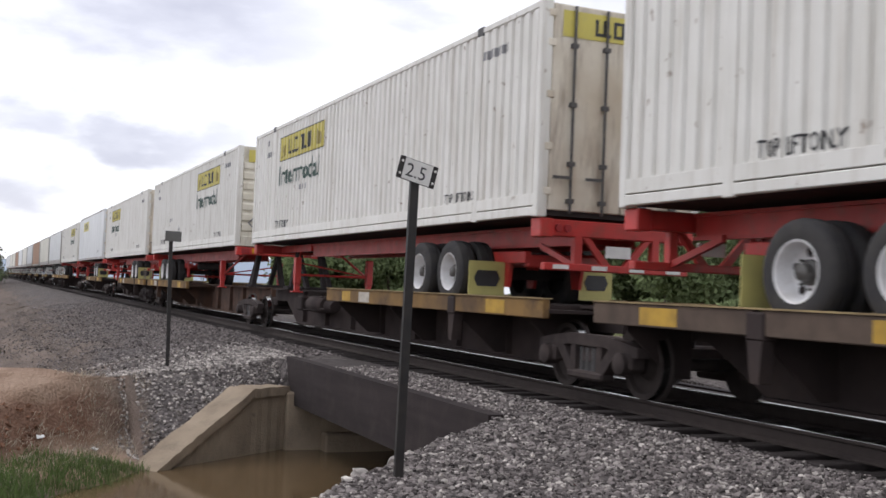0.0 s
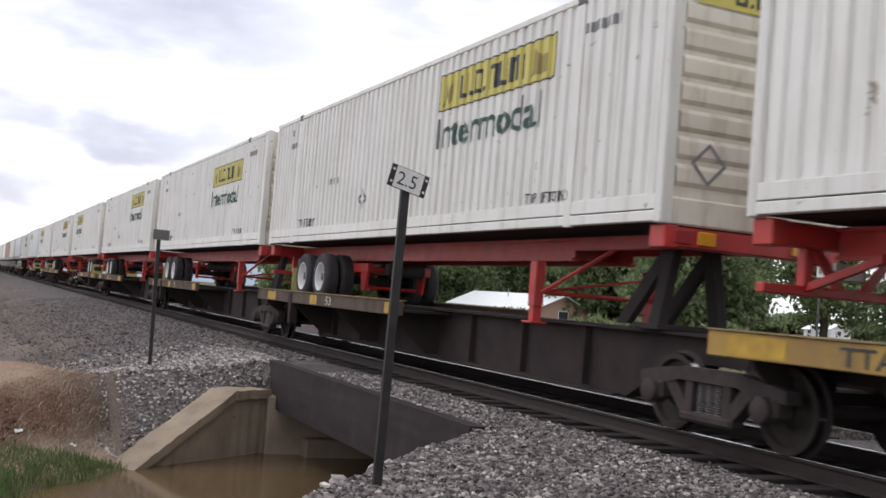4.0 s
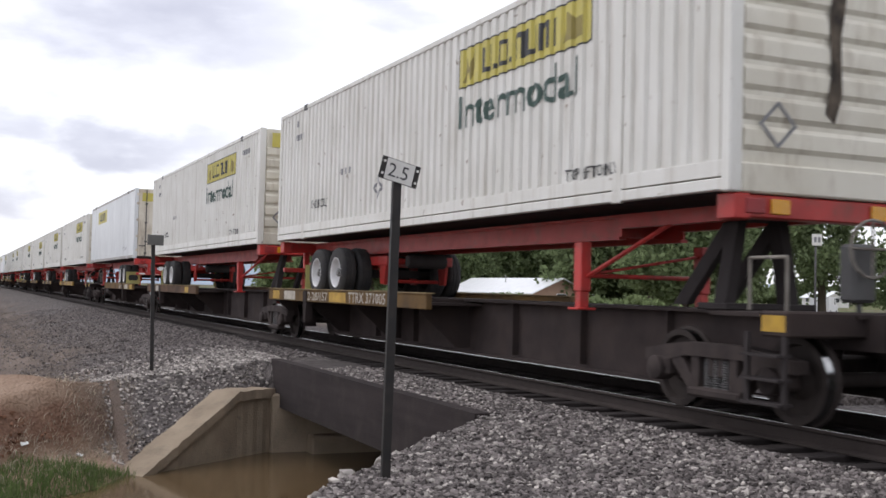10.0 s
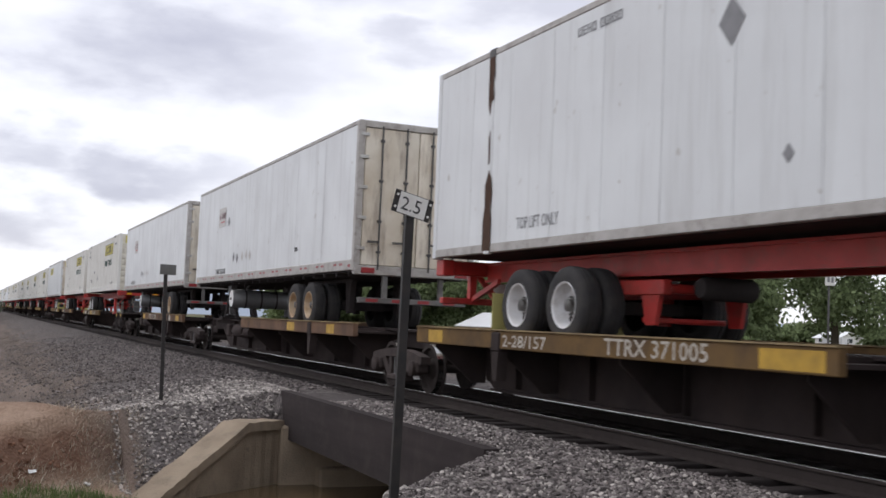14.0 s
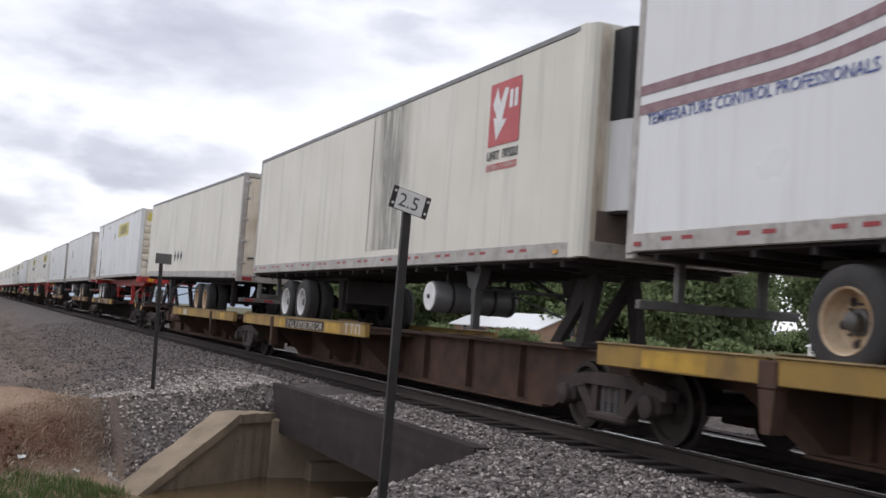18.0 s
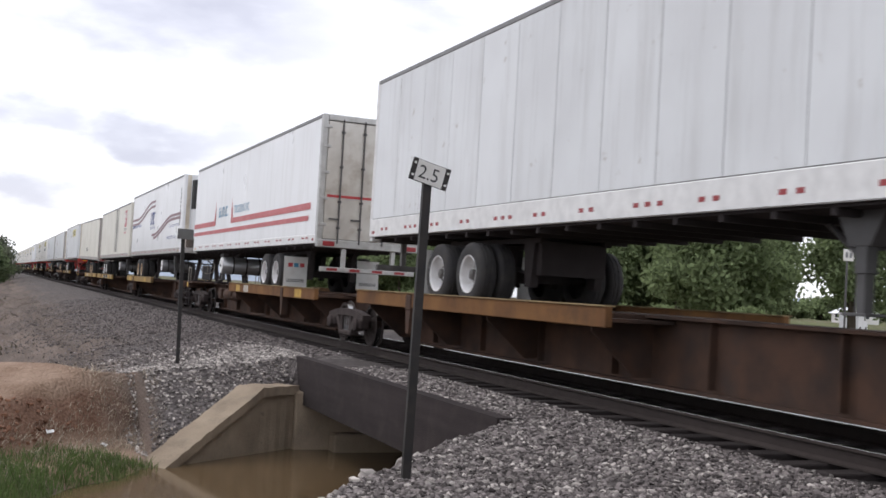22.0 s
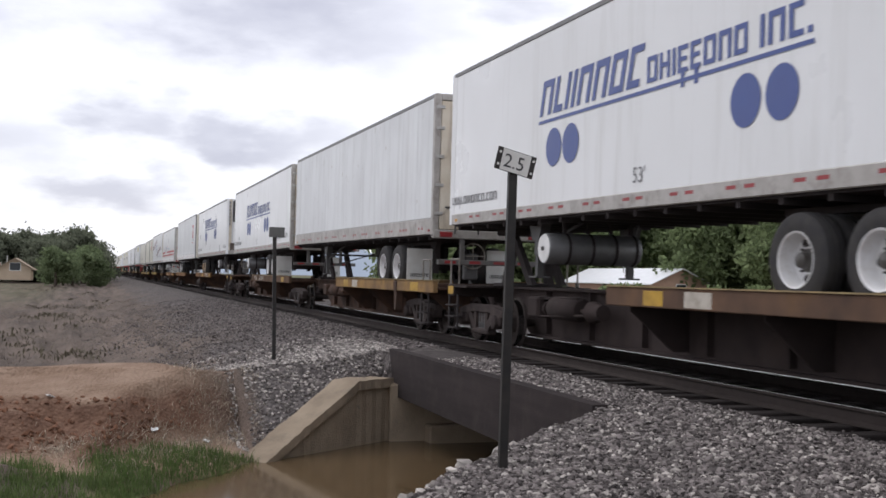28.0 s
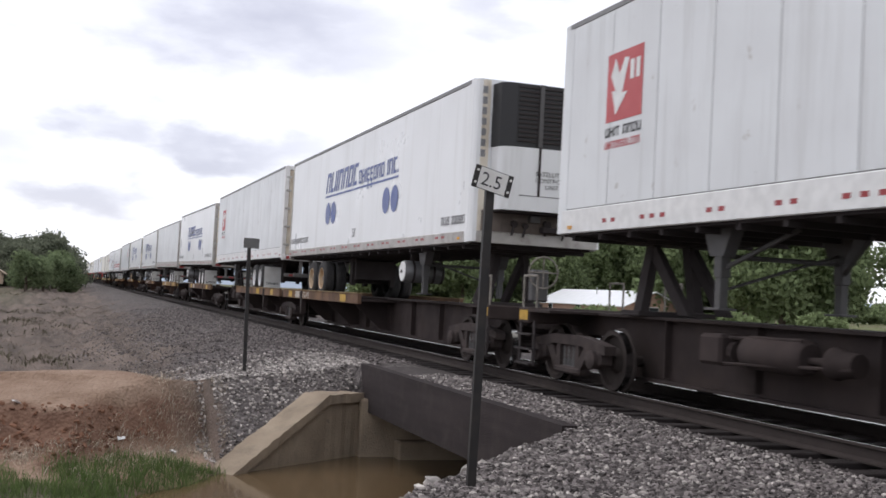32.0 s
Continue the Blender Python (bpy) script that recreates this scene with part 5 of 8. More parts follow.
def container(y, flip, kind, logo=True, extra=True, age=0):
    """A 53-foot container; local +y is its closed nose, -y its doors."""
    B1 = BOX1 + (0.08 if kind == "plate" else 0.0)
    skin = white_steel if kind == "ribbed" else white_plate
    lab = {"ribbed": "white corrugated steel container with yellow logo panel on red chassis", "plate": "white smooth-sided container with yellow logo panel on red chassis"}[kind]
    co = tagged(empty("intermodal_container"), lab, "container", "containers on the train")
    moving(co, y, flip)
    for sx in (-1, 1):
        if kind == "ribbed":
            part("side_wall", cached(("side_wall", sx), lambda: ribbed_side(sx), skin), co)
        else:
            def flat():
                s = Solid()
                x0, x1 = sorted((sx * 1.27, sx * 1.295))
                return s.box(x0, x1, -7.95, 7.95, 2.14, B1 - 0.08)
            part("side_wall", cached(("flat_wall", sx), flat, roof_dark), co)
            for k in range(13):
                x2, x3 = sorted((sx * 1.29, sx * 1.300))
                half = 0.607 if flip else 0.600
                part("panel", cached(("flat_panel", sx, half), lambda: Solid().box(x2, x3, -half, half, 2.145, B1 - 0.1, 0.002), skin), co, pose(0, -7.32 + k * 1.22, 0))
        x0, x1 = sorted((sx * 1.20, sx * 1.305))

        def rail():
            s = Solid()
            if kind == "ribbed":
                s.box(x0, x1, -8.0, 8.0, BOX0 + 0.02, BOX0 + 0.14, 0.01)
                a, b = sorted((sx * 1.2, sx * 1.302))
                s.box(a, b, -8.0, 8.0, BOX0 + 0.155, BOX0 + 0.32, 0.006)
            else:
                s.box(x0, x1, -8.0, 8.0, BOX0 + 0.02, BOX0 + 0.145, 0.01)
            return s
        part("bottom_rail", cached(("bottom_rail", sx, kind), rail, skin if kind == "ribbed" else grey_rail), co)
        part("top_rail", cached(("top_rail", sx, kind), lambda: Solid().box(x0, x1, -8.0, 8.0, B1 - 0.10, B1, 0.015), skin if kind == "ribbed" else grey_rail), co)
        for q in (-1, 1):
            y0, y1 = sorted((q * 8.075, q * 7.93))
            part("corner_post", cached(("corner_post", kind, sx, q), lambda: Solid().box(min(sx * 1.15, sx * 1.308), max(sx * 1.15, sx * 1.308), y0, y1, BOX0, B1 + 0.005, 0.015), skin), co)
            # lifting posts at the 40-foot marks
            part("lift_post", cached(("lift_post", kind, sx, q), lambda: Solid().box(min(sx * 1.25, sx * 1.309), max(sx * 1.25, sx * 1.309), q * 6.1 - 0.09, q * 6.1 + 0.09, BOX0, B1 + 0.004, 0.01), skin), co)
            part("lift_casting", cached(("lift_casting", kind, sx, q), lambda: Solid().box(min(sx * 1.22, sx * 1.314), max(sx * 1.22, sx * 1.314), q * 6.1 - 0.1, q * 6.1 + 0.1, B1 - 0.13, B1 + 0.012, 0.012), under_grey), co)
    part("roof", cached(("roof", kind), lambda: Solid().box(-1.2, 1.2, -8.0, 8.0, B1 - 0.05, B1 - 0.012), skin), co)
    part("floor_pan", cached(("floor_pan", kind), lambda: Solid().box(-1.2, 1.2, -8.0, 8.0, BOX0 + 0.03, BOX0 + 0.13), under_black), co)

    def nose():
        s = Solid().box(-1.15, 1.15, 7.97, 8.02, BOX0, B1 - 0.02)
        s.box(-1.15, 1.15, 8.0, 8.06, BOX0, BOX0 + 0.30, 0.02)
        return s
    part("nose_wall", cached(("nose_wall", kind), nose, door_dirty if kind == "plate" else material("nose_steel", (0.72, 0.69, 0.60), 0.5, second=(0.6, 0.56, 0.46), scale=1.2, amount=0.7, dirt=(0.22, 0.15, 0.09), dirt_amount=0.6, dirt_scale=2.0, dirt_stretch=(2, 2, 0.4), jitter=0.06)), co)
    for k in range(7):
        part("nose_rib", cached("nose_rib", lambda: Solid().prism([(8.021, 0), (8.055, 0.05), (8.055, 0.20), (8.021, 0.25)], "x", -1.12, 1.12), MATS["nose_steel"] if kind == "ribbed" else door_dirty), co, pose(0, 0, 2.42 + k * 0.30))
    for sx in (-1, 1):
        part("door", cached(("door", kind, sx), lambda: Solid().box(min(sx * 0.01, sx * 1.14), max(sx * 0.01, sx * 1.14), -8.06, -8.0, BOX0 + 0.1, B1 - 0.03, 0.015), door_dirty), co, label="weather-stained container door")
        for q in (0.32, 0.82):
            def rod():
                s = Solid().tube((sx * q, -8.10, BOX0 + 0.06), (sx * q, -8.10, B1 - 0.05), 0.02, 6)
                for z in (2.2, 2.7, 3.5, 4.3):
                    s.box(sx * q - 0.05, sx * q + 0.05, -8.12, -8.06, z, z + 0.06)
                s.box(min(sx * q, sx * q + sx * 0.28), max(sx * q, sx * q + sx * 0.28), -8.13, -8.11, 2.52, 2.56)
                return s
            part("lock_rod", cached(("lock_rod", kind, sx, q), rod, under_grey), co)
        for z in (2.3, 2.9, 3.6, 4.3, 4.7):
            part("hinge", cached(("hinge", sx), lambda: Solid().box(sx * 1.16 - 0.06, sx * 1.16 + 0.06, -8.085, -8.05, 0, 0.10, 0.01), door_dirty), co, pose(0, 0, z))
    # markings
    if logo:
        if kind == "ribbed":
            u0, w, h, zb = (9.88 if flip else 2.6), 3.72, 0.60, (3.83 if abs(y + 6.97 + HALF) < 0.1 else 3.98)
            key = ("logo_panel", "ribbed", flip)
            mk = lambda: onto_ribs(Solid().add([(0, 0, 0), (w, 0, 0), (w, h, 0), (0, h, 0)], [(0, 1, 2, 3)]).mesh("logo_panel"), u0)
            part("logo_panel", cached(key, mk, logo_yellow), co, on_side(flip, u0, zb, 1.3, 0.003), "yellow logo panel")
            mkb = lambda: onto_ribs(border(w, h, 0.022).mesh("panel_border"), u0)
            part("panel_border", cached(("panel_border", flip), mkb, ink_black), co, on_side(flip, u0, zb, 1.3, 0.006))
            mk = lambda: onto_ribs(word_shape("U.O.nUnI", 2.05, 0.36).mesh("logo_shape"), u0 + 0.78)
            part("logo_shape", cached(("logo_shape", "ribbed", flip), mk, ink_black), co, on_side(flip, u0 + 0.78, zb + 0.12, 1.3, 0.007))
            for du, outline in ((0.12, [(0, 0.02), (0.12, 0.46), (0.22, 0.2), (0.32, 0.46), (0.42, 0.46), (0.26, 0.02), (0.2, 0.16), (0.1, 0.02)]), (3.0, [(0, 0.05), (0.14, 0.42), (0.3, 0.3), (0.5, 0.3), (0.5, 0.05)])):
                mkw = lambda: onto_ribs(Solid().add([(a, b, 0) for a, b in outline], [tuple(range(len(outline)))]).mesh("logo_scroll"), u0 + du)
                part("logo_scroll", cached(("logo_scroll", flip, du), mkw, ink_ochre), co, on_side(flip, u0 + du, zb + 0.06, 1.3, 0.006))
            mk = lambda: onto_ribs(word_mesh("Intermodal", 3.38, 0.47, 0.012), u0 + 0.02)
            part("lettering", cached(("intermodal_word", flip), mk, ink_green), co, on_side(flip, u0 + 0.02, zb - 0.59, 1.3, 0.010), "dark green lettering")
            u1 = 13.05
            mk = lambda: onto_ribs(word_mesh("TOP LIFT ONLY", 1.16, 0.135, 0.008), u1)
            part("lettering", cached("top_lift_far", mk, ink_black), co, on_side(flip, u1, 2.345, 1.3, 0.010))
            u2, z2 = (2.5, 2.62) if age in (21, 22) else (2.4, 2.345)
            mk2 = lambda: onto_ribs(word_mesh("TOP LIFT ONLY", 1.14, 0.17, 0.008), u2)
            part("lettering", cached(("top_lift_near", u2), mk2, ink_black), co, on_side(flip, u2, z2, 1.3, 0.010))
            for k, (uu, zz, ww, hh) in enumerate(((1.25, 4.2, 0.76, 0.13), (14.3, 4.4, 0.9, 0.13), (1.35, 4.5, 0.3, 0.14), (4.35, 3.17, 0.8, 0.12))):
                mk3 = lambda: onto_ribs(bar_letters([0.08] * int(ww / 0.12), hh, 0.04).mesh("number_bars"), uu)
                part("number", cached(("number_bars", k), mk3, ink_grey), co, on_side(flip, uu, zz, 1.3, 0.004))
            if age % 2 == 0:
                mk4 = lambda: onto_ribs(Solid().add([(0.2, 0, 0), (0.4, 0.22, 0), (0.2, 0.44, 0), (0, 0.22, 0), (0.2, 0.06, 0), (0.34, 0.22, 0), (0.2, 0.38, 0), (0.06, 0.22, 0)], [(0, 1, 5, 4), (1, 2, 6, 5), (2, 3, 7, 6), (3, 0, 4, 7)]).mesh("hazard_frame"), 6.3)
                part("placard_frame", cached("placard_frame", mk4, ink_grey), co, on_side(flip, 6.3, 2.55, 1.3, 0.004))
        else:
            u0 = 3.1 if not flip else 8.75
            part("logo_panel", cached(("logo_panel", "plate"), lambda: Solid().add([(0, 0, 0), (3.6, 0, 0), (3.6, 0.62, 0), (0, 0.62, 0)], [(0, 1, 2, 3)]), logo_yellow), co, on_side(flip, u0, 4.0, 1.3, 0.004), "yellow logo panel")
            part("logo_shape", cached(("logo_shape", "plate"), lambda: word_shape("U.O.nUnI", 2.1, 0.36, 0.02), ink_black), co, on_side(flip, u0 + 0.75, 4.13, 1.3, 0.008))
            part("lettering", cached("top_lift_plate", lambda: word_mesh("TOP LIFT ONLY", 1.15, 0.16, 0.006), ink_grey), co, on_side(flip, 12.9 if not flip else 2.9, 2.40 if not flip else 2.30, 1.3, 0.006))
            if flip:
                for u, z, w in ((7.4, 4.1, 0.26), (8.25, 2.66, 0.1)):
                    part("placard", cached(("worn_diamond", w), lambda: Solid().add([(0, -w, 0), (w * 0.8, 0, 0), (0, w, 0), (-w * 0.8, 0, 0)], [(0, 1, 2, 3)]), ink_grey), co, on_side(flip, u, z, 1.3, 0.005))
                part("number", cached("unit_shape", lambda: word_shape("UbhO OOIOO", 1.0, 0.12), ink_grey), co, on_side(flip, 4.4, 4.62, 1.3, 0.005))
                # worn strip where the lifting post has lost its paint
                part("rust_patch", cached("rust_patch", lambda: Solid().prism([(-0.13, 2.05), (0.13, 2.05), (0.14, 2.5), (0.10, 2.62), (0.14, 2.85), (0.10, 3.1), (0.02, 3.22), (-0.10, 3.0), (-0.08, 2.7), (-0.13, 2.5)], "x", 1.309, 1.313).prism([(-0.08, 4.2), (-0.02, 4.02), (0.03, 4.22), (0.1, 4.25), (0.07, 4.5), (0.1, 4.62), (0.09, 4.9), (-0.09, 4.9)], "x", 1.309, 1.313).prism([(-0.02, 3.3), (0.03, 3.34), (0.02, 3.8), (-0.03, 3.7)], "x", 1.309, 1.313), rust), co, pose(0, -6.1, 0))
    if kind == "plate":
        part("caution_plate", cached("caution_plate", lambda: rect(0.26, 0.42), yellow_mark), co, on_end(-1, 0.62, 3.15, 8.063), "yellow caution plate")
        for z in (3.18, 3.47):
            part("caution_band", cached("caution_band", lambda: rect(0.24, 0.08), ink_black), co, on_end(-1, 0.63, z, 8.063, 0.007))
    # yellow strip across each end
    for outward, yy in ((1, 8.06), (-1, 8.085 + 0.02)):
        part("end_panel", cached(("end_panel", outward), lambda: Solid().add([(-1.0, 0, 0), (1.0, 0, 0), (1.0, 0.36, 0), (-1.0, 0.36, 0)], [(0, 1, 2, 3)]), logo_yellow), co, on_end(outward, 0, 4.45, yy - (0.0 if outward > 0 else 0.04)))
        part("logo_shape", cached(("end_shape", outward), lambda: word_shape("U.O.nUnI", 1.25, 0.23), ink_black), co, on_end(outward, -0.5, 4.51, yy - (0.0 if outward > 0 else 0.04), 0.008))
    part("end_number", cached("end_number", lambda: word_shape("UbhO", 0.3, 0.1), ink_grey), co, on_end(-1, 0.5, 3.95, 8.063))
    part("end_number", cached("end_number_low", lambda: word_shape("OOIOOO", 0.46, 0.1), ink_grey), co, on_end(-1, 0.42, 3.78, 8.063))
    part("nose_diamond", cached("nose_diamond", lambda: Solid().add([(0.24, 0, 0), (0.48, 0.24, 0), (0.24, 0.48, 0), (0, 0.24, 0), (0.24, 0.05, 0), (0.43, 0.24, 0), (0.24, 0.43, 0), (0.05, 0.24, 0)], [(0, 1, 5, 4), (1, 2, 6, 5), (2, 3, 7, 6), (3, 0, 4, 7)]), ink_grey), co, on_end(1, -0.95, 2.45, 8.06))
    return co


rust = material("rust", (0.085, 0.050, 0.036), 0.85, second=(0.05, 0.034, 0.028), scale=6)


# -- semi-trailers --
def rect(w, h):
    return Solid().add([(0, 0, 0), (w, 0, 0), (w, h, 0), (0, h, 0)], [(0, 1, 2, 3)])


def disc(rx, ry, n=32):
    return Solid().add([(rx * math.cos(2 * math.pi * i / n), ry * math.sin(2 * math.pi * i / n), 0) for i in range(n)], [tuple(range(n))])


def ribbon(points, width):
    """A painted band through the points (u, z)."""
    v = []
    for u, z in points:
        v += [(u, z - width / 2, 0), (u, z + width / 2, 0)]
    return Solid().add(v, [(2 * i, 2 * i + 2, 2 * i + 3, 2 * i + 1) for i in range(len(points) - 1)])


def trailer(y, flip, skin, label, panels=0.0, reefer=False, rim=rim_white, doors=door_dirty, tank=None, marks=True, axles=(-4.85, -3.6), rail=grey_rail, flaps=True, top=roof_dark, tall=BOX1 + 0.0, far=False):
    tr = tagged(empty("semi_trailer"), label, "semi-trailer", "semi-trailers on the train")
    moving(tr, y, flip, SAGS.get(round(y + HALF, 2), 0.0))
    Z0, Z1 = 1.95, tall
    deep = 0.34 if panels else 0.21
    nose_r, NOSE = (0.10, 8.17) if reefer else (0.08, 8.07)
    out = [(-1.29, -8.0), (1.29, -8.0), (1.29, NOSE - nose_r), (1.29 - nose_r * 0.3, NOSE - nose_r * 0.3), (1.29 - nose_r, NOSE), (-1.29 + nose_r, NOSE), (-1.29 + nose_r * 0.3, NOSE - nose_r * 0.3), (-1.29, NOSE - nose_r)]
    part("body", cached(("body", nose_r, tall), lambda: Solid().prism(out, "z", Z0 + 0.02, Z1 - 0.03), roof_dark if panels else skin), tr)
    if panels:
        part("front_wall", cached(("front_wall", tall), lambda: Solid().box(-1.22, 1.22, 8.072, 8.085, Z0 + 0.02, Z1 - 0.02, 0.004), cream_panel), tr)
    if panels:
        for sx in (-1, 1):
            x2, x3 = sorted((sx * 1.288, sx * 1.2945))
            for k in range(13):
                part("panel", cached(("van_panel", sx, panels, tall), lambda: Solid().box(x2, x3, 0.006, 1.2, Z0 + 0.352, Z1 - 0.09, 0.002), skin), tr, pose(0, -7.98 + k * 1.2077, 0))
    for sx in (-1, 1):
        x0, x1 = sorted((sx * 1.24, sx * 1.302))
        part("side_rail", cached(("side_rail", sx, deep), lambda: Solid().box(x0, x1, -8.0, 7.85, Z0, Z0 + deep, 0.012), rail), tr)
        part("top_rail", cached(("van_top_rail", sx, tall), lambda: Solid().box(x0, x1, -8.0, 7.85, Z1 - 0.10, Z1, 0.02), top), tr)
        if marks and not far and sx == (1 if flip else -1):
            a, b = sorted((sx * 1.302, sx * 1.305))
            for k in range(12):
                for off in ((0.0, 0.24, 0.48) if panels and k % 3 == 1 else (0.0, 0.24) if panels else (0.0, 0.36)):
                    part("reflector", cached(("reflector", sx, deep), lambda: Solid().box(a, b, 0, 0.11, Z0 + 0.11, Z0 + 0.165) if panels else Solid().box(a, b, 0, 0.19, Z0 + 0.105, Z0 + 0.148), lamp_red), tr, pose(0, -7.4 + 1.24 * k + off, 0))
        part("corner_cap", cached(("corner_cap", sx, tall), lambda: Solid().box(min(sx * 1.2, sx * 1.297), max(sx * 1.2, sx * 1.297), 7.72, 7.99, Z0, Z1, 0.01), skin), tr)
        for q in (0, 1):
            part("clearance_lamp", cached(("clearance_lamp", sx, q), lambda: Solid().box(min(sx * 1.3, sx * 1.315), max(sx * 1.3, sx * 1.315), 0, 0.12, 0, 0.05), lamp_amber if q else lamp_red), tr, pose(0, 7.5 if q else -7.9, Z0 + 0.06))
    part("floor_pan", cached("van_floor", lambda: Solid().box(-1.22, 1.22, -7.95, 7.9, Z0 - 0.03, Z0 + 0.02), under_black), tr)
    for k in range(0 if far else 20):
        part("crossmember", cached("crossmember", lambda: Solid().box(-1.22, 1.22, -0.04, 0.04, Z0 - 0.10, Z0 - 0.03), under_black), tr, pose(0, -7.6 + k * 0.8, 0))

    # doors in a frame
    def door_frame():
        s = Solid()
        for sx in (-1, 1):
            s.box(min(sx * 1.16, sx * 1.30), max(sx * 1.16, sx * 1.30), -8.085, -7.95, Z0 - 0.02, Z1, 0.015)
        s.box(-1.16, 1.16, -8.085, -7.95, Z1 - 0.14, Z1, 0.015)
        s.box(-1.28, 1.28, -8.10, -7.95, Z0 - 0.08, Z0 + 0.10, 0.015)
        return s
    part("door_frame", cached(("door_frame", tall), door_frame, alu if doors is door_steel else rail), tr)
    for sx in (-1, 1):
        d = part("door", cached(("van_door", sx, tall), lambda: Solid().box(min(sx * 0.008, sx * 1.15), max(sx * 0.008, sx * 1.15), -8.07, -8.0, Z0 + 0.11, Z1 - 0.15, 0.012), doors), tr, label="stained trailer door")
        for q in (0.28, 0.80):
            def rod():
                s = Solid().tube((sx * q, -8.105, Z0 + 0.02), (sx * q, -8.105, Z1 - 0.1), 0.018, 6)
                for z in (2.3, 2.9, 3.7, 4.5):
                    s.box(sx * q - 0.04, sx * q + 0.04, -8.12, -8.07, z, z + 0.05)
                s.box(min(sx * q, sx * (q + 0.24)), max(sx * q, sx * (q + 0.24)), -8.13, -8.11, 2.50, 2.54)
                return s
            part("lock_rod", cached(("van_rod", sx, q, tall), rod, under_grey), d)
        for z in (2.35, 2.95, 3.55, 4.15, 4.6):
            part("hinge", cached(("van_hinge", sx), lambda: Solid().box(sx * 1.17 - 0.09, sx * 1.17 + 0.09, -8.10, -8.06, 0, 0.07, 0.008), alu), d, pose(0, 0, z))
        part("tail_lamp", cached(("van_tail", sx), lambda: Solid().box(sx * 1.0 - 0.14, sx * 1.0 + 0.14, -8.115, -8.09, Z0 - 0.05, Z0 + 0.06, 0.01), lamp_red), tr)

    bare = soot_grey if doors is not door_steel else alu
    guard = part("rear_bumper", cached("van_bumper", lambda: Solid().box(-1.15, 1.15, -8.05, -7.95, 1.32, 1.43, 0.012), bare), tr)
    for sx in (-1, 1):
        part("bumper_post", cached(("van_bumper_post", sx), lambda: Solid().box(sx * 0.6 - 0.05, sx * 0.6 + 0.05, -8.04, -7.94, 1.42, Z0, 0.01), bare), guard)
    for k in range(4):
        part("bumper_stripe", cached("van_bumper_stripe", lambda: Solid().box(-0.125, 0.125, -8.056, -8.051, 1.345, 1.405), lamp_red), tr, pose(-0.875 + k * 0.55, 0, 0))

    # running gear
    a0, a1 = axles

    def slider():
        s = Solid()
        for sx in (-1, 1):
            s.box(sx * 0.55 - 0.06, sx * 0.55 + 0.06, a0 - 1.0, a1 + 1.1, 1.78, Z0 - 0.09)
            for yy in (a0 - 0.75, (a0 + a1) / 2, a1 + 0.75):
                s.prism([(yy - 0.18, 1.8), (yy + 0.18, 1.8), (yy + 0.09, 1.12), (yy - 0.09, 1.12)], "x", sx * 0.55 - 0.06, sx * 0.55 + 0.06)
            s.prism([(a0 - 0.7, 1.3), (a0, 1.48), (a1, 1.48), (a1 + 0.7, 1.3), (a1, 1.40), (a0, 1.40)], "x", sx * 0.55 - 0.04, sx * 0.55 + 0.04)
        s.box(-0.55, 0.55, a1 + 0.9, a1 + 1.05, 1.3, 1.8)
        return s
    part("slider_frame", cached(("van_slider", axles), slider, under_black), tr)
    tandem(tr, axles, rim, 0 if far else 1 if flip else -1)
    if flaps:
        for sx in (-1, 1):
            part("mudflap", cached(("van_flap", sx), lambda: Solid().box(sx * 0.96 - 0.3, sx * 0.96 + 0.3, -0.008, 0.008, 0.92, 1.68), flap_white), tr, pose(0, a0 - 0.85, 0))
            part("flap_badge", cached(("van_flap_word", sx), lambda: word_shape("UOnOUOnO", 0.44, 0.075), ink_black), tr, on_end(-1, sx * 0.96 - 0.22, 1.04, -(a0 - 0.85), 0.0105))

    for sx in (-1, 1):
        leg = part("landing_leg", cached(("landing_leg", sx), lambda: Solid().box(sx * 0.85 - 0.07, sx * 0.85 + 0.07, 4.35, 4.5, 1.35, Z0, 0.008), under_grey), tr)
        part("inner_leg", cached(("inner_leg", sx), lambda: Solid().box(sx * 0.85 - 0.055, sx * 0.85 + 0.055, 4.37, 4.48, 1.0, 1.35), under_grey), leg)
        part("foot_plate", cached(("foot_plate", sx), lambda: Solid().box(sx * 0.85 - 0.13, sx * 0.85 + 0.13, 4.28, 4.57, 0.97, 1.0, 0.006), under_grey), leg)
        part("gusset", cached(("gusset", sx), lambda: Solid().prism([(4.12, Z0), (4.73, Z0), (4.56, 1.60), (4.29, 1.60)], "x", sx * 0.85 - 0.085, sx * 0.85 + 0.085), under_grey), leg)
        part("leg_brace", cached(("leg_brace", sx), lambda: Solid().tube((sx * 0.85, 4.42, 1.45), (sx * 0.5, 3.5, Z0 - 0.05), 0.03, 6), under_grey), leg)
    part("cross_shaft", cached("cross_shaft", lambda: Solid().tube((-0.78, 4.42, 1.6), (0.78, 4.42, 1.6), 0.03, 6), under_grey), tr)
    part("cross_brace", cached("cross_brace", lambda: Solid().tube((-0.78, 4.42, 1.22), (0.78, 4.42, 1.7), 0.02, 6), under_grey), tr)
    part("kingpin_plate", cached("kingpin_plate", lambda: Solid().box(-0.6, 0.6, 6.2, 7.9, Z0 - 0.07, Z0 + 0.02), under_black), tr)
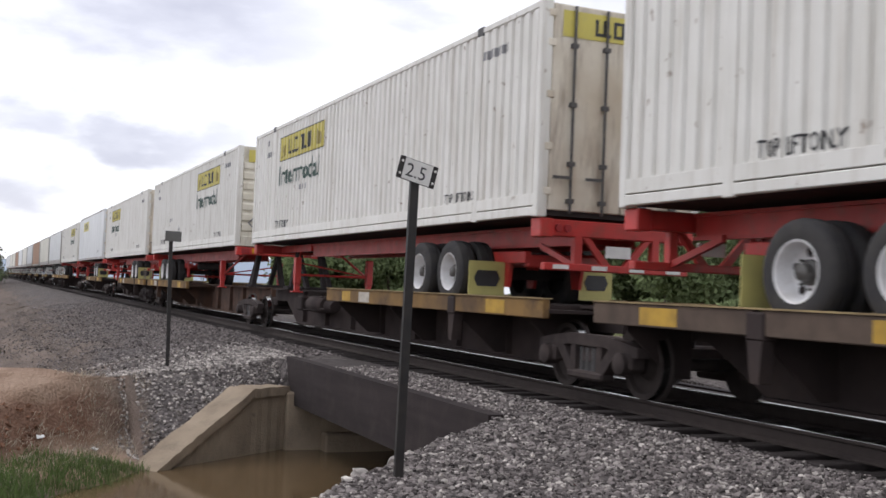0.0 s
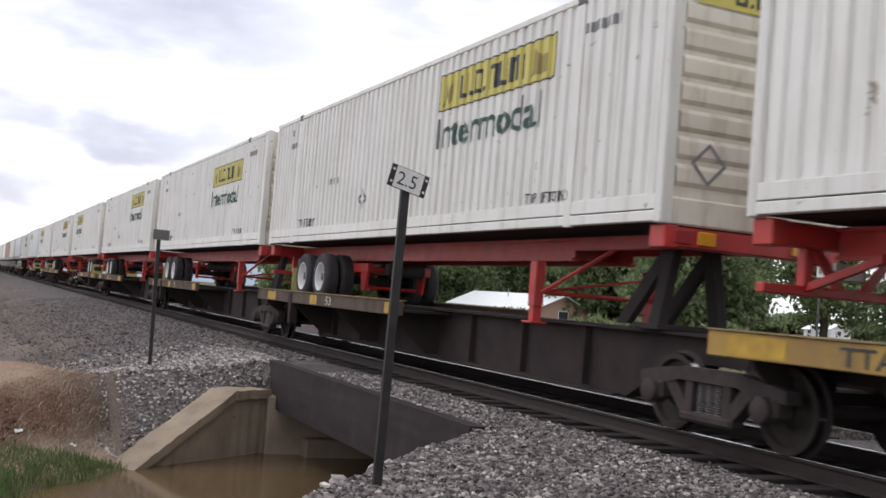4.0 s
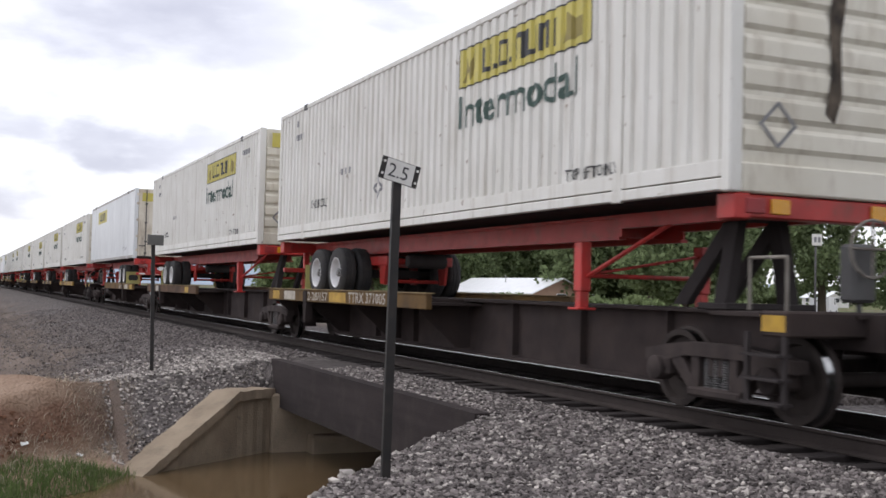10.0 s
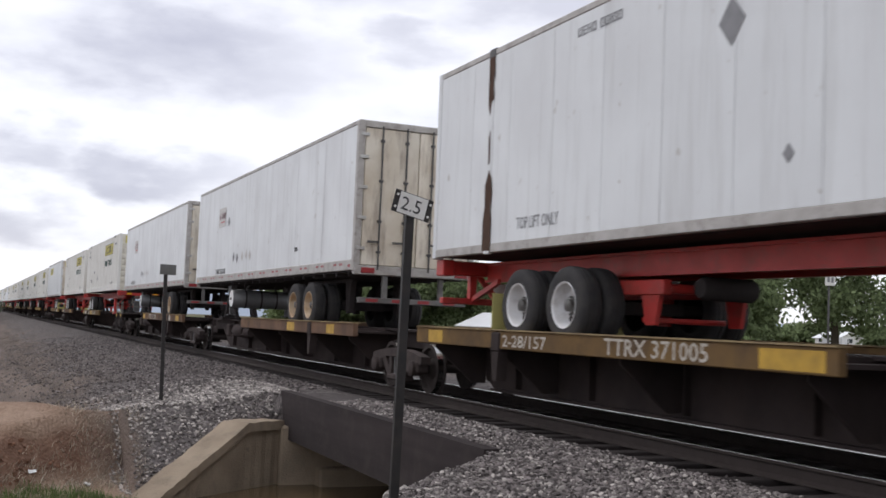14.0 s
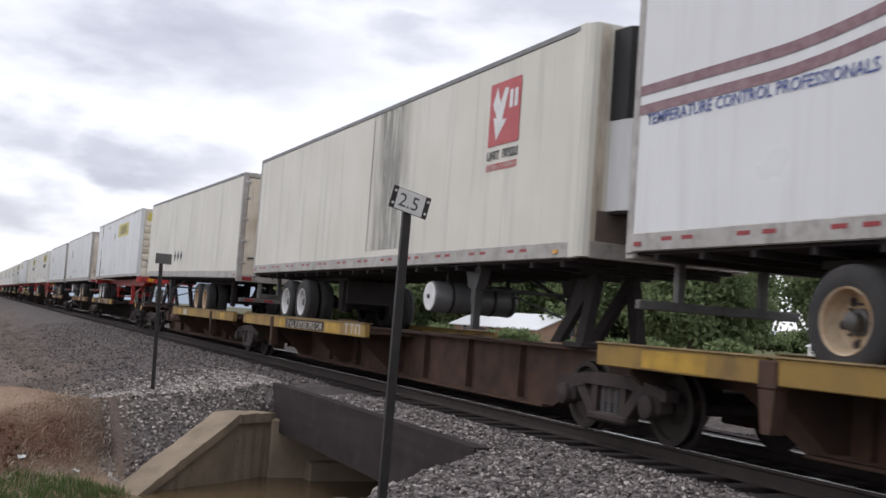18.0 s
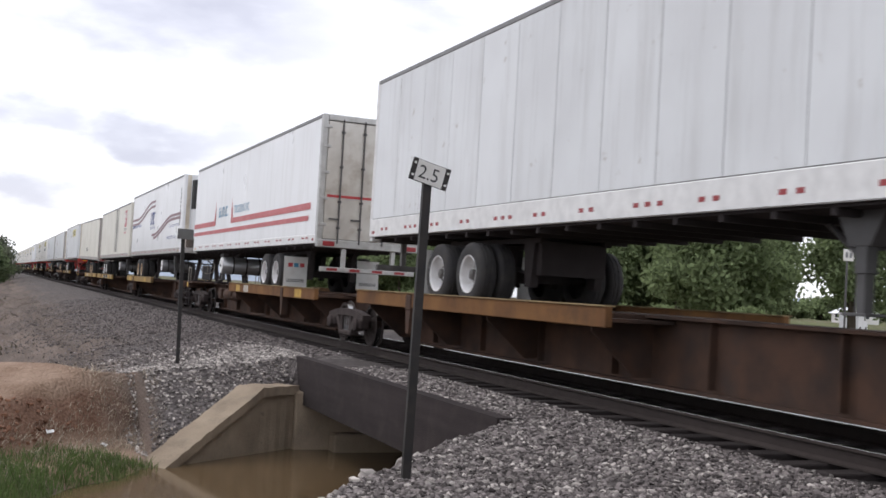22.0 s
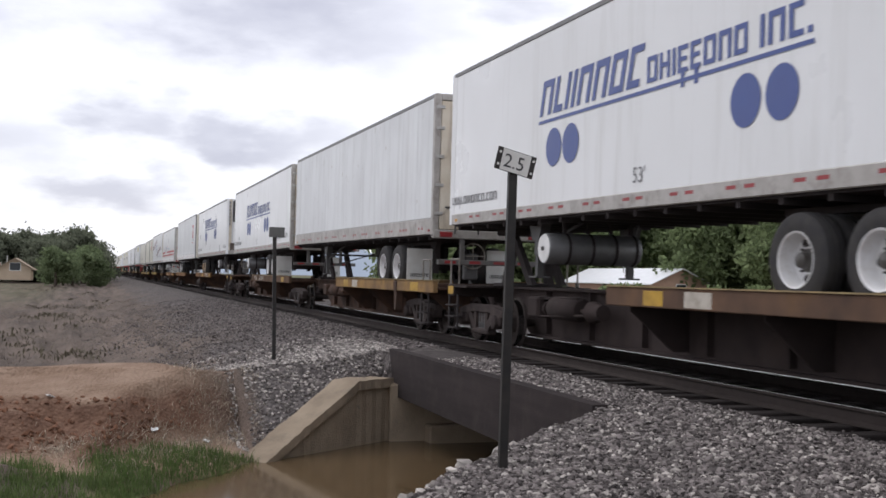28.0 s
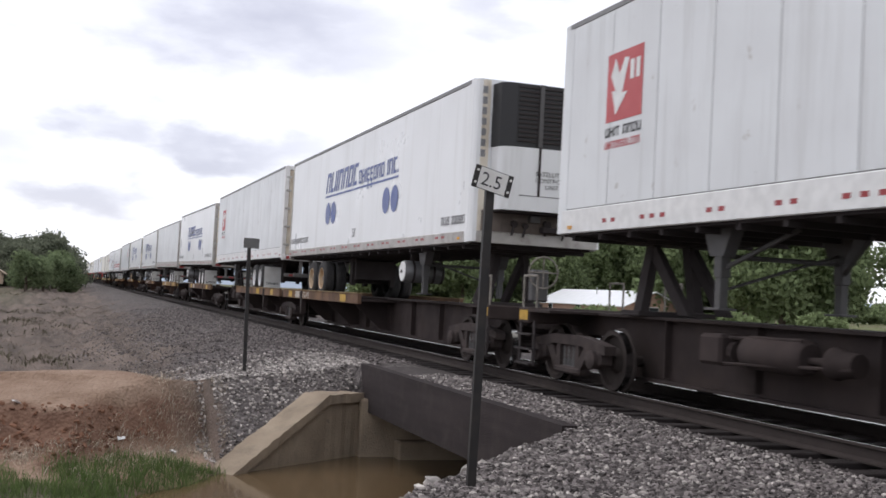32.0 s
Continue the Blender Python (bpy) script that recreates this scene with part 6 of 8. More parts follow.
    if tank:
        yc, r, ln = tank
        s_ = -1 if not flip else 1

        def tank_solid():
            a, b = s_ * 1.2, s_ * (1.2 - ln)
            return Solid().lathe([(a, 0.0), (a - s_ * 0.005, r * 0.9), (a - s_ * 0.04, r), (b + s_ * 0.04, r), (b + s_ * 0.005, r * 0.9), (b, 0.0)], 24, "x", (0, yc, 1.45))
        tk = part("fuel_tank", cached(("fuel_tank", tank, s_), tank_solid, tank_alu if r == 0.27 else tank_dull, True), tr)
        part("tank_end", cached(("tank_end", tank, s_), lambda: Solid().lathe([(s_ * 1.208, 0.0), (s_ * 1.208, r * 0.88), (s_ * 1.196, r * 0.93)], 24, "x", (0, yc, 1.45)), white_paint, True), tk, label="white tank end")
        part("filler_cap", cached(("filler_cap", tank, s_), lambda: Solid().tube((s_ * 1.2, yc, 1.45), (s_ * 1.235, yc, 1.45), 0.035, 8), under_grey), tk)
        for q in (0.2, 0.45, 0.7, 0.92):
            part("tank_strap", cached(("tank_strap", tank, q, s_), lambda: Solid().lathe([(s_ * (1.2 - ln * q), r + 0.008), (s_ * (1.2 - ln * q) - s_ * 0.05, r + 0.008)], 24, "x", (0, yc, 1.45)).box(min(s_ * (1.2 - ln * q), s_ * (1.15 - ln * q)), max(s_ * (1.2 - ln * q), s_ * (1.15 - ln * q)), yc - 0.03, yc + 0.03, 1.45 + r, Z0), under_black), tk)
    if reefer:
        shift = pose(0, 0.10, 0)
        fr = part("cooling_unit", cached("cooling_unit", lambda: Solid().prism([(-0.98, 8.07), (-0.96, 8.33), (-0.90, 8.43), (-0.78, 8.49), (-0.6, 8.52), (0.6, 8.52), (0.78, 8.49), (0.90, 8.43), (0.96, 8.33), (0.98, 8.07)], "z", 2.54, 3.66), white_gloss), tr, shift, label="white cooling unit with a black grille")
        part("grille", cached("grille", lambda: Solid().prism([(-1.0, 8.07), (-0.96, 8.38), (-0.7, 8.48), (0.7, 8.48), (0.96, 8.38), (1.0, 8.07)], "z", 3.67, 4.80), grille_black), fr)
        for k in range(13):
            part("louvre", cached("louvre", lambda: Solid().box(-0.66, 0.66, 8.475, 8.505, 0, 0.03), under_black), fr, pose(0, 0, 3.76 + k * 0.08))
        part("grille_bar", cached("grille_bar", lambda: Solid().box(0.19, 0.27, 8.49, 8.53, 3.67, 4.80, 0.008), under_grey), fr)
        part("cover_seam", cached("cover_seam", lambda: Solid().box(0.205, 0.25, 8.521, 8.53, 2.80, 3.66), under_black), fr)
        part("cover_seam", cached("cover_seam_low", lambda: Solid().box(-0.72, 0.60, 8.50, 8.5235, 2.80, 2.812), under_black), fr)
        part("cover_latch", cached("cover_latch", lambda: Solid().box(-0.62, -0.46, 8.51, 8.535, 2.68, 2.72, 0.006), ink_grey), fr)
        part("lettering", cached("unit_lines", lambda: text_mesh("SATELLITE\nCONTROLLED\n      UNIT", 0.115), ink_black), fr, on_end(1, -0.30, 3.17, 8.524))
        part("unit_sill", cached("unit_sill", lambda: Solid().box(-0.94, 0.94, 8.075, 8.44, 2.50, 2.538, 0.01), under_black), fr)
        # the grimy wall under the unit, with its hoses, sockets and brackets
        part("nose_panel", cached("nose_panel", lambda: Solid().box(-1.12, 1.12, 8.172, 8.182, Z0 + 0.21, 2.54, 0.003), nose_grime), tr, label="grimy brown lower nose panel")
        part("nose_rail", cached("nose_rail", lambda: Solid().box(-1.2, 1.2, 8.172, 8.20, Z0, Z0 + 0.205, 0.01), rail), tr)
        for sx in (-1, 1):
            part("corner_post", cached(("corner_post", sx, tall), lambda: Solid().box(sx * 1.12 - 0.075, sx * 1.12 + 0.075, 8.172, 8.18, Z0 + 0.21, Z1 - 0.05, 0.003), door_dirty), tr, label="stained cream corner post")
        for q, zz, r in ((0.5, 2.33, 0.06), (0.28, 2.31, 0.05), (-0.15, 2.36, 0.07), (-0.5, 2.3, 0.055)):
            part("hose_coupling", cached(("hose_coupling", q), lambda: Solid().tube((q, 8.18, zz), (q, 8.29, zz - 0.02), r, 10).tube((q, 8.26, zz), (q + 0.06, 8.28, zz - 0.22), 0.022, 6), under_black), tr)
        part("battery_box", cached("battery_box", lambda: Solid().box(-0.42, -0.02, 8.18, 8.36, 2.19, 2.30, 0.012), under_black), tr)
        part("battery_box", cached("battery_box_high", lambda: Solid().box(0.02, 0.22, 8.18, 8.33, 2.36, 2.49, 0.012), under_grey), tr)
    else:
        part("nose_box", cached("nose_box", lambda: Solid().box(-1.1, -0.82, 8.086, 8.14, 2.15, 2.5, 0.015), soot_grey), tr) if panels else None
    return tr


def smear_material():
    """Road grime wiped over the paint, thinning out to its edges."""
    if "grey_road_smear" in MATS:
        return MATS["grey_road_smear"]
    m = material("grey_road_smear", (0.27, 0.27, 0.25), 0.6, second=(0.36, 0.35, 0.32), scale=3.0)
    nt = m.node_tree
    N, L = nt.nodes.new, nt.links.new
    co, sep, n = N("ShaderNodeTexCoord"), N("ShaderNodeSeparateXYZ"), N("ShaderNodeTexNoise")
    mp = N("ShaderNodeMapping")
    mp.inputs["Scale"].default_value = (2.2, 0.35, 1)
    L(co.outputs["Object"], mp.inputs["Vector"])
    L(mp.outputs[0], n.inputs["Vector"])
    n.inputs["Scale"].default_value, n.inputs["Detail"].default_value = 1.6, 6
    L(co.outputs["Object"], sep.inputs[0])
    rise, fall = N("ShaderNodeMapRange"), N("ShaderNodeMapRange")
    for node, a, b, sock in ((rise, 0.0, 0.85, 0), (fall, 2.35, 1.1, 0)):
        node.interpolation_type = "SMOOTHSTEP"
        node.inputs["From Min"].default_value, node.inputs["From Max"].default_value = a, b
        L(sep.outputs[sock], node.inputs["Value"])
    grain = N("ShaderNodeMapRange")
    grain.inputs["From Min"].default_value, grain.inputs["From Max"].default_value, grain.inputs["To Max"].default_value = 0.32, 0.62, 0.8
    L(n.outputs["Fac"], grain.inputs["Value"])
    a, b = N("ShaderNodeMath"), N("ShaderNodeMath")
    a.operation = b.operation = "MULTIPLY"
    L(rise.outputs[0], a.inputs[0])
    L(fall.outputs[0], a.inputs[1])
    L(a.outputs[0], b.inputs[0])
    L(grain.outputs[0], b.inputs[1])
    L(b.outputs[0], nt.nodes["Principled BSDF"].inputs["Alpha"])
    return m


def decal(tr, flip, u, z, key, build, mat, name="lettering", eps=0.004, x=1.2945):
    return part(name, cached(key, build, mat), tr, on_side(flip, u, z - min(0.0, tr.location.z), x, eps))


def arrow_logo(tr, flip, u, z):
    decal(tr, flip, u, z, "arrow_square", lambda: rect(0.95, 0.92), ink_red, "logo_panel")
    decal(tr, flip, u, z, "arrow_mark", lambda: Solid().add([(0.10, 0.62, 0), (0.22, 0.85, 0), (0.34, 0.62, 0), (0.46, 0.82, 0), (0.58, 0.80, 0), (0.42, 0.36, 0), (0.56, 0.36, 0), (0.26, 0.08, 0), (0.14, 0.42, 0), (0.24, 0.40, 0)], [tuple(range(10))]), white_paint, "logo_shape", 0.007)
    decal(tr, flip, u + 0.62, z + 0.50, "arrow_bars", lambda: bar_letters([0.10, 0.10], 0.26, 0.05), white_paint, "logo_shape", 0.007)
    decal(tr, flip, u, z - 0.20, "arrow_name_a", lambda: word_shape("UhIT nnOU", 0.95, 0.13), ink_black, "logo_shape")
    decal(tr, flip, u, z - 0.36, "arrow_name_b", lambda: word_shape("UhITOnIOU.cOn", 0.93, 0.10), ink_red, "logo_shape")


def alliance_marks(tr, flip, faded=False, web=13.0, du=0.0, dz=0.0, right=0.0, left=0.0, rise=0.0):
    ink = ink_faded if faded else ink_blue
    decal(tr, flip, 4.5 + du, 3.58 + dz, "big_name", lambda: word_shape("nLIInnOc", 3.3, 0.55, 0.16), ink, "logo_shape")
    decal(tr, flip, 8.02 + du, 3.58 + dz, "small_name", lambda: word_shape("OhIbbOnO", 2.25, 0.34), ink, "logo_shape")
    decal(tr, flip, 10.5 + du, 3.58 + dz, "small_tail", lambda: word_shape("Inc.", 0.9, 0.36), ink, "logo_shape")
    for off in (0.85, 1.16):
        decal(tr, flip, 8.02 + du + off, 3.40 + dz, "small_stem", lambda: rect(0.08, 0.2), ink, "logo_shape", 0.005)
    decal(tr, flip, 4.48 + du, 3.46 + dz, "underline", lambda: rect(6.95, 0.05), ink, "logo_shape")
    for u in (5.08 + left, 5.70 + left, 10.35 + right, 11.01 + right):
        decal(tr, flip, u + du, 3.05 + dz + rise, "logo_disc", lambda: disc(0.29, 0.30), ink, "logo_disc")
    decal(tr, flip, 7.7 + 0.6 * du, 2.30 + 0.6 * dz, "fifty_three", lambda: text_mesh("53'", 0.30), ink_grey)
    decal(tr, flip, 0.25, 2.34, "web_bars", lambda: word_shape("UUU.OIIIOncO.cOn", 2.45, 0.15), ink_grey, "web_name")
    if web:
        decal(tr, flip, web, 2.30, "number_bars_long", lambda: word_shape("nLUb OOOIOO", 1.28, 0.16), ink_grey, "number")


# ---- the consist: leading end at time zero, kind, and the side its doors face ----
CONSIST = [
    (303.5, "far_b", "r"), (285.0, "far_b", "r"), (266.5, "far_a", "r"), (248.0, "far_a", "r"), (229.5, "far_c", "r"), (211.0, "far_b", "r"), (192.5, "far_a", "r"), (174.0, "far_b", "r"), (155.7, "far_c", "r"), (137.4, "far_a", "r"), (119.1, "far_b", "r"),
    (101.1, "ribbed", "f"), (83.1, "plate", "r"), (65.1, "ribbed", "r"),
    (47.0, "ribbed", "f"), (28.74, "ribbed", "r"), (10.61, "ribbed", "f"), (-6.97, "ribbed", "f"), (-24.04, "ribbed", "f"), (-41.57, "ribbed", "f"),
    (-60.24, "plate", "r"), (-81.14, "ribbed", "f"), (-99.14, "ribbed", "f"),
    (-118.2, "grey_van", "r"), (-136.39, "grey_van", "r"), (-156.49, "plate", "f"),
    (-175.52, "cream_van", "r"), (-193.58, "arrow_reefer", "f"), (-210.8, "swoosh_reefer", "f"),
    (-229.78, "stripe_van", "r"), (-249.68, "arrow_van", "f"), (-268.1, "disc_reefer", "f"),
    (-287.6, "disc_van", "r"), (-304.7, "panel_van", "r"),
    (-321.89, "disc_van", "r"), (-339.48, "arrow_van", "r"), (-356.99, "disc_reefer", "f"),
    (-376.71, "arrow_van", "r"), (-395.0, "panel_van", "r"),
]
CUTS = {65.1, -41.57, -99.14, -156.49, -210.8, -268.1, -304.7, -356.99, 119.1, 211.0}


def load(kind, y, flip, n):
    if kind in ("ribbed", "plate"):
        chassis(y, flip)
        co = container(y, flip, kind, age=n)
        if abs(y + 99.14 + HALF) < 0.1:
            part("soot_streak", cached("soot_streak", lambda: Solid().add([(0, 0.1, 0), (0.12, 0, 0), (0.22, 0.3, 0), (0.2, 0.9, 0), (0.3, 1.5, 0), (0.12, 1.62, 0), (0.04, 1.1, 0), (0.07, 0.5, 0)], [tuple(range(8))]), soot), co, on_end(1, -0.1, 2.75, 8.058), "black soot streak")
        return
    if kind == "far_a":
        trailer(y, flip, cream_panel, "pale trailer far along the train", panels=1.22, rail=grey_rail, far=True)
    elif kind == "far_b":
        trailer(y, flip, white_plate, "greyish white trailer far along the train", panels=1.22, far=True)
    elif kind == "far_c":
        trailer(y, flip, brick_tan, "brown trailer far along the train", far=True)
    elif kind == "grey_van":
        tr = trailer(y, flip, white_plate, "white dry-van trailer with faded placards and a grey bottom rail", rim=rim_rust, tank=(2.94, 0.26, 1.8), flaps=False, top=grey_rail, axles=(-5.05, -3.8))
        back = y < -140
        ub = 3.32 if back else 3.04
        decal(tr, flip, ub, 3.60, "faded_badge", lambda: rect(0.95, 0.57), pale_sticker, "logo_panel")
        decal(tr, flip, ub + 0.28, 3.84, "badge_shape", lambda: word_shape("TOnInIOb", 0.62, 0.17, 0.04), ink_maroon, "logo_shape", 0.007)
        decal(tr, flip, ub + 0.15, 3.90, "badge_star", lambda: Solid().add([((0.15 if k % 2 == 0 else 0.06) * math.sin(k * math.pi / 5), (0.15 if k % 2 == 0 else 0.06) * math.cos(k * math.pi / 5), 0) for k in range(10)], [tuple(range(10))]), ink_maroon, "logo_shape", 0.007)
        decal(tr, flip, ub + 0.3, 3.72, "badge_line", lambda: rect(0.55, 0.035), ink_red, "logo_shape", 0.007)
        for u, z in ((5.56, 2.62), (6.0, 2.58), (6.63, 2.60), (7.1, 2.62), (7.5, 2.60)) + (((4.72, 3.70),) if back else ()):
            decal(tr, flip, u, z, "small_placard", lambda: Solid().add([(0, -0.15, 0), (0.14, 0, 0), (0, 0.15, 0), (-0.14, 0, 0)], [(0, 1, 2, 3)]), ink_grey if u < 6.1 else pale_sticker, "placard")
        decal(tr, flip, 3.17 if back else 2.40, 2.185, ("unit_number", back), lambda: word_mesh("TEMZ 553005" if back else "TEMZ 553038", 1.36, 0.145, 0.012), ink_black)
        for u in (5.2, 7.45, 9.6, 11.9, 14.0):
            decal(tr, flip, u, 2.2, "faint_seam", lambda: rect(0.022, 2.6), faint_line, "seam", 0.002)
        decal(tr, flip, 11.9, 2.5, "dark_label", lambda: rect(0.24, 0.09), ink_black, "sticker")
    elif kind == "cream_van":
        tr = trailer(y, flip, cream_panel, "cream dry-van trailer with three dark placards", tall=BOX1 - 0.03, rim=rim_rust, marks=False, flaps=False, axles=(-3.95, -2.65))
        for u in (6.3, 6.9, 7.5):
            decal(tr, flip, u, 2.6, "placard", lambda: Solid().add([(0, -0.2, 0), (0.2, 0, 0), (0, 0.2, 0), (-0.2, 0, 0)], [(0, 1, 2, 3)]), ink_black, "placard")
    elif kind == "arrow_reefer":
        tr = trailer(y, flip, cream_panel, "cream refrigerated trailer with a red square logo and a grey smear", reefer=True, tall=BOX1 - 0.02, tank=(3.39, 0.25, 1.5), flaps=False, axles=(-4.88, -3.62))
        arrow_logo(tr, flip, 13.45, 3.54)
        decal(tr, flip, 8.4, 2.18, "grey_smear", lambda: rect(2.4, 2.55), smear_material(), "smear", 0.002)
        decal(tr, flip, 9.74, 2.18, "side_seam", lambda: rect(0.03, 2.5), ink_grey, "seam", 0.003)
        decal(tr, flip, 8.5, 2.18, "side_seam", lambda: rect(0.03, 2.5), ink_grey, "seam", 0.003)
    elif kind == "swoosh_reefer":
        tr = trailer(y, flip, white_gloss, "white refrigerated trailer with red wave stripes and blue initials", reefer=True, tall=BOX1 + 0.12, tank=(2.7, 0.26, 1.2), flaps=False, rim=rim_rust, axles=(-4.75, -3.47))
        ease = lambda t: t * t * (3 - 2 * t)
        for off in (0.0, -0.22):
            decal(tr, flip, 0, 0, ("wave_a", off), lambda: ribbon([(u, 3.72 + off + 0.62 * ease(max(0, min(1, (u - 2.2) / 5.2)))) for u in np.linspace(0.05, 8.3, 30)], 0.11), ink_maroon, "stripe")
            decal(tr, flip, 0, 0, ("wave_b", off), lambda: ribbon([(u, 2.80 + off * 0.7 + 0.66 * ease(max(0, min(1, (u - 8.3) / 5.2)))) for u in np.linspace(7.6 + abs(off) * 3, 15.7, 30)], 0.11), ink_maroon, "stripe")
        decal(tr, flip, 6.95, 3.28, "blue_initials", lambda: word_shape("Unc", 1.3, 0.58, 0.16), ink_blue, "logo_shape")
        decal(tr, flip, 6.95, 3.08, "small_line", lambda: word_shape("TOUcbInO InO.", 1.5, 0.1, 0.02), ink_blue, "logo_shape")
        decal(tr, flip, 0.27, 3.31, "professionals", lambda: word_mesh("TEMPERATURE CONTROL PROFESSIONALS", 3.35, 0.125, 0.012), ink_blue)
        decal(tr, flip, 12.85, 3.0, "cities", lambda: text_mesh("Chicago \u2022 Los Angeles \u2022 San Francisco", 0.16), ink_blue)
        decal(tr, flip, 12.36, 2.5, "web_bars_b", lambda: bar_letters([0.12, 0.12, 0.12, 0.03] + [0.1] * 11 + [0.03, 0.1, 0.1, 0.12], 0.13, 0.03, 0.03, ring=0.018), ink_blue, "web_bars")
        for k in range(9):
            decal(tr, flip, 15.45, 4.35 - k * 0.17, "upright_number", lambda: rect(0.13, 0.13), ink_black, "number_bars")
    elif kind == "stripe_van":
        tr = trailer(y, flip, white_gloss, "white trailer with two straight red stripes and pale blue lettering", doors=door_steel, tank=(3.13, 0.27, 1.7), rail=white_paint, axles=(-4.37, -3.13))
        decal(tr, flip, 0.05, 2.45, "low_stripe", lambda: rect(15.35, 0.12), ink_red, "stripe")
        decal(tr, flip, 0.05, 2.71, "high_stripe_a", lambda: Solid().add([(0, 0, 0), (3.98, 0, 0), (3.98, 0.78, 0), (3.75, 0.16, 0), (0, 0.16, 0)], [(0, 1, 2, 3, 4)]), ink_red, "stripe")
        decal(tr, flip, 6.48, 2.71, "high_stripe_b", lambda: Solid().add([(0, 0, 0), (9.05, 0, 0), (9.05, 0.16, 0), (0.28, 0.16, 0), (0.03, 0.78, 0)], [(0, 1, 2, 3, 4)]), ink_red, "stripe")
        decal(tr, flip, 4.5, 2.96, "teal_initials", lambda: word_shape("U.n.c.", 1.5, 0.32, 0.04), ink_teal, "logo_shape")
        for k, mt in enumerate((ink_red, ink_teal, ink_red)):
            part("flap_badge", cached(("flap_badge", k), lambda: Solid().box(-1.16 + 0.15 * k, -1.04 + 0.15 * k, -5.232, -5.229, 1.42, 1.52), mt), tr)
        decal(tr, flip, 6.92, 3.0, "trucking", lambda: word_mesh("TRUCKING INC.", 2.1, 0.24), ink_teal)
        # the doors carry the stripe, a unit number and small plates
        part("stripe", cached("door_stripe", lambda: rect(2.2, 0.06), ink_red), tr, on_end(-1, -1.1, 3.02, 8.073))
        part("number", cached("door_number", lambda: word_mesh("5372", 0.55, 0.19, 0.01), ink_black), tr, on_end(-1, 0.46, 3.55, 8.073))
        part("number", cached("door_code", lambda: word_shape("Uncb", 0.55, 0.19), ink_black), tr, on_end(-1, 0.46, 3.80, 8.073))
        part("sticker", cached("door_sticker", lambda: rect(0.22, 0.34), pale_sticker), tr, on_end(-1, 0.50, 2.42, 8.073))
    elif kind == "arrow_van":
        tr = trailer(y, flip, white_plate, "white panelled dry-van trailer with a red square logo and red reflectors", panels=1.22, rail=white_paint, axles=(-4.6, -3.35) if flip else (-4.05, -2.8), tall=5.02)
        arrow_logo(tr, flip, 13.62 if flip else 1.45, 3.40)
        if not flip:
            part("door_logo", cached("door_logo", lambda: rect(1.0, 0.9), ink_red), tr, on_end(-1, -0.55, 3.75, 8.073))
            part("logo_shape", cached("door_arrow", lambda: Solid().add([(0.08, 0.60, 0), (0.2, 0.84, 0), (0.34, 0.60, 0), (0.48, 0.82, 0), (0.62, 0.80, 0), (0.44, 0.36, 0), (0.58, 0.36, 0), (0.26, 0.06, 0), (0.12, 0.42, 0), (0.24, 0.40, 0)], [tuple(range(10))]), white_paint), tr, on_end(-1, -0.55, 3.75, 8.077))
            part("logo_shape", cached("door_arrow_name", lambda: word_shape("UhIT nnOU", 1.05, 0.14), ink_black), tr, on_end(-1, -0.58, 3.54, 8.073))
            part("logo_shape", cached("door_arrow_site", lambda: word_shape("UhITOnIOU.cOn", 1.05, 0.12), ink_red), tr, on_end(-1, -0.58, 3.37, 8.073))
            part("number", cached("door_arrow_bars", lambda: bar_letters([0.07] * 3 + [-0.03] + [0.07] * 3 + [-0.03] + [0.07] * 4, 0.11, 0.02), ink_black), tr, on_end(-1, -0.58, 3.2, 8.073))
    elif kind == "panel_van":
        tr = trailer(y, flip, white_plate, "white panelled dry-van trailer with red logo doors", panels=1.22, rail=grey_rail, axles=(-5.25, -4.0))
        part("door_logo", cached("door_logo", lambda: rect(1.0, 0.9), ink_red), tr, on_end(-1, -0.55, 3.75, 8.073))
    elif kind == "disc_reefer":
        tr = trailer(y, flip, white_gloss, "white refrigerated trailer with blue lettering and four blue discs", reefer=True, rim=rim_rust, tank=(3.9, 0.235, 0.9), flaps=False, axles=(-4.48, -3.25) if y > -290 else (-4.75, -3.5))
        alliance_marks(tr, flip, False, 14.62, *((-0.06, 0.1, -0.12, 0.0, 0.05) if y > -290 else (0.2, 0.04, 0.18, -0.2, -0.04)))
        for k in range(7):
            part("number", cached("upright_small", lambda: bar_letters([0.09], 0.13, 0.02), ink_grey), tr, on_end(1, -1.2, 4.62 - k * 0.19, 8.184))
    elif kind == "disc_van":
        tr = trailer(y, flip, white_gloss, "white trailer with blue lettering and four blue discs", tank=(3.45, 0.25, 1.65), axles=(-4.12, -2.87) if y > -300 else (-4.35, -3.12), tall=4.97 if y > -300 else BOX1 + 0.04)
        alliance_marks(tr, flip, web=0, du=-0.1 if y > -300 else 0.05, dz=-0.04 if y > -300 else -0.03, right=-0.2 if y > -300 else -0.1)
        decal(tr, flip, 13.1, 2.34, "web_bars", lambda: word_shape("UUU.OIIIOncO.cOn", 2.45, 0.15), ink_grey, "web_name")


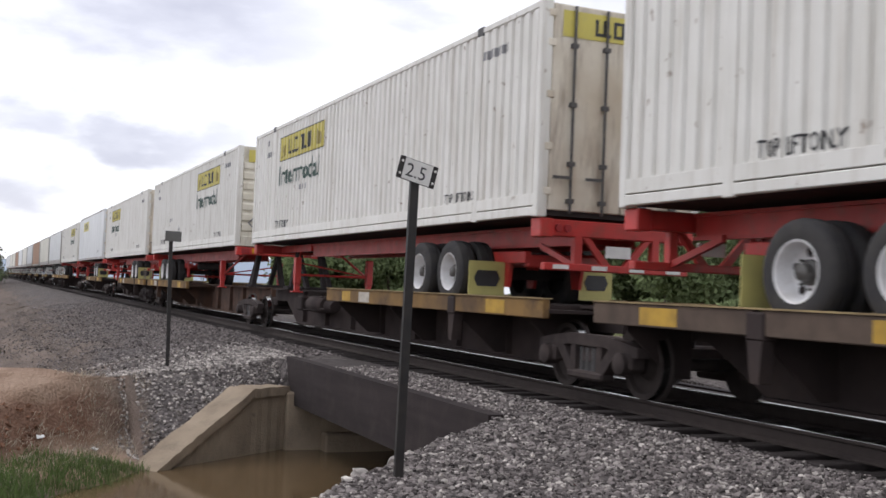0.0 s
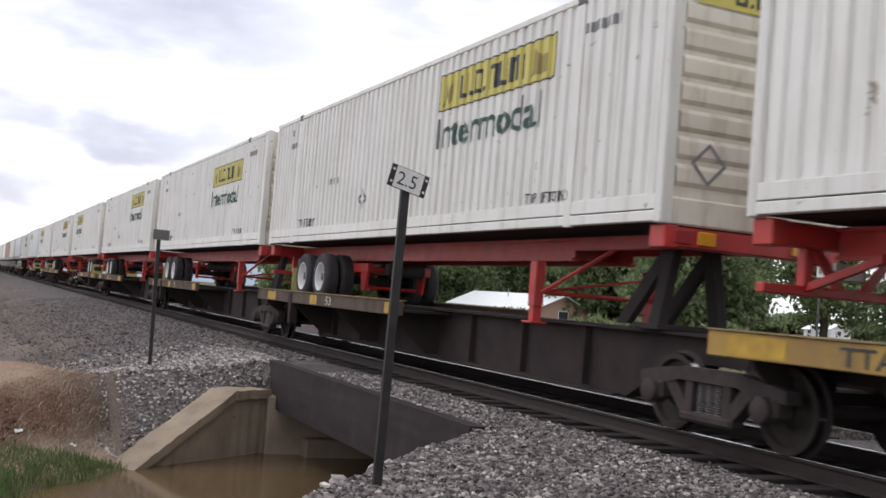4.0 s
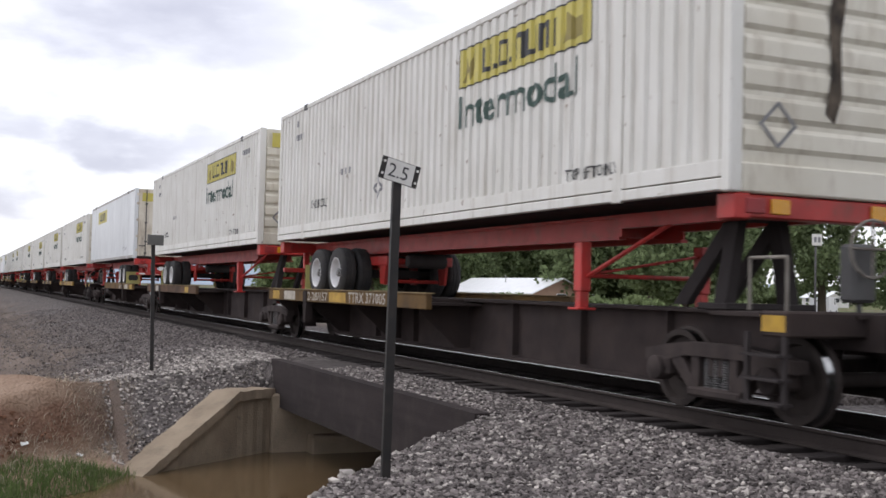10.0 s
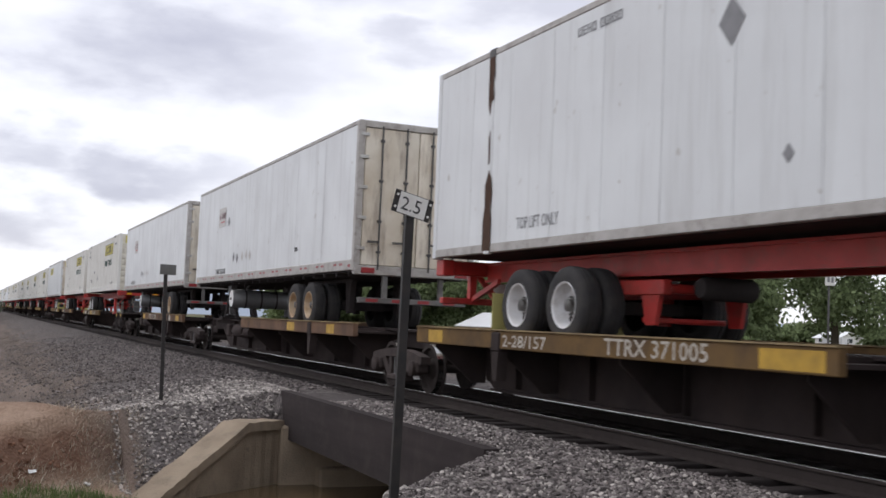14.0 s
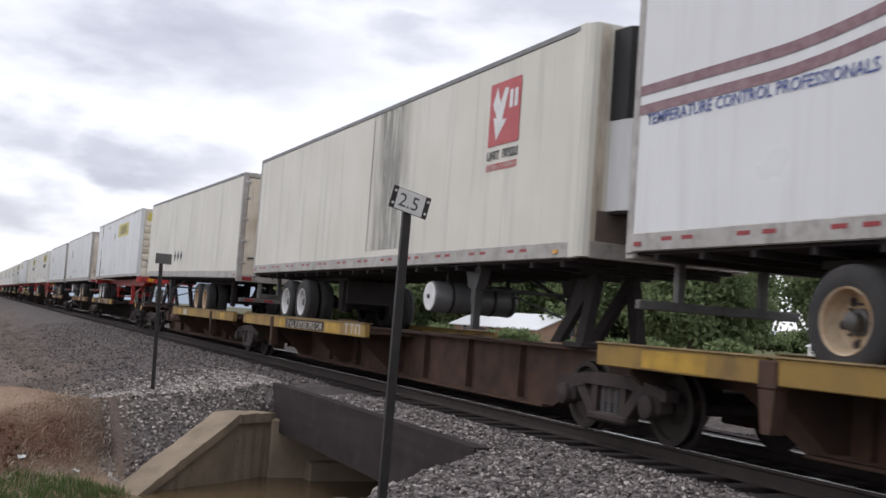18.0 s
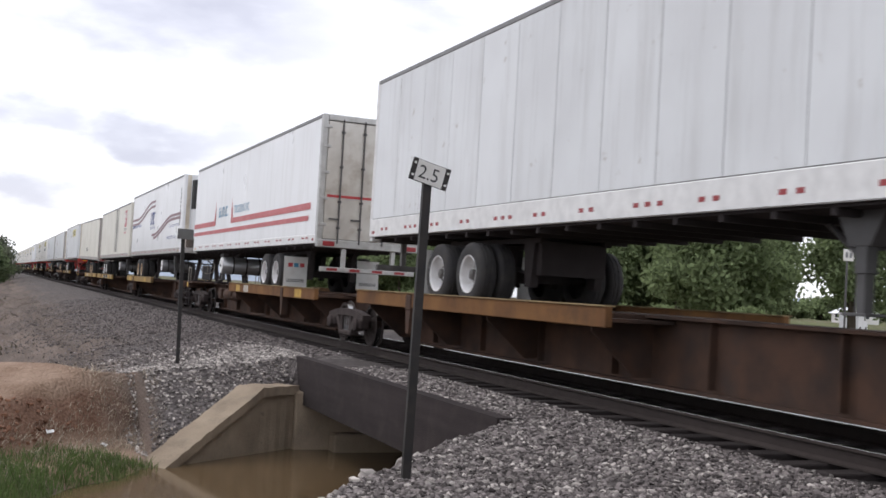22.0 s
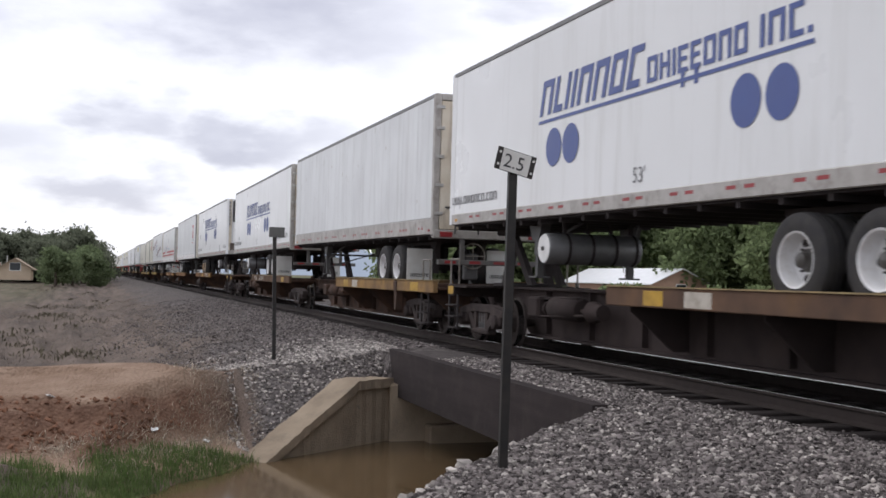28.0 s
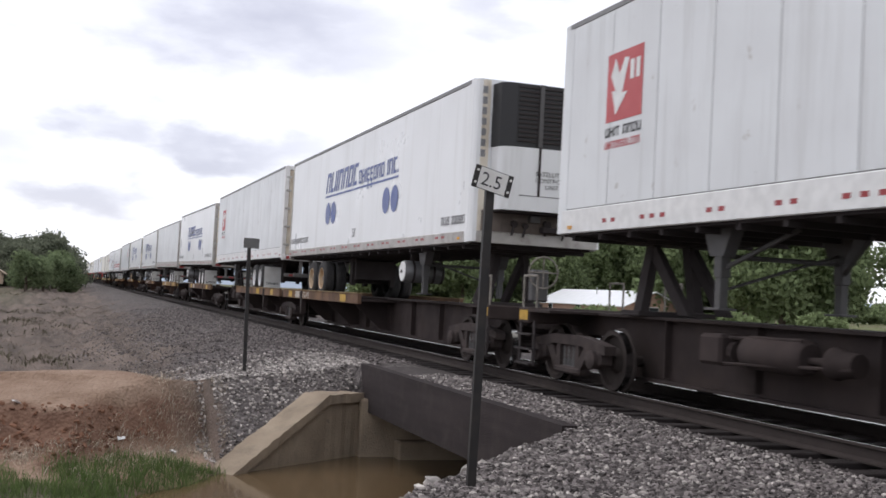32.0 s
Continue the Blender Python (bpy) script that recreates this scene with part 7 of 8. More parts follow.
# lettering on the edge rails: what, metres along, size, paint
WORDS = {
    10.61: [("53", 5.4, 0.36, 0.17, pale_mark)], -6.97: [("53", 5.4, 0.36, 0.17, pale_mark)], -24.04: [("53", 5.4, 0.36, 0.17, pale_mark)],
    -41.57: [("TTAX 554158", 1.75, 1.9, 0.16, ink_black), ("53", 5.4, 0.36, 0.18, ink_black)],
    -60.24: [("OO OIIO", 5.24, 1.28, 0.15, pale_mark)],
    -99.14: [("2-28/157", 3.07, 1.32, 0.165, pale_mark), ("TTRX 371005", 5.63, 1.95, 0.185, pale_mark)],
    -118.2: [("TTRX 371005", 1.62, 1.93, 0.185, pale_mark)],
    -156.49: [("2-28/157", 3.10, 1.22, 0.155, pale_mark), ("TTRX 371005", 5.69, 1.91, 0.185, pale_mark)],
    -193.58: [("53' ALL PURPOSE SPINE CAR", 4.13, 2.67, 0.15, pale_mark), ("TTn", 8.19, 0.92, 0.2, pale_mark)],
    -268.1: [("TTRX 552350", 6.10, 1.95, 0.185, pale_mark)],
    -287.6: [("TTAX", 0.67, 0.76, 0.17, pale_mark), ("653342", 2.03, 1.24, 0.17, pale_mark)],
    -356.99: [("TTAX 653342", 2.0, 1.95, 0.17, pale_mark)],
}
# painted patches on the edge rails: metres along, length, paint
PATCHES = {
    -249.68: [],
    10.61: [(0.97, 0.69, yellow_mark), (4.33, 0.48, yellow_mark), (8.35, 0.97, yellow_mark)],
    -6.97: [(0.97, 0.69, yellow_mark), (4.33, 0.48, yellow_mark), (8.7, 0.5, yellow_mark)],
    -24.04: [(0.97, 0.69, yellow_mark), (4.33, 0.48, yellow_mark), (8.7, 0.5, yellow_mark)],
    -41.57: [(0.3, 0.8, yellow_mark)],
    -60.24: [(7.06, 0.92, pale_mark), (8.6, 0.66, yellow_mark)],
    -99.14: [(0.35, 0.55, yellow_mark), (1.3, 0.85, pale_mark), (4.5, 1.0, yellow_mark)],
    -118.2: [(0.1, 0.6, yellow_mark), (6.4, 0.5, pale_mark), (8.0, 0.6, yellow_mark)],
    -136.39: [(4.6, 0.6, yellow_mark), (7.6, 0.5, yellow_mark)],
    -156.49: [(0.5, 0.55, yellow_mark), (8.35, 0.85, yellow_mark)],
    -193.58: [(3.5, 0.5, yellow_mark), (4.04, 2.86, under_black), (7.0, 0.95, yellow_mark)],
    -210.8: [(0.9, 1.1, yellow_mark), (6.8, 0.7, yellow_mark)],
    -268.1: [(4.4, 0.5, yellow_mark), (8.6, 0.5, yellow_mark)],
    -287.6: [(7.6, 0.55, yellow_mark)],
    -339.48: [(4.83, 0.68, yellow_mark), (7.71, 0.5, yellow_mark)],
}
fronts = [c[0] for c in CONSIST]
for n, (fy, kind, side) in enumerate(CONSIST):
    flip = side == "f"
    mid = fy - HALF
    fore = (fronts[n - 1] - 16.15 + fy) / 2 if n else fy + 1.0
    rear = (fy - 16.15 + fronts[n + 1]) / 2 if n + 1 < len(fronts) else fy - 17.2
    cut_f, cut_r = n > 0 and fronts[n - 1] in CUTS, fy in CUTS
    dark = -50 < fy < 40
    words = WORDS.get(fy, [])
    patches = PATCHES.get(fy, [(1.0, 0.5, yellow_mark), (2.0, 0.6, pale_mark), (7.6, 0.6, yellow_mark)])
    spine_car(mid, flip, fore - (0.2 if cut_f else 0), rear + (0.2 if cut_r else 0), brown_rail if fy in (-193.58, -210.8, -175.52, 47.0, -229.78, -304.7, -268.1, -249.68, -287.6) else dark_rail, drab_rail if -30 < fy < 20 else bright_rail if fy in (-41.57, -193.58, -210.8, -175.52) else rust_edge if fy in (-229.78, -249.68, -268.1) else brown_edge if fy in (-118.2, -136.39, -81.14, -287.6, -339.48, -356.99, -376.71, -321.89) else yellow_rail, cut_f, cut_r, words, patches)
    load(kind, mid, flip, n)


def motions():
    """The whole train rolls away along the track; its wheels turn."""
    times = [0, 4, 8, 12, 16, 20, 24, 28, 32]
    for ob, y, flip, sag in MOVING:
        walk(ob, [(t, pose(0, y + travel(t), -drop_of(y), sag, 0, 180 if flip else 0)) for t in times])
    shared = {}
    for ob, k, roll in WHEELSETS:
        if (k, roll) not in shared:
            n = 960
            rows = []
            for i in range(n + 1):
                t = 32.0 * i / n
                rows.append((t, pose(0, k * 0.89, 0.42, -roll * math.degrees(travel(t) / 0.42), 0, 0)))
            walk(ob, rows)
            shared[k, roll] = ob.animation_data
        else:
            ob.rotation_mode = "QUATERNION"
            a = ob.animation_data_create()
            a.action = shared[k, roll].action
            a.action_slot = shared[k, roll].action_slot

# ---- posts beside the track ----
def sign_post(base, top, plate, lean):
    """A channel-steel post with a small plate; plate: centre, width, height, tilt."""
    b, t = Vector(base), Vector(top)
    d = (t - b)
    s = Solid()
    w = 0.035
    s.add([(b.x + x, b.y + y, b.z - 0.35) for x, y in ((-w, -0.02), (w, -0.02), (w, 0.02), (w * 0.6, 0.02), (w * 0.6, 0.0), (-w * 0.6, 0.0), (-w * 0.6, 0.02), (-w, 0.02))]
          + [(t.x + x, t.y + y, t.z) for x, y in ((-w, -0.02), (w, -0.02), (w, 0.02), (w * 0.6, 0.02), (w * 0.6, 0.0), (-w * 0.6, 0.0), (-w * 0.6, 0.02), (-w, 0.02))],
          [(i, (i + 1) % 8, 8 + (i + 1) % 8, 8 + i) for i in range(8)] + [tuple(range(8))[::-1], tuple(range(8, 16))])
    return s


mile = tagged(empty("mile_post"), "leaning dark steel mile post with a small white number plate", "sign post")
ms = sign_post((-4.917, 8.0, -0.50), (-4.88, 8.0, 1.88), None, 0).mesh("post")
ms.materials.append(post_black)
part("post", ms, mile)
plate_m = pose(-4.872, 7.965, 1.905, 0, 13, 3)


def plate_part(name, s, mat, label=""):
    me = s.mesh(name)
    me.materials.append(mat)
    return part(name, me, mile, plate_m, label)


plate_part("plate", Solid().box(-0.125, 0.125, -0.004, 0.0, -0.085, 0.085), sign_white, "white number plate")
plate_part("plate_back", Solid().box(-0.17, 0.17, 0.001, 0.006, -0.09, 0.09), post_black)
for sx in (-1, 1):
    plate_part("end_bracket", Solid().box(sx * 0.148 - 0.022, sx * 0.148 + 0.022, -0.008, 0.0, -0.09, 0.09, 0.003), post_black, "black end bracket with bolts")
    for z in (-0.05, 0.05):
        plate_part("bolt", Solid().tube((sx * 0.148, -0.014, z), (sx * 0.148, -0.008, z), 0.011, 8), sign_white)
num = text_mesh("2.5", 0.155)
num.materials.append(ink_black)
part("number", num, mile, plate_m @ Matrix(((1, 0, 0, -0.105), (0, 0, -1, -0.006), (0, 1, 0, -0.055), (0, 0, 0, 1))))

second = tagged(empty("marker_post"), "dark steel marker post with a small grey plate turned away", "sign post")
ss = sign_post((-4.58, 21.3, -0.62), (-4.64, 21.3, 1.90), None, 0).mesh("post")
ss.materials.append(post_black)
part("post", ss, second)
sp = Solid().box(-0.17, 0.17, -0.004, 0.004, -0.10, 0.10).mesh("plate")
sp.materials.append(sign_back)
part("plate", sp, second, pose(-4.60, 21.26, 1.80, 0, 0, 18))

# ---- gravel, rubble and grass: uncountable, one object each ----
ICO = []
_p = (1 + 5 ** 0.5) / 2
for a, b in ((-1, _p), (1, _p), (-1, -_p), (1, -_p)):
    ICO.append((a, b, 0))
for a, b in ((-1, _p), (1, _p), (-1, -_p), (1, -_p)):
    ICO.append((0, a, b))
for a, b in ((_p, -1), (_p, 1), (-_p, -1), (-_p, 1)):
    ICO.append((a, 0, b))
ICO = np.array(ICO) / np.linalg.norm(ICO[0])
ICO_F = np.array([(0, 11, 5), (0, 5, 1), (0, 1, 7), (0, 7, 10), (0, 10, 11), (1, 5, 9), (5, 11, 4), (11, 10, 2), (10, 7, 6), (7, 1, 8), (3, 9, 4), (3, 4, 2), (3, 2, 6), (3, 6, 8), (3, 8, 9), (4, 9, 5), (2, 4, 11), (6, 2, 10), (8, 6, 7), (9, 8, 1)])


def stones(name, xs, ys, zs, sizes, mat, label, seed):
    """Broken stones lying half sunk at the given places."""
    rng = np.random.RandomState(seed)
    n = len(xs)
    shape = ICO[None] * (1 + rng.uniform(-0.46, 0.42, (n, 12, 1)))
    shape = shape * rng.uniform(0.55, 1.25, (n, 1, 3)) * np.array([1, 1, 0.75])
    a = rng.uniform(0, 2 * np.pi, n)
    c, s = np.cos(a)[:, None], np.sin(a)[:, None]
    x, y, z = shape[..., 0], shape[..., 1], shape[..., 2]
    tilt = rng.uniform(-0.6, 0.6, n)[:, None]
    y, z = y * np.cos(tilt) - z * np.sin(tilt), y * np.sin(tilt) + z * np.cos(tilt)
    x, y = x * c - y * s, x * s + y * c
    sz = np.asarray(sizes)[:, None]
    v = np.stack([x * sz + np.asarray(xs)[:, None], y * sz + np.asarray(ys)[:, None], z * sz + np.asarray(zs)[:, None] + sz * 0.22], -1).reshape(-1, 3)
    f = (ICO_F[None] + 12 * np.arange(n)[:, None, None]).reshape(-1, 3)
    me = bpy.data.meshes.new(name)
    me.from_pydata(v.tolist(), [], f.tolist())
    me.materials.append(mat)
    return tagged(new(name, me), label, "gravel", kind="stuff")


def top_of(x, y):
    """The ground, or the ballast bed where the bridge carries it."""
    z = height(x, y)
    on = (np.abs(x) < 2.5) & (y > 10.9) & (y < 19.3)
    bed = np.interp(np.abs(x), [0, 1.0, 1.25, 1.9, 2.5], [BED, BED, -0.43, -0.39, -0.42])
    return np.where(on, bed, z)


def scatter(n, x0, x1, y0, y1, seed, keep):
    rng = np.random.RandomState(seed)
    x, y = rng.uniform(x0, x1, n), rng.uniform(y0, y1, n)
    k = keep(x, y, rng.rand(n))
    return x[k], y[k], rng


def near_keep(x, y, r):
    return (x < -1.22 + 0.08 * wave(x, y, 0.5)) & (creek_s(x, y) > -1.7) & (r < np.clip(1.15 - (np.hypot(x + 8, y) - 6) / 14, 0.25, 1)) | ((np.abs(x) < 2.5) & (np.abs(x) > 1.22) & (y > 10))


x, y, rng = scatter(58000, -8.5, -1.0, 5.0, 17.5, 11, near_keep)
stones("gravel", x, y, top_of(x, y), rng.uniform(0.011, 0.031, len(x)), gravel_stone, "dark grey crushed stone beside the track", 1)
x, y, rng = scatter(12500, -8.5, -1.0, 5.0, 17.5, 12, near_keep)
stones("pale_gravel", x, y, top_of(x, y), rng.uniform(0.010, 0.033, len(x)), pale_stone, "pale stones scattered through the grey gravel", 2)
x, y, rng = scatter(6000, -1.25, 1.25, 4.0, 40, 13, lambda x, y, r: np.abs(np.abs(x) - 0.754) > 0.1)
stones("dusty_ballast", x, y, top_of(x, y), rng.uniform(0.014, 0.028, len(x)), shade_dark_stone, "dusty ballast between the ties", 3)
x, y, rng = scatter(42000, -8.6, -1.05, 17.3, 60, 14, lambda x, y, r: (y > 19.4 + (x + 2.8) * 0.745) & (r < (1.1 - (y - 18) / 50) * np.clip((8.2 - np.abs(x) + 1.2 * wave(x, y, 1.6)) / 4.0, 0, 1)) & ~((x < -5.3 + 0.3 * wave(x, y, 0.9)) & (y < 22.3)))
stones("shoulder_gravel", x, y, top_of(x, y), rng.uniform(0.016, 0.038, len(x)), gravel_stone, "grey stone on the embankment shoulder", 4)
x, y, rng = scatter(17000, -7.0, -2.3, 17.3, 25, 15, lambda x, y, r: (y > 19.5 + (x + 2.8) * 0.745) & (r < np.exp(-((y - 20.6 - 0.3 * (x + 4.5)) / 1.7) ** 2) + 0.12) & (x > -5.75 + 0.35 * wave(x, y, 0.8)))
stones("pale_rubble", x, y, top_of(x, y), rng.uniform(0.014, 0.040, len(x)), rubble_stone, "pale broken rubble heaped behind the wing wall", 5)
x, y, rng = scatter(500, -7.5, -2.6, 6.5, 12, 16, lambda x, y, r: (creek_s(x, y) > -0.55) & (creek_s(x, y) < 0.12))
stones("bank_stones", x, y, top_of(x, y), rng.uniform(0.03, 0.085, len(x)), pale_stone, "pale stones along the creek's edge", 6)
x, y, rng = scatter(900, -12, -5.8, 16.2, 18.0, 17, lambda x, y, r: (height(x, y) < -1.0) & (height(x, y) > -1.62))
clods = material("red_earth_clods", (0.20, 0.105, 0.068), 0.95, second=(0.16, 0.08, 0.045), scale=9, island=0.35, bump=0.4)
stones("earth_clods", x, y, top_of(x, y), rng.uniform(0.012, 0.05, len(x)), clods, "clods of red earth on the mound", 7)


def blades(name, x, y, z, size, width, mat, label, seed, lean=0.5):
    """Grass blades, each bent once, growing from the given places."""
    rng = np.random.RandomState(seed)
    n = len(x)
    a, ln = rng.uniform(0, 2 * np.pi, n), rng.uniform(0.1, lean, n) * size
    h = size * rng.uniform(0.6, 1.15, n)
    dx, dy = np.cos(a), np.sin(a)
    b = rng.uniform(0, 2 * np.pi, n)
    wx, wy = np.cos(b) * width / 2, np.sin(b) * width / 2
    rows = []
    for t, k, q in ((0.0, 1.0, 0.0), (0.55, 0.8, 0.35), (1.0, 0.12, 1.0)):
        for sgn in (-1, 1):
            rows.append(np.stack([x + dx * ln * q + sgn * wx * k, y + dy * ln * q + sgn * wy * k, z - 0.03 + h * t * (1 - 0.25 * q * lean)], -1))
    v = np.stack(rows, 1).reshape(-1, 3)
    o = 6 * np.arange(n)[:, None, None]
    f = (np.array([(0, 1, 3, 2), (2, 3, 5, 4)])[None] + o).reshape(-1, 4)
    me = bpy.data.meshes.new(name)
    me.from_pydata(v.tolist(), [], f.tolist())
    me.materials.append(mat)
    return tagged(new(name, me), label, "grass", kind="stuff")


def clumped(n, x0, x1, y0, y1, seed, keep, spread=0.12, per=14):
    rng = np.random.RandomState(seed)
    cx, cy = rng.uniform(x0, x1, n // per), rng.uniform(y0, y1, n // per)
    k = keep(cx, cy)
    cx, cy = np.repeat(cx[k], per), np.repeat(cy[k], per)
    x, y = cx + rng.normal(0, spread, len(cx)), cy + rng.normal(0, spread, len(cy))
    return x, y, rng


x, y, rng = clumped(64000, -13, -5.4, 10.0, 17.2, 21, lambda x, y: (height(x, y) > -2.02) & (height(x, y) + 0.1 * wave(x, y, 0.8) < -1.76) & (creek_s(x, y) < -4), 0.1)
blades("green_grass", x, y, height(x, y), rng.uniform(0.08, 0.27, len(x)), 0.012, grass_green, "fresh green grass at the water's edge", 31)
x, y, rng = clumped(27000, -12, -5.3, 13.8, 19.6, 22, lambda x, y: ((height(x, y) > -1.82) & (height(x, y) + 0.14 * wave(x, y, 0.9) < -1.40) & (creek_s(x, y) < -5.6) & (wave(x, y, 0.9) + smooth(-8.6, -6.6, x) > 0.45)) | ((x > -6.7 + 0.4 * wave(x, y, 1.1)) & (height(x, y) > -1.9) & (y > 16.6) & (wave(x, y, 0.7) > -0.2) & (creek_s(x, y) < -5.7)), 0.13, 18)
blades("dry_grass", x, y, height(x, y), rng.uniform(0.08, 0.24, len(x)), 0.011, grass_dry, "matted dry grass on the creek bank", 32, 1.5)
x, y, rng = clumped(60000, -26, -4.4, 20, 75, 23, lambda x, y: (x < -4.6 + 0.5 * wave(x, y, 3.0)) & (y > 20.5 - (x + 5) * 0.1) & ~((x < -5) & (y < 20.8)), 0.3)
blades("field_grass", x, y, height(x, y), rng.uniform(0.04, 0.13, len(x)), 0.014, material("grey_dry_grass", (0.20, 0.165, 0.135), 0.85, second=(0.13, 0.105, 0.09), scale=1.0, island=0.4), "dry brown grass beside the embankment", 33, 0.9)
x, y, rng = clumped(24000, 8, 80, 25, 120, 24, lambda x, y: x > 4, 0.5)
blades("roadside_grass", x, y, height(x, y), rng.uniform(0.2, 0.5, len(x)), 0.06, material("rough_field_grass", (0.17, 0.19, 0.075), 0.8, second=(0.26, 0.24, 0.12), scale=0.4, island=0.35), "rough green and straw grass beyond the track", 34, 0.7)
x, y, rng = clumped(9000, -26, -7.5, 24, 110, 25, lambda x, y: wave(x, y, 6.0) > 0.25, 0.45, 40)
blades("low_scrub", x, y, height(x, y), rng.uniform(0.10, 0.30, len(x)), 0.05, material("grey_scrub", (0.105, 0.095, 0.065), 0.8, second=(0.135, 0.11, 0.08), scale=0.6, island=0.4), "low grey-brown scrub on the verge", 35, 0.8)

x, y, rng = clumped(3000, -19, -10.6, 26, 44, 26, lambda x, y: wave(x, y, 3.0) > 0.2, 1.2, 60)
blades("brush", x, y, height(x, y), rng.uniform(0.10, 0.32, len(x)), 0.016, material("bare_brown_brush", (0.12, 0.095, 0.08), 0.85, second=(0.075, 0.06, 0.052), scale=0.8, island=0.4), "bare brown brush in the hollow beside the embankment", 36, 0.8)
x, y, rng = clumped(2600, -16, -8.0, 22.5, 60, 27, lambda x, y: wave(x, y, 4.0) > 0.45, 0.35, 70)
blades("weed_tufts", x, y, height(x, y), rng.uniform(0.08, 0.24, len(x)), 0.02, grass_green, "green weed tufts on the dry slope", 37, 0.7)
for lx, ly, rot in ((-7.05, 17.45, 20), (-6.2, 17.9, 75), (-8.6, 17.6, 130)):
    scrap = Solid().add([(-0.06, -0.04, 0.0), (0.05, -0.05, 0.02), (0.07, 0.03, 0.045), (0.0, 0.06, 0.03), (-0.05, 0.04, 0.05), (-0.06, -0.04, 0.008), (0.05, -0.05, 0.028), (0.07, 0.03, 0.053), (0.0, 0.06, 0.038), (-0.05, 0.04, 0.058)], [(4, 3, 2, 1, 0), (5, 6, 7, 8, 9)] + [(k, (k + 1) % 5, 5 + (k + 1) % 5, 5 + k) for k in range(5)])
    litter = tagged(single("paper_scrap", scrap, white_paint), "crumpled white paper scrap on the red earth", "litter", "scraps of litter")
    litter.matrix_basis = pose(lx, ly, float(height(lx, ly)) + 0.005, 0, 0, rot)

# ---- trees ----
def tree(x, y, tall, wide, seed, mat, label, low=0.12, density=1.0, leaf=0.22):
    """A tapered trunk with limbs, and a crown of many leaf clumps with an uneven outline."""
    rng = np.random.RandomState(seed)
    t = tagged(empty("tree", pose(x, y, float(height(x, y)) - 0.1)), label, "tree", "trees beyond the railway")
    s = Solid()
    bend = rng.uniform(-0.25, 0.25, 2)
    r = 0.028 * tall + 0.05
    pts = [Vector((bend[0] * q * q * tall * 0.3, bend[1] * q * q * tall * 0.3, q * tall * 0.8)) for q in (0, 0.25, 0.5, 0.75, 1)]
    for i in range(4):
        s.tube(pts[i], pts[i + 1], r * (1 - 0.22 * i), 7, r * (1 - 0.22 * (i + 1)))
    centres = []
    for k in range(int(9 + tall * 1.2)):
        q = rng.uniform(low + 0.1, 0.95)
        o = pts[0].lerp(pts[4], q)
        a = rng.uniform(0, 2 * math.pi)
        reach = wide / 2 * (1 - 0.55 * abs(q - 0.45) / 0.55) * rng.uniform(0.55, 1.05)
        e = o + Vector((math.cos(a) * reach, math.sin(a) * reach, rng.uniform(0.0, 0.16) * tall))
        s.tube(o, e, r * 0.28 * (1.1 - q), 5, 0.012)
        centres += [o.lerp(e, 0.6), e]
    me = s.mesh("trunk")
    me.materials.append(bark)
    part("trunk", me, t)
    c = np.array([p[:] for p in centres])
    n = int(4600 * density)
    pick = rng.randint(0, len(c), n)
    p = c[pick] + rng.normal(0, 1, (n, 3)) * np.array([wide * 0.085, wide * 0.085, tall * 0.06])
    p[:, 2] = np.maximum(p[:, 2], low * tall * rng.uniform(0.6, 1.2, n))
    u = rng.normal(0, 1, (n, 3))
    u /= np.linalg.norm(u, axis=1)[:, None]
    w = np.cross(u, rng.normal(0, 1, (n, 3)))
    w /= np.linalg.norm(w, axis=1)[:, None]
    z = leaf * rng.uniform(0.5, 1.4, (n, 1))
    v = np.stack([p - u * z, p + w * z * 0.5, p + u * z, p - w * z * 0.5], 1).reshape(-1, 3)
    f = np.arange(4 * n).reshape(-1, 4)
    cm = bpy.data.meshes.new("crown")
    cm.from_pydata(v.tolist(), [], f.tolist())
    cm.materials.append(mat)
    part("crown", cm, t)
    return t


prng = random.Random(8)
# the thicket past the field
for k in range(26):
    q = k / 25
    tree(-7.6 - 23 * q + prng.uniform(-1, 1), 158 + 22 * prng.random(), 7.2 + prng.uniform(-0.6, 1.0) + 1.2 * q, 7.0 + prng.uniform(-1, 1.5), 100 + k, leaf_dull, "dark green thicket tree beside the railway", 0.02, 2.4, 0.25)
for k, d in enumerate((-0.030, -0.016, -0.002, -0.024)):
    tree(-8.05 + d * (128 + 6 * k), 128 + 6 * k, 4.6 + 0.6 * prng.random(), 5.0, 130 + k, leaf_bush, "bright green bush in front of the thicket", 0.0, 1.8, 0.18)
# the row beyond the train
for k in range(24):
    d = 0.28 + 0.0235 * k
    yy = (150 if d < 0.6 else 112) + prng.uniform(-8, 8)
    tree(-8 + d * yy, yy, 3.0 + 0.142 * d * yy + prng.uniform(-0.9, 0.9), 10.0 if d < 0.6 else 8.0, 140 + k, leaf_dark if k % 3 else leaf_light, "leafy green tree behind the houses", 0.02, 2.0, 0.36)
tree(47.5, 74, 10.5, 10.5, 160, leaf_dark, "broad dark green roadside tree", 0.06, 3.0, 0.3)
tree(53.0, 77, 10.8, 6.5, 161, leaf_dark, "tall roadside tree with sky between the leaves", 0.08, 2.2, 0.3)
tree(60.5, 72, 13.0, 8.0, 162, leaf_dark, "tall thin-leaved tree beside the road", 0.12, 1.7, 0.26)
tree(68.0, 70, 12.0, 9.5, 163, leaf_dark, "tall thin-leaved tree beside the road", 0.1, 1.9, 0.28)
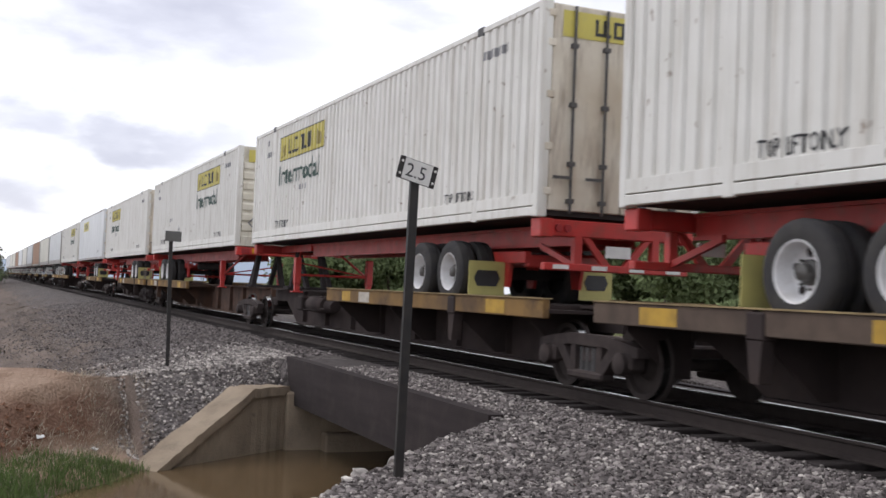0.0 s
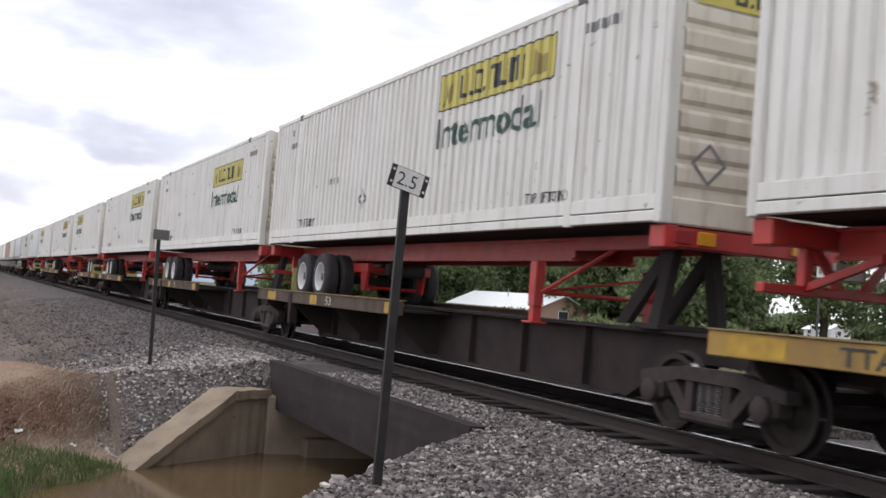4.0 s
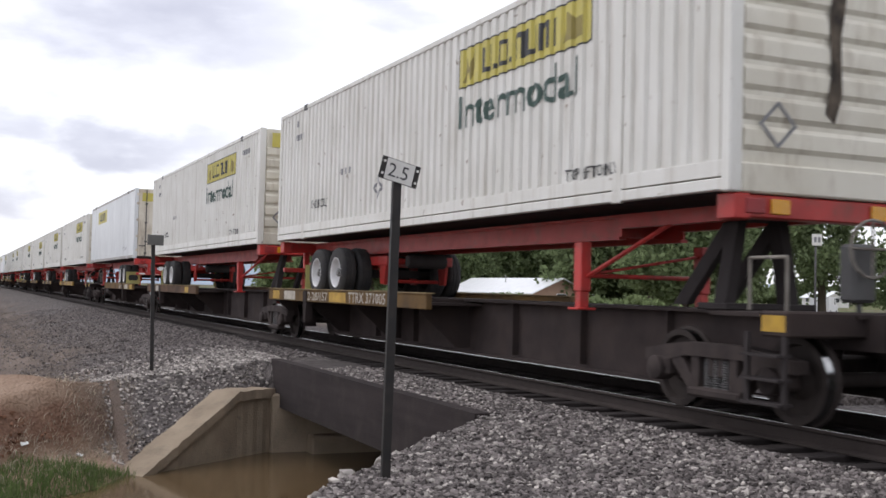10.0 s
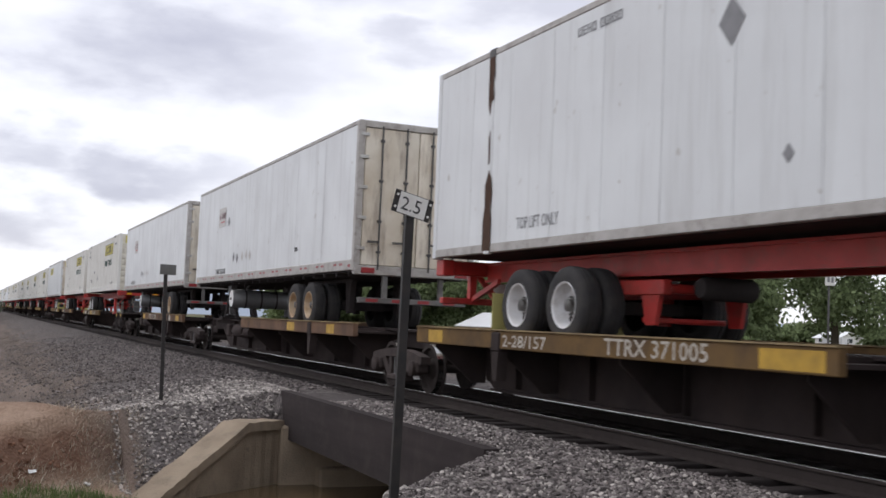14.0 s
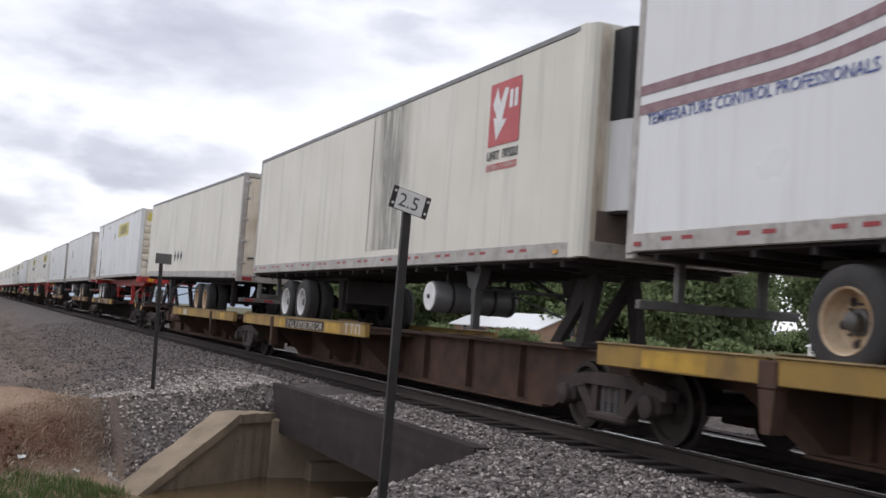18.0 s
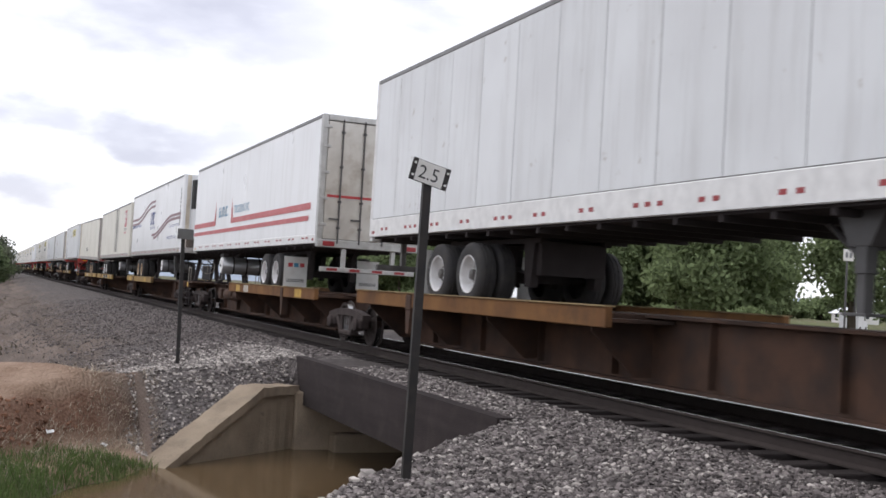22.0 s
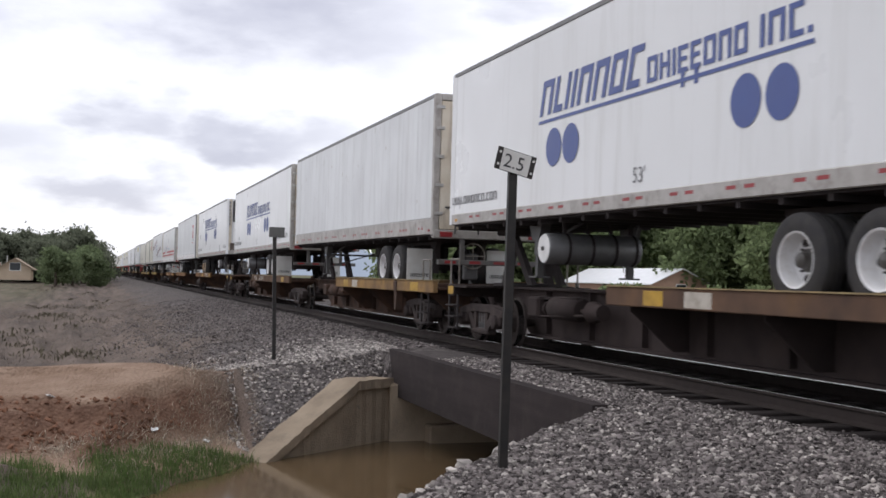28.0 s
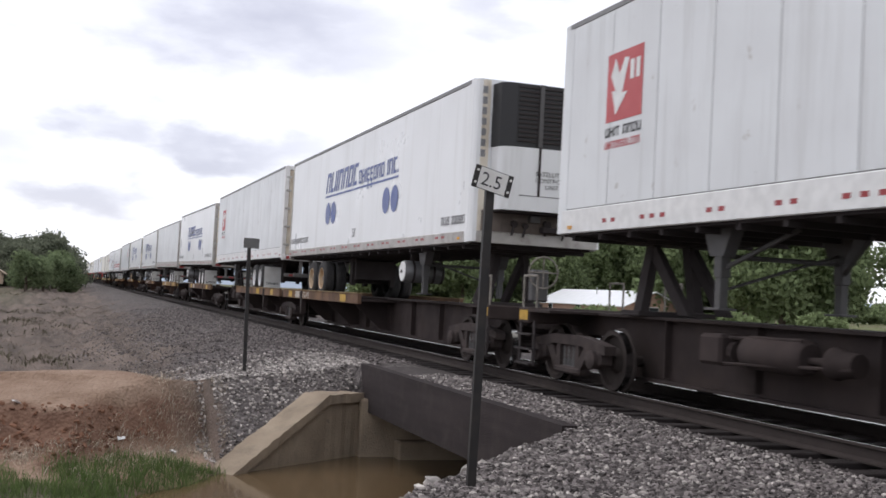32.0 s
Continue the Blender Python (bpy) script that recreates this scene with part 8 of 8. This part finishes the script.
tree(80.0, 72, 12.0, 10.0, 164, leaf_dark, "broad dark green roadside tree", 0.1, 1.2, 0.3)
for k in range(10):
    yy = 230 + prng.uniform(-15, 15)
    tree(-8 + (0.80 + 0.035 * k) * yy, yy, 5.5 + prng.uniform(-1.0, 1.5), 12, 170 + k, leaf_dark, "dark tree across the far field", 0.02, 0.6, 0.6)
for k in range(6):
    tree(16 + 5.2 * k + prng.uniform(-1.5, 1.5), 66 + prng.uniform(-5, 5), 1.9 + prng.random(), 4.4, 190 + k, leaf_light, "low bright green bush near the houses", 0.02, 0.5, 0.2)

# ---- houses and small things beyond the train ----
def house(name, x0, x1, y0, y1, eave, ridge, wall, roofing, label, base=-1.4, windows=3):
    h = tagged(empty(name), label, "house")
    xm = (x0 + x1) / 2

    def p(nm, s, mat, parent=h, lab=""):
        me = s.mesh(nm)
        me.materials.append(mat)
        return part(nm, me, parent, label=lab)
    p("wall", Solid().prism([(x0, base), (x1, base), (x1, eave), (xm, ridge - 0.12), (x0, eave)], "y", y0, y1), wall)
    for sx in (-1, 1):
        e = xm + sx * ((x1 - x0) / 2 + 0.45)
        dz = (ridge - eave) / ((x1 - x0) / 2) * 0.45
        p("roof_slope", Solid().prism([(xm, ridge), (e, eave - dz), (e, eave - dz - 0.12), (xm, ridge - 0.12)], "y", y0 - 0.5, y1 + 0.5), roofing)
    for k in range(windows):
        yy = y0 + (k + 0.5) * (y1 - y0) / windows
        w = p("window", Solid().box(x0 - 0.05, x0 + 0.02, yy - 0.6, yy + 0.6, base + 1.2, base + 2.3, 0.01), white_paint)
        p("pane", Solid().box(x0 - 0.06, x0 - 0.04, yy - 0.52, yy + 0.52, base + 1.28, base + 2.22), glass_dark, w)
    w = p("window", Solid().box(xm - 0.7, xm + 0.7, y0 - 0.05, y0 + 0.02, base + 1.2, base + 2.3, 0.01), white_paint)
    p("pane", Solid().box(xm - 0.62, xm + 0.62, y0 - 0.06, y0 - 0.04, base + 1.28, base + 2.22), glass_dark, w)
    d = p("door", Solid().box(x0 - 0.05, x0 + 0.02, y0 + 1.6, y0 + 2.6, base + 0.1, base + 2.15, 0.01), brick_tan)
    p("vent_pipe", Solid().tube((xm - 1.2, (y0 + y1) / 2, eave), (xm - 1.2, (y0 + y1) / 2, ridge + 0.3), 0.08, 8), alu)
    return h


house("long_house", 53.0, 60.5, 110, 134, 1.05, 2.75, brick_tan, roof_white, "long low house with a white metal roof")
house("small_house", 66.0, 71.0, 112, 119, 0.7, 1.6, sign_back, roof_white, "small grey house with a pale roof", windows=2)
house("shed", -19.5, -15.6, 150, 156, 1.1, 2.3, material("tan_board_wall", (0.50, 0.40, 0.30), 0.8, second=(0.42, 0.33, 0.25), scale=1.5), material("weathered_shingle_roof", (0.36, 0.29, 0.22), 0.8, second=(0.28, 0.23, 0.18), scale=2), "small tan shed with a brown roof before the thicket", -0.6, 1)
house("far_house", 166.0, 173.0, 182, 189, 1.5, 2.9, sign_white, roof_white, "white house at the far side of the field", -0.9, 2)

pole = tagged(empty("road_sign"), "tall thin pole with a small white plate by the road", "road sign")
ps = Solid().tube((39.0, 50.0, -1.5), (39.0, 50.0, 4.9), 0.06, 8).mesh("pole")
ps.materials.append(under_grey)
part("pole", ps, pole)
pp = Solid().box(38.6, 39.4, 49.88, 49.92, 4.2, 4.9, 0.02).mesh("plate")
pp.materials.append(sign_white)
part("plate", pp, pole)
pb = Solid().add([(38.75, 49.875, 4.4), (38.95, 49.875, 4.4), (38.95, 49.875, 4.72), (38.75, 49.875, 4.72), (39.05, 49.875, 4.4), (39.25, 49.875, 4.4), (39.25, 49.875, 4.72), (39.05, 49.875, 4.72)], [(0, 1, 2, 3), (4, 5, 6, 7)]).mesh("marking")
pb.materials.append(ink_grey)
part("marking", pb, pole)

lane = Solid()
ln = 40
lane.add([(30 + 3.2 * sx + 45 * (i / ln) ** 1.4, 30 + 130 * i / ln, float(height(30 + 3.2 * sx + 45 * (i / ln) ** 1.4, 30 + 130 * i / ln)) + 0.12) for i in range(ln + 1) for sx in (-1, 1)],
         [(2 * i, 2 * i + 1, 2 * i + 3, 2 * i + 2) for i in range(ln)])
tagged(single("road", lane, material("pale_gravel_road", (0.33, 0.29, 0.24), 0.95, second=(0.25, 0.22, 0.18), scale=1.5)), "pale gravel road beyond the railway", "road", kind="structure")

post_mesh = cached("fence_post", lambda: Solid().box(-0.06, 0.06, -0.06, 0.06, -0.3, 1.15, 0.01), white_paint)
for k in range(14):
    px, py = 36 + 3.4 * k, 62 + 3.6 * k
    fp = tagged(new("fence_post", post_mesh), "short white post along the road", "post", "white posts along the road")
    fp.matrix_basis = pose(px, py, float(height(px, py)), prng.uniform(-3, 3), prng.uniform(-3, 3), 0)

van = tagged(empty("parked_van", pose(76.0, 88.0, float(height(76.0, 88.0)) + 0.05, 0, 0, 35)), "white van parked by the far houses", "van")
vs = Solid().prism([(-2.4, 0.35), (2.4, 0.35), (2.4, 1.1), (1.7, 1.25), (1.1, 2.0), (-2.4, 2.05)], "y", -0.95, 0.95).mesh("body")
vs.materials.append(white_gloss)
part("body", vs, van)
vw = Solid().prism([(0.4, 1.25), (1.5, 1.25), (1.05, 1.9), (0.4, 1.92)], "y", -0.96, 0.96).mesh("side_window")
vw.materials.append(glass_dark)
part("side_window", vw, van)
for qx in (-1.5, 1.5):
    for qy in (-0.9, 0.9):
        part("wheel", cached("van_wheel", lambda: Solid().lathe([(-0.1, 0.0), (-0.1, 0.3), (-0.07, 0.33), (0.07, 0.33), (0.1, 0.3), (0.1, 0.0)], 18, "y"), rubber, True), van, pose(qx, qy, 0.33))

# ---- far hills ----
# the haze of distance is painted in: a pale blue base colour
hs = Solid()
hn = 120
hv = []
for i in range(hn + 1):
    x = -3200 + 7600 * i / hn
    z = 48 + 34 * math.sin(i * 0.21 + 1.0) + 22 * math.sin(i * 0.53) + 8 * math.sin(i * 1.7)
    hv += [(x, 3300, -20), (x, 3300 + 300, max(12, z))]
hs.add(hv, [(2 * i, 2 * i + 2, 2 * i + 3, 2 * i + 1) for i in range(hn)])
tagged(single("backdrop", hs, material("haze_tinted_hills", (0.33, 0.38, 0.45), 1.0, second=(0.28, 0.33, 0.40), scale=0.004), True), "hills on the horizon, tinted blue for haze", "hills", kind="structure")

motions()
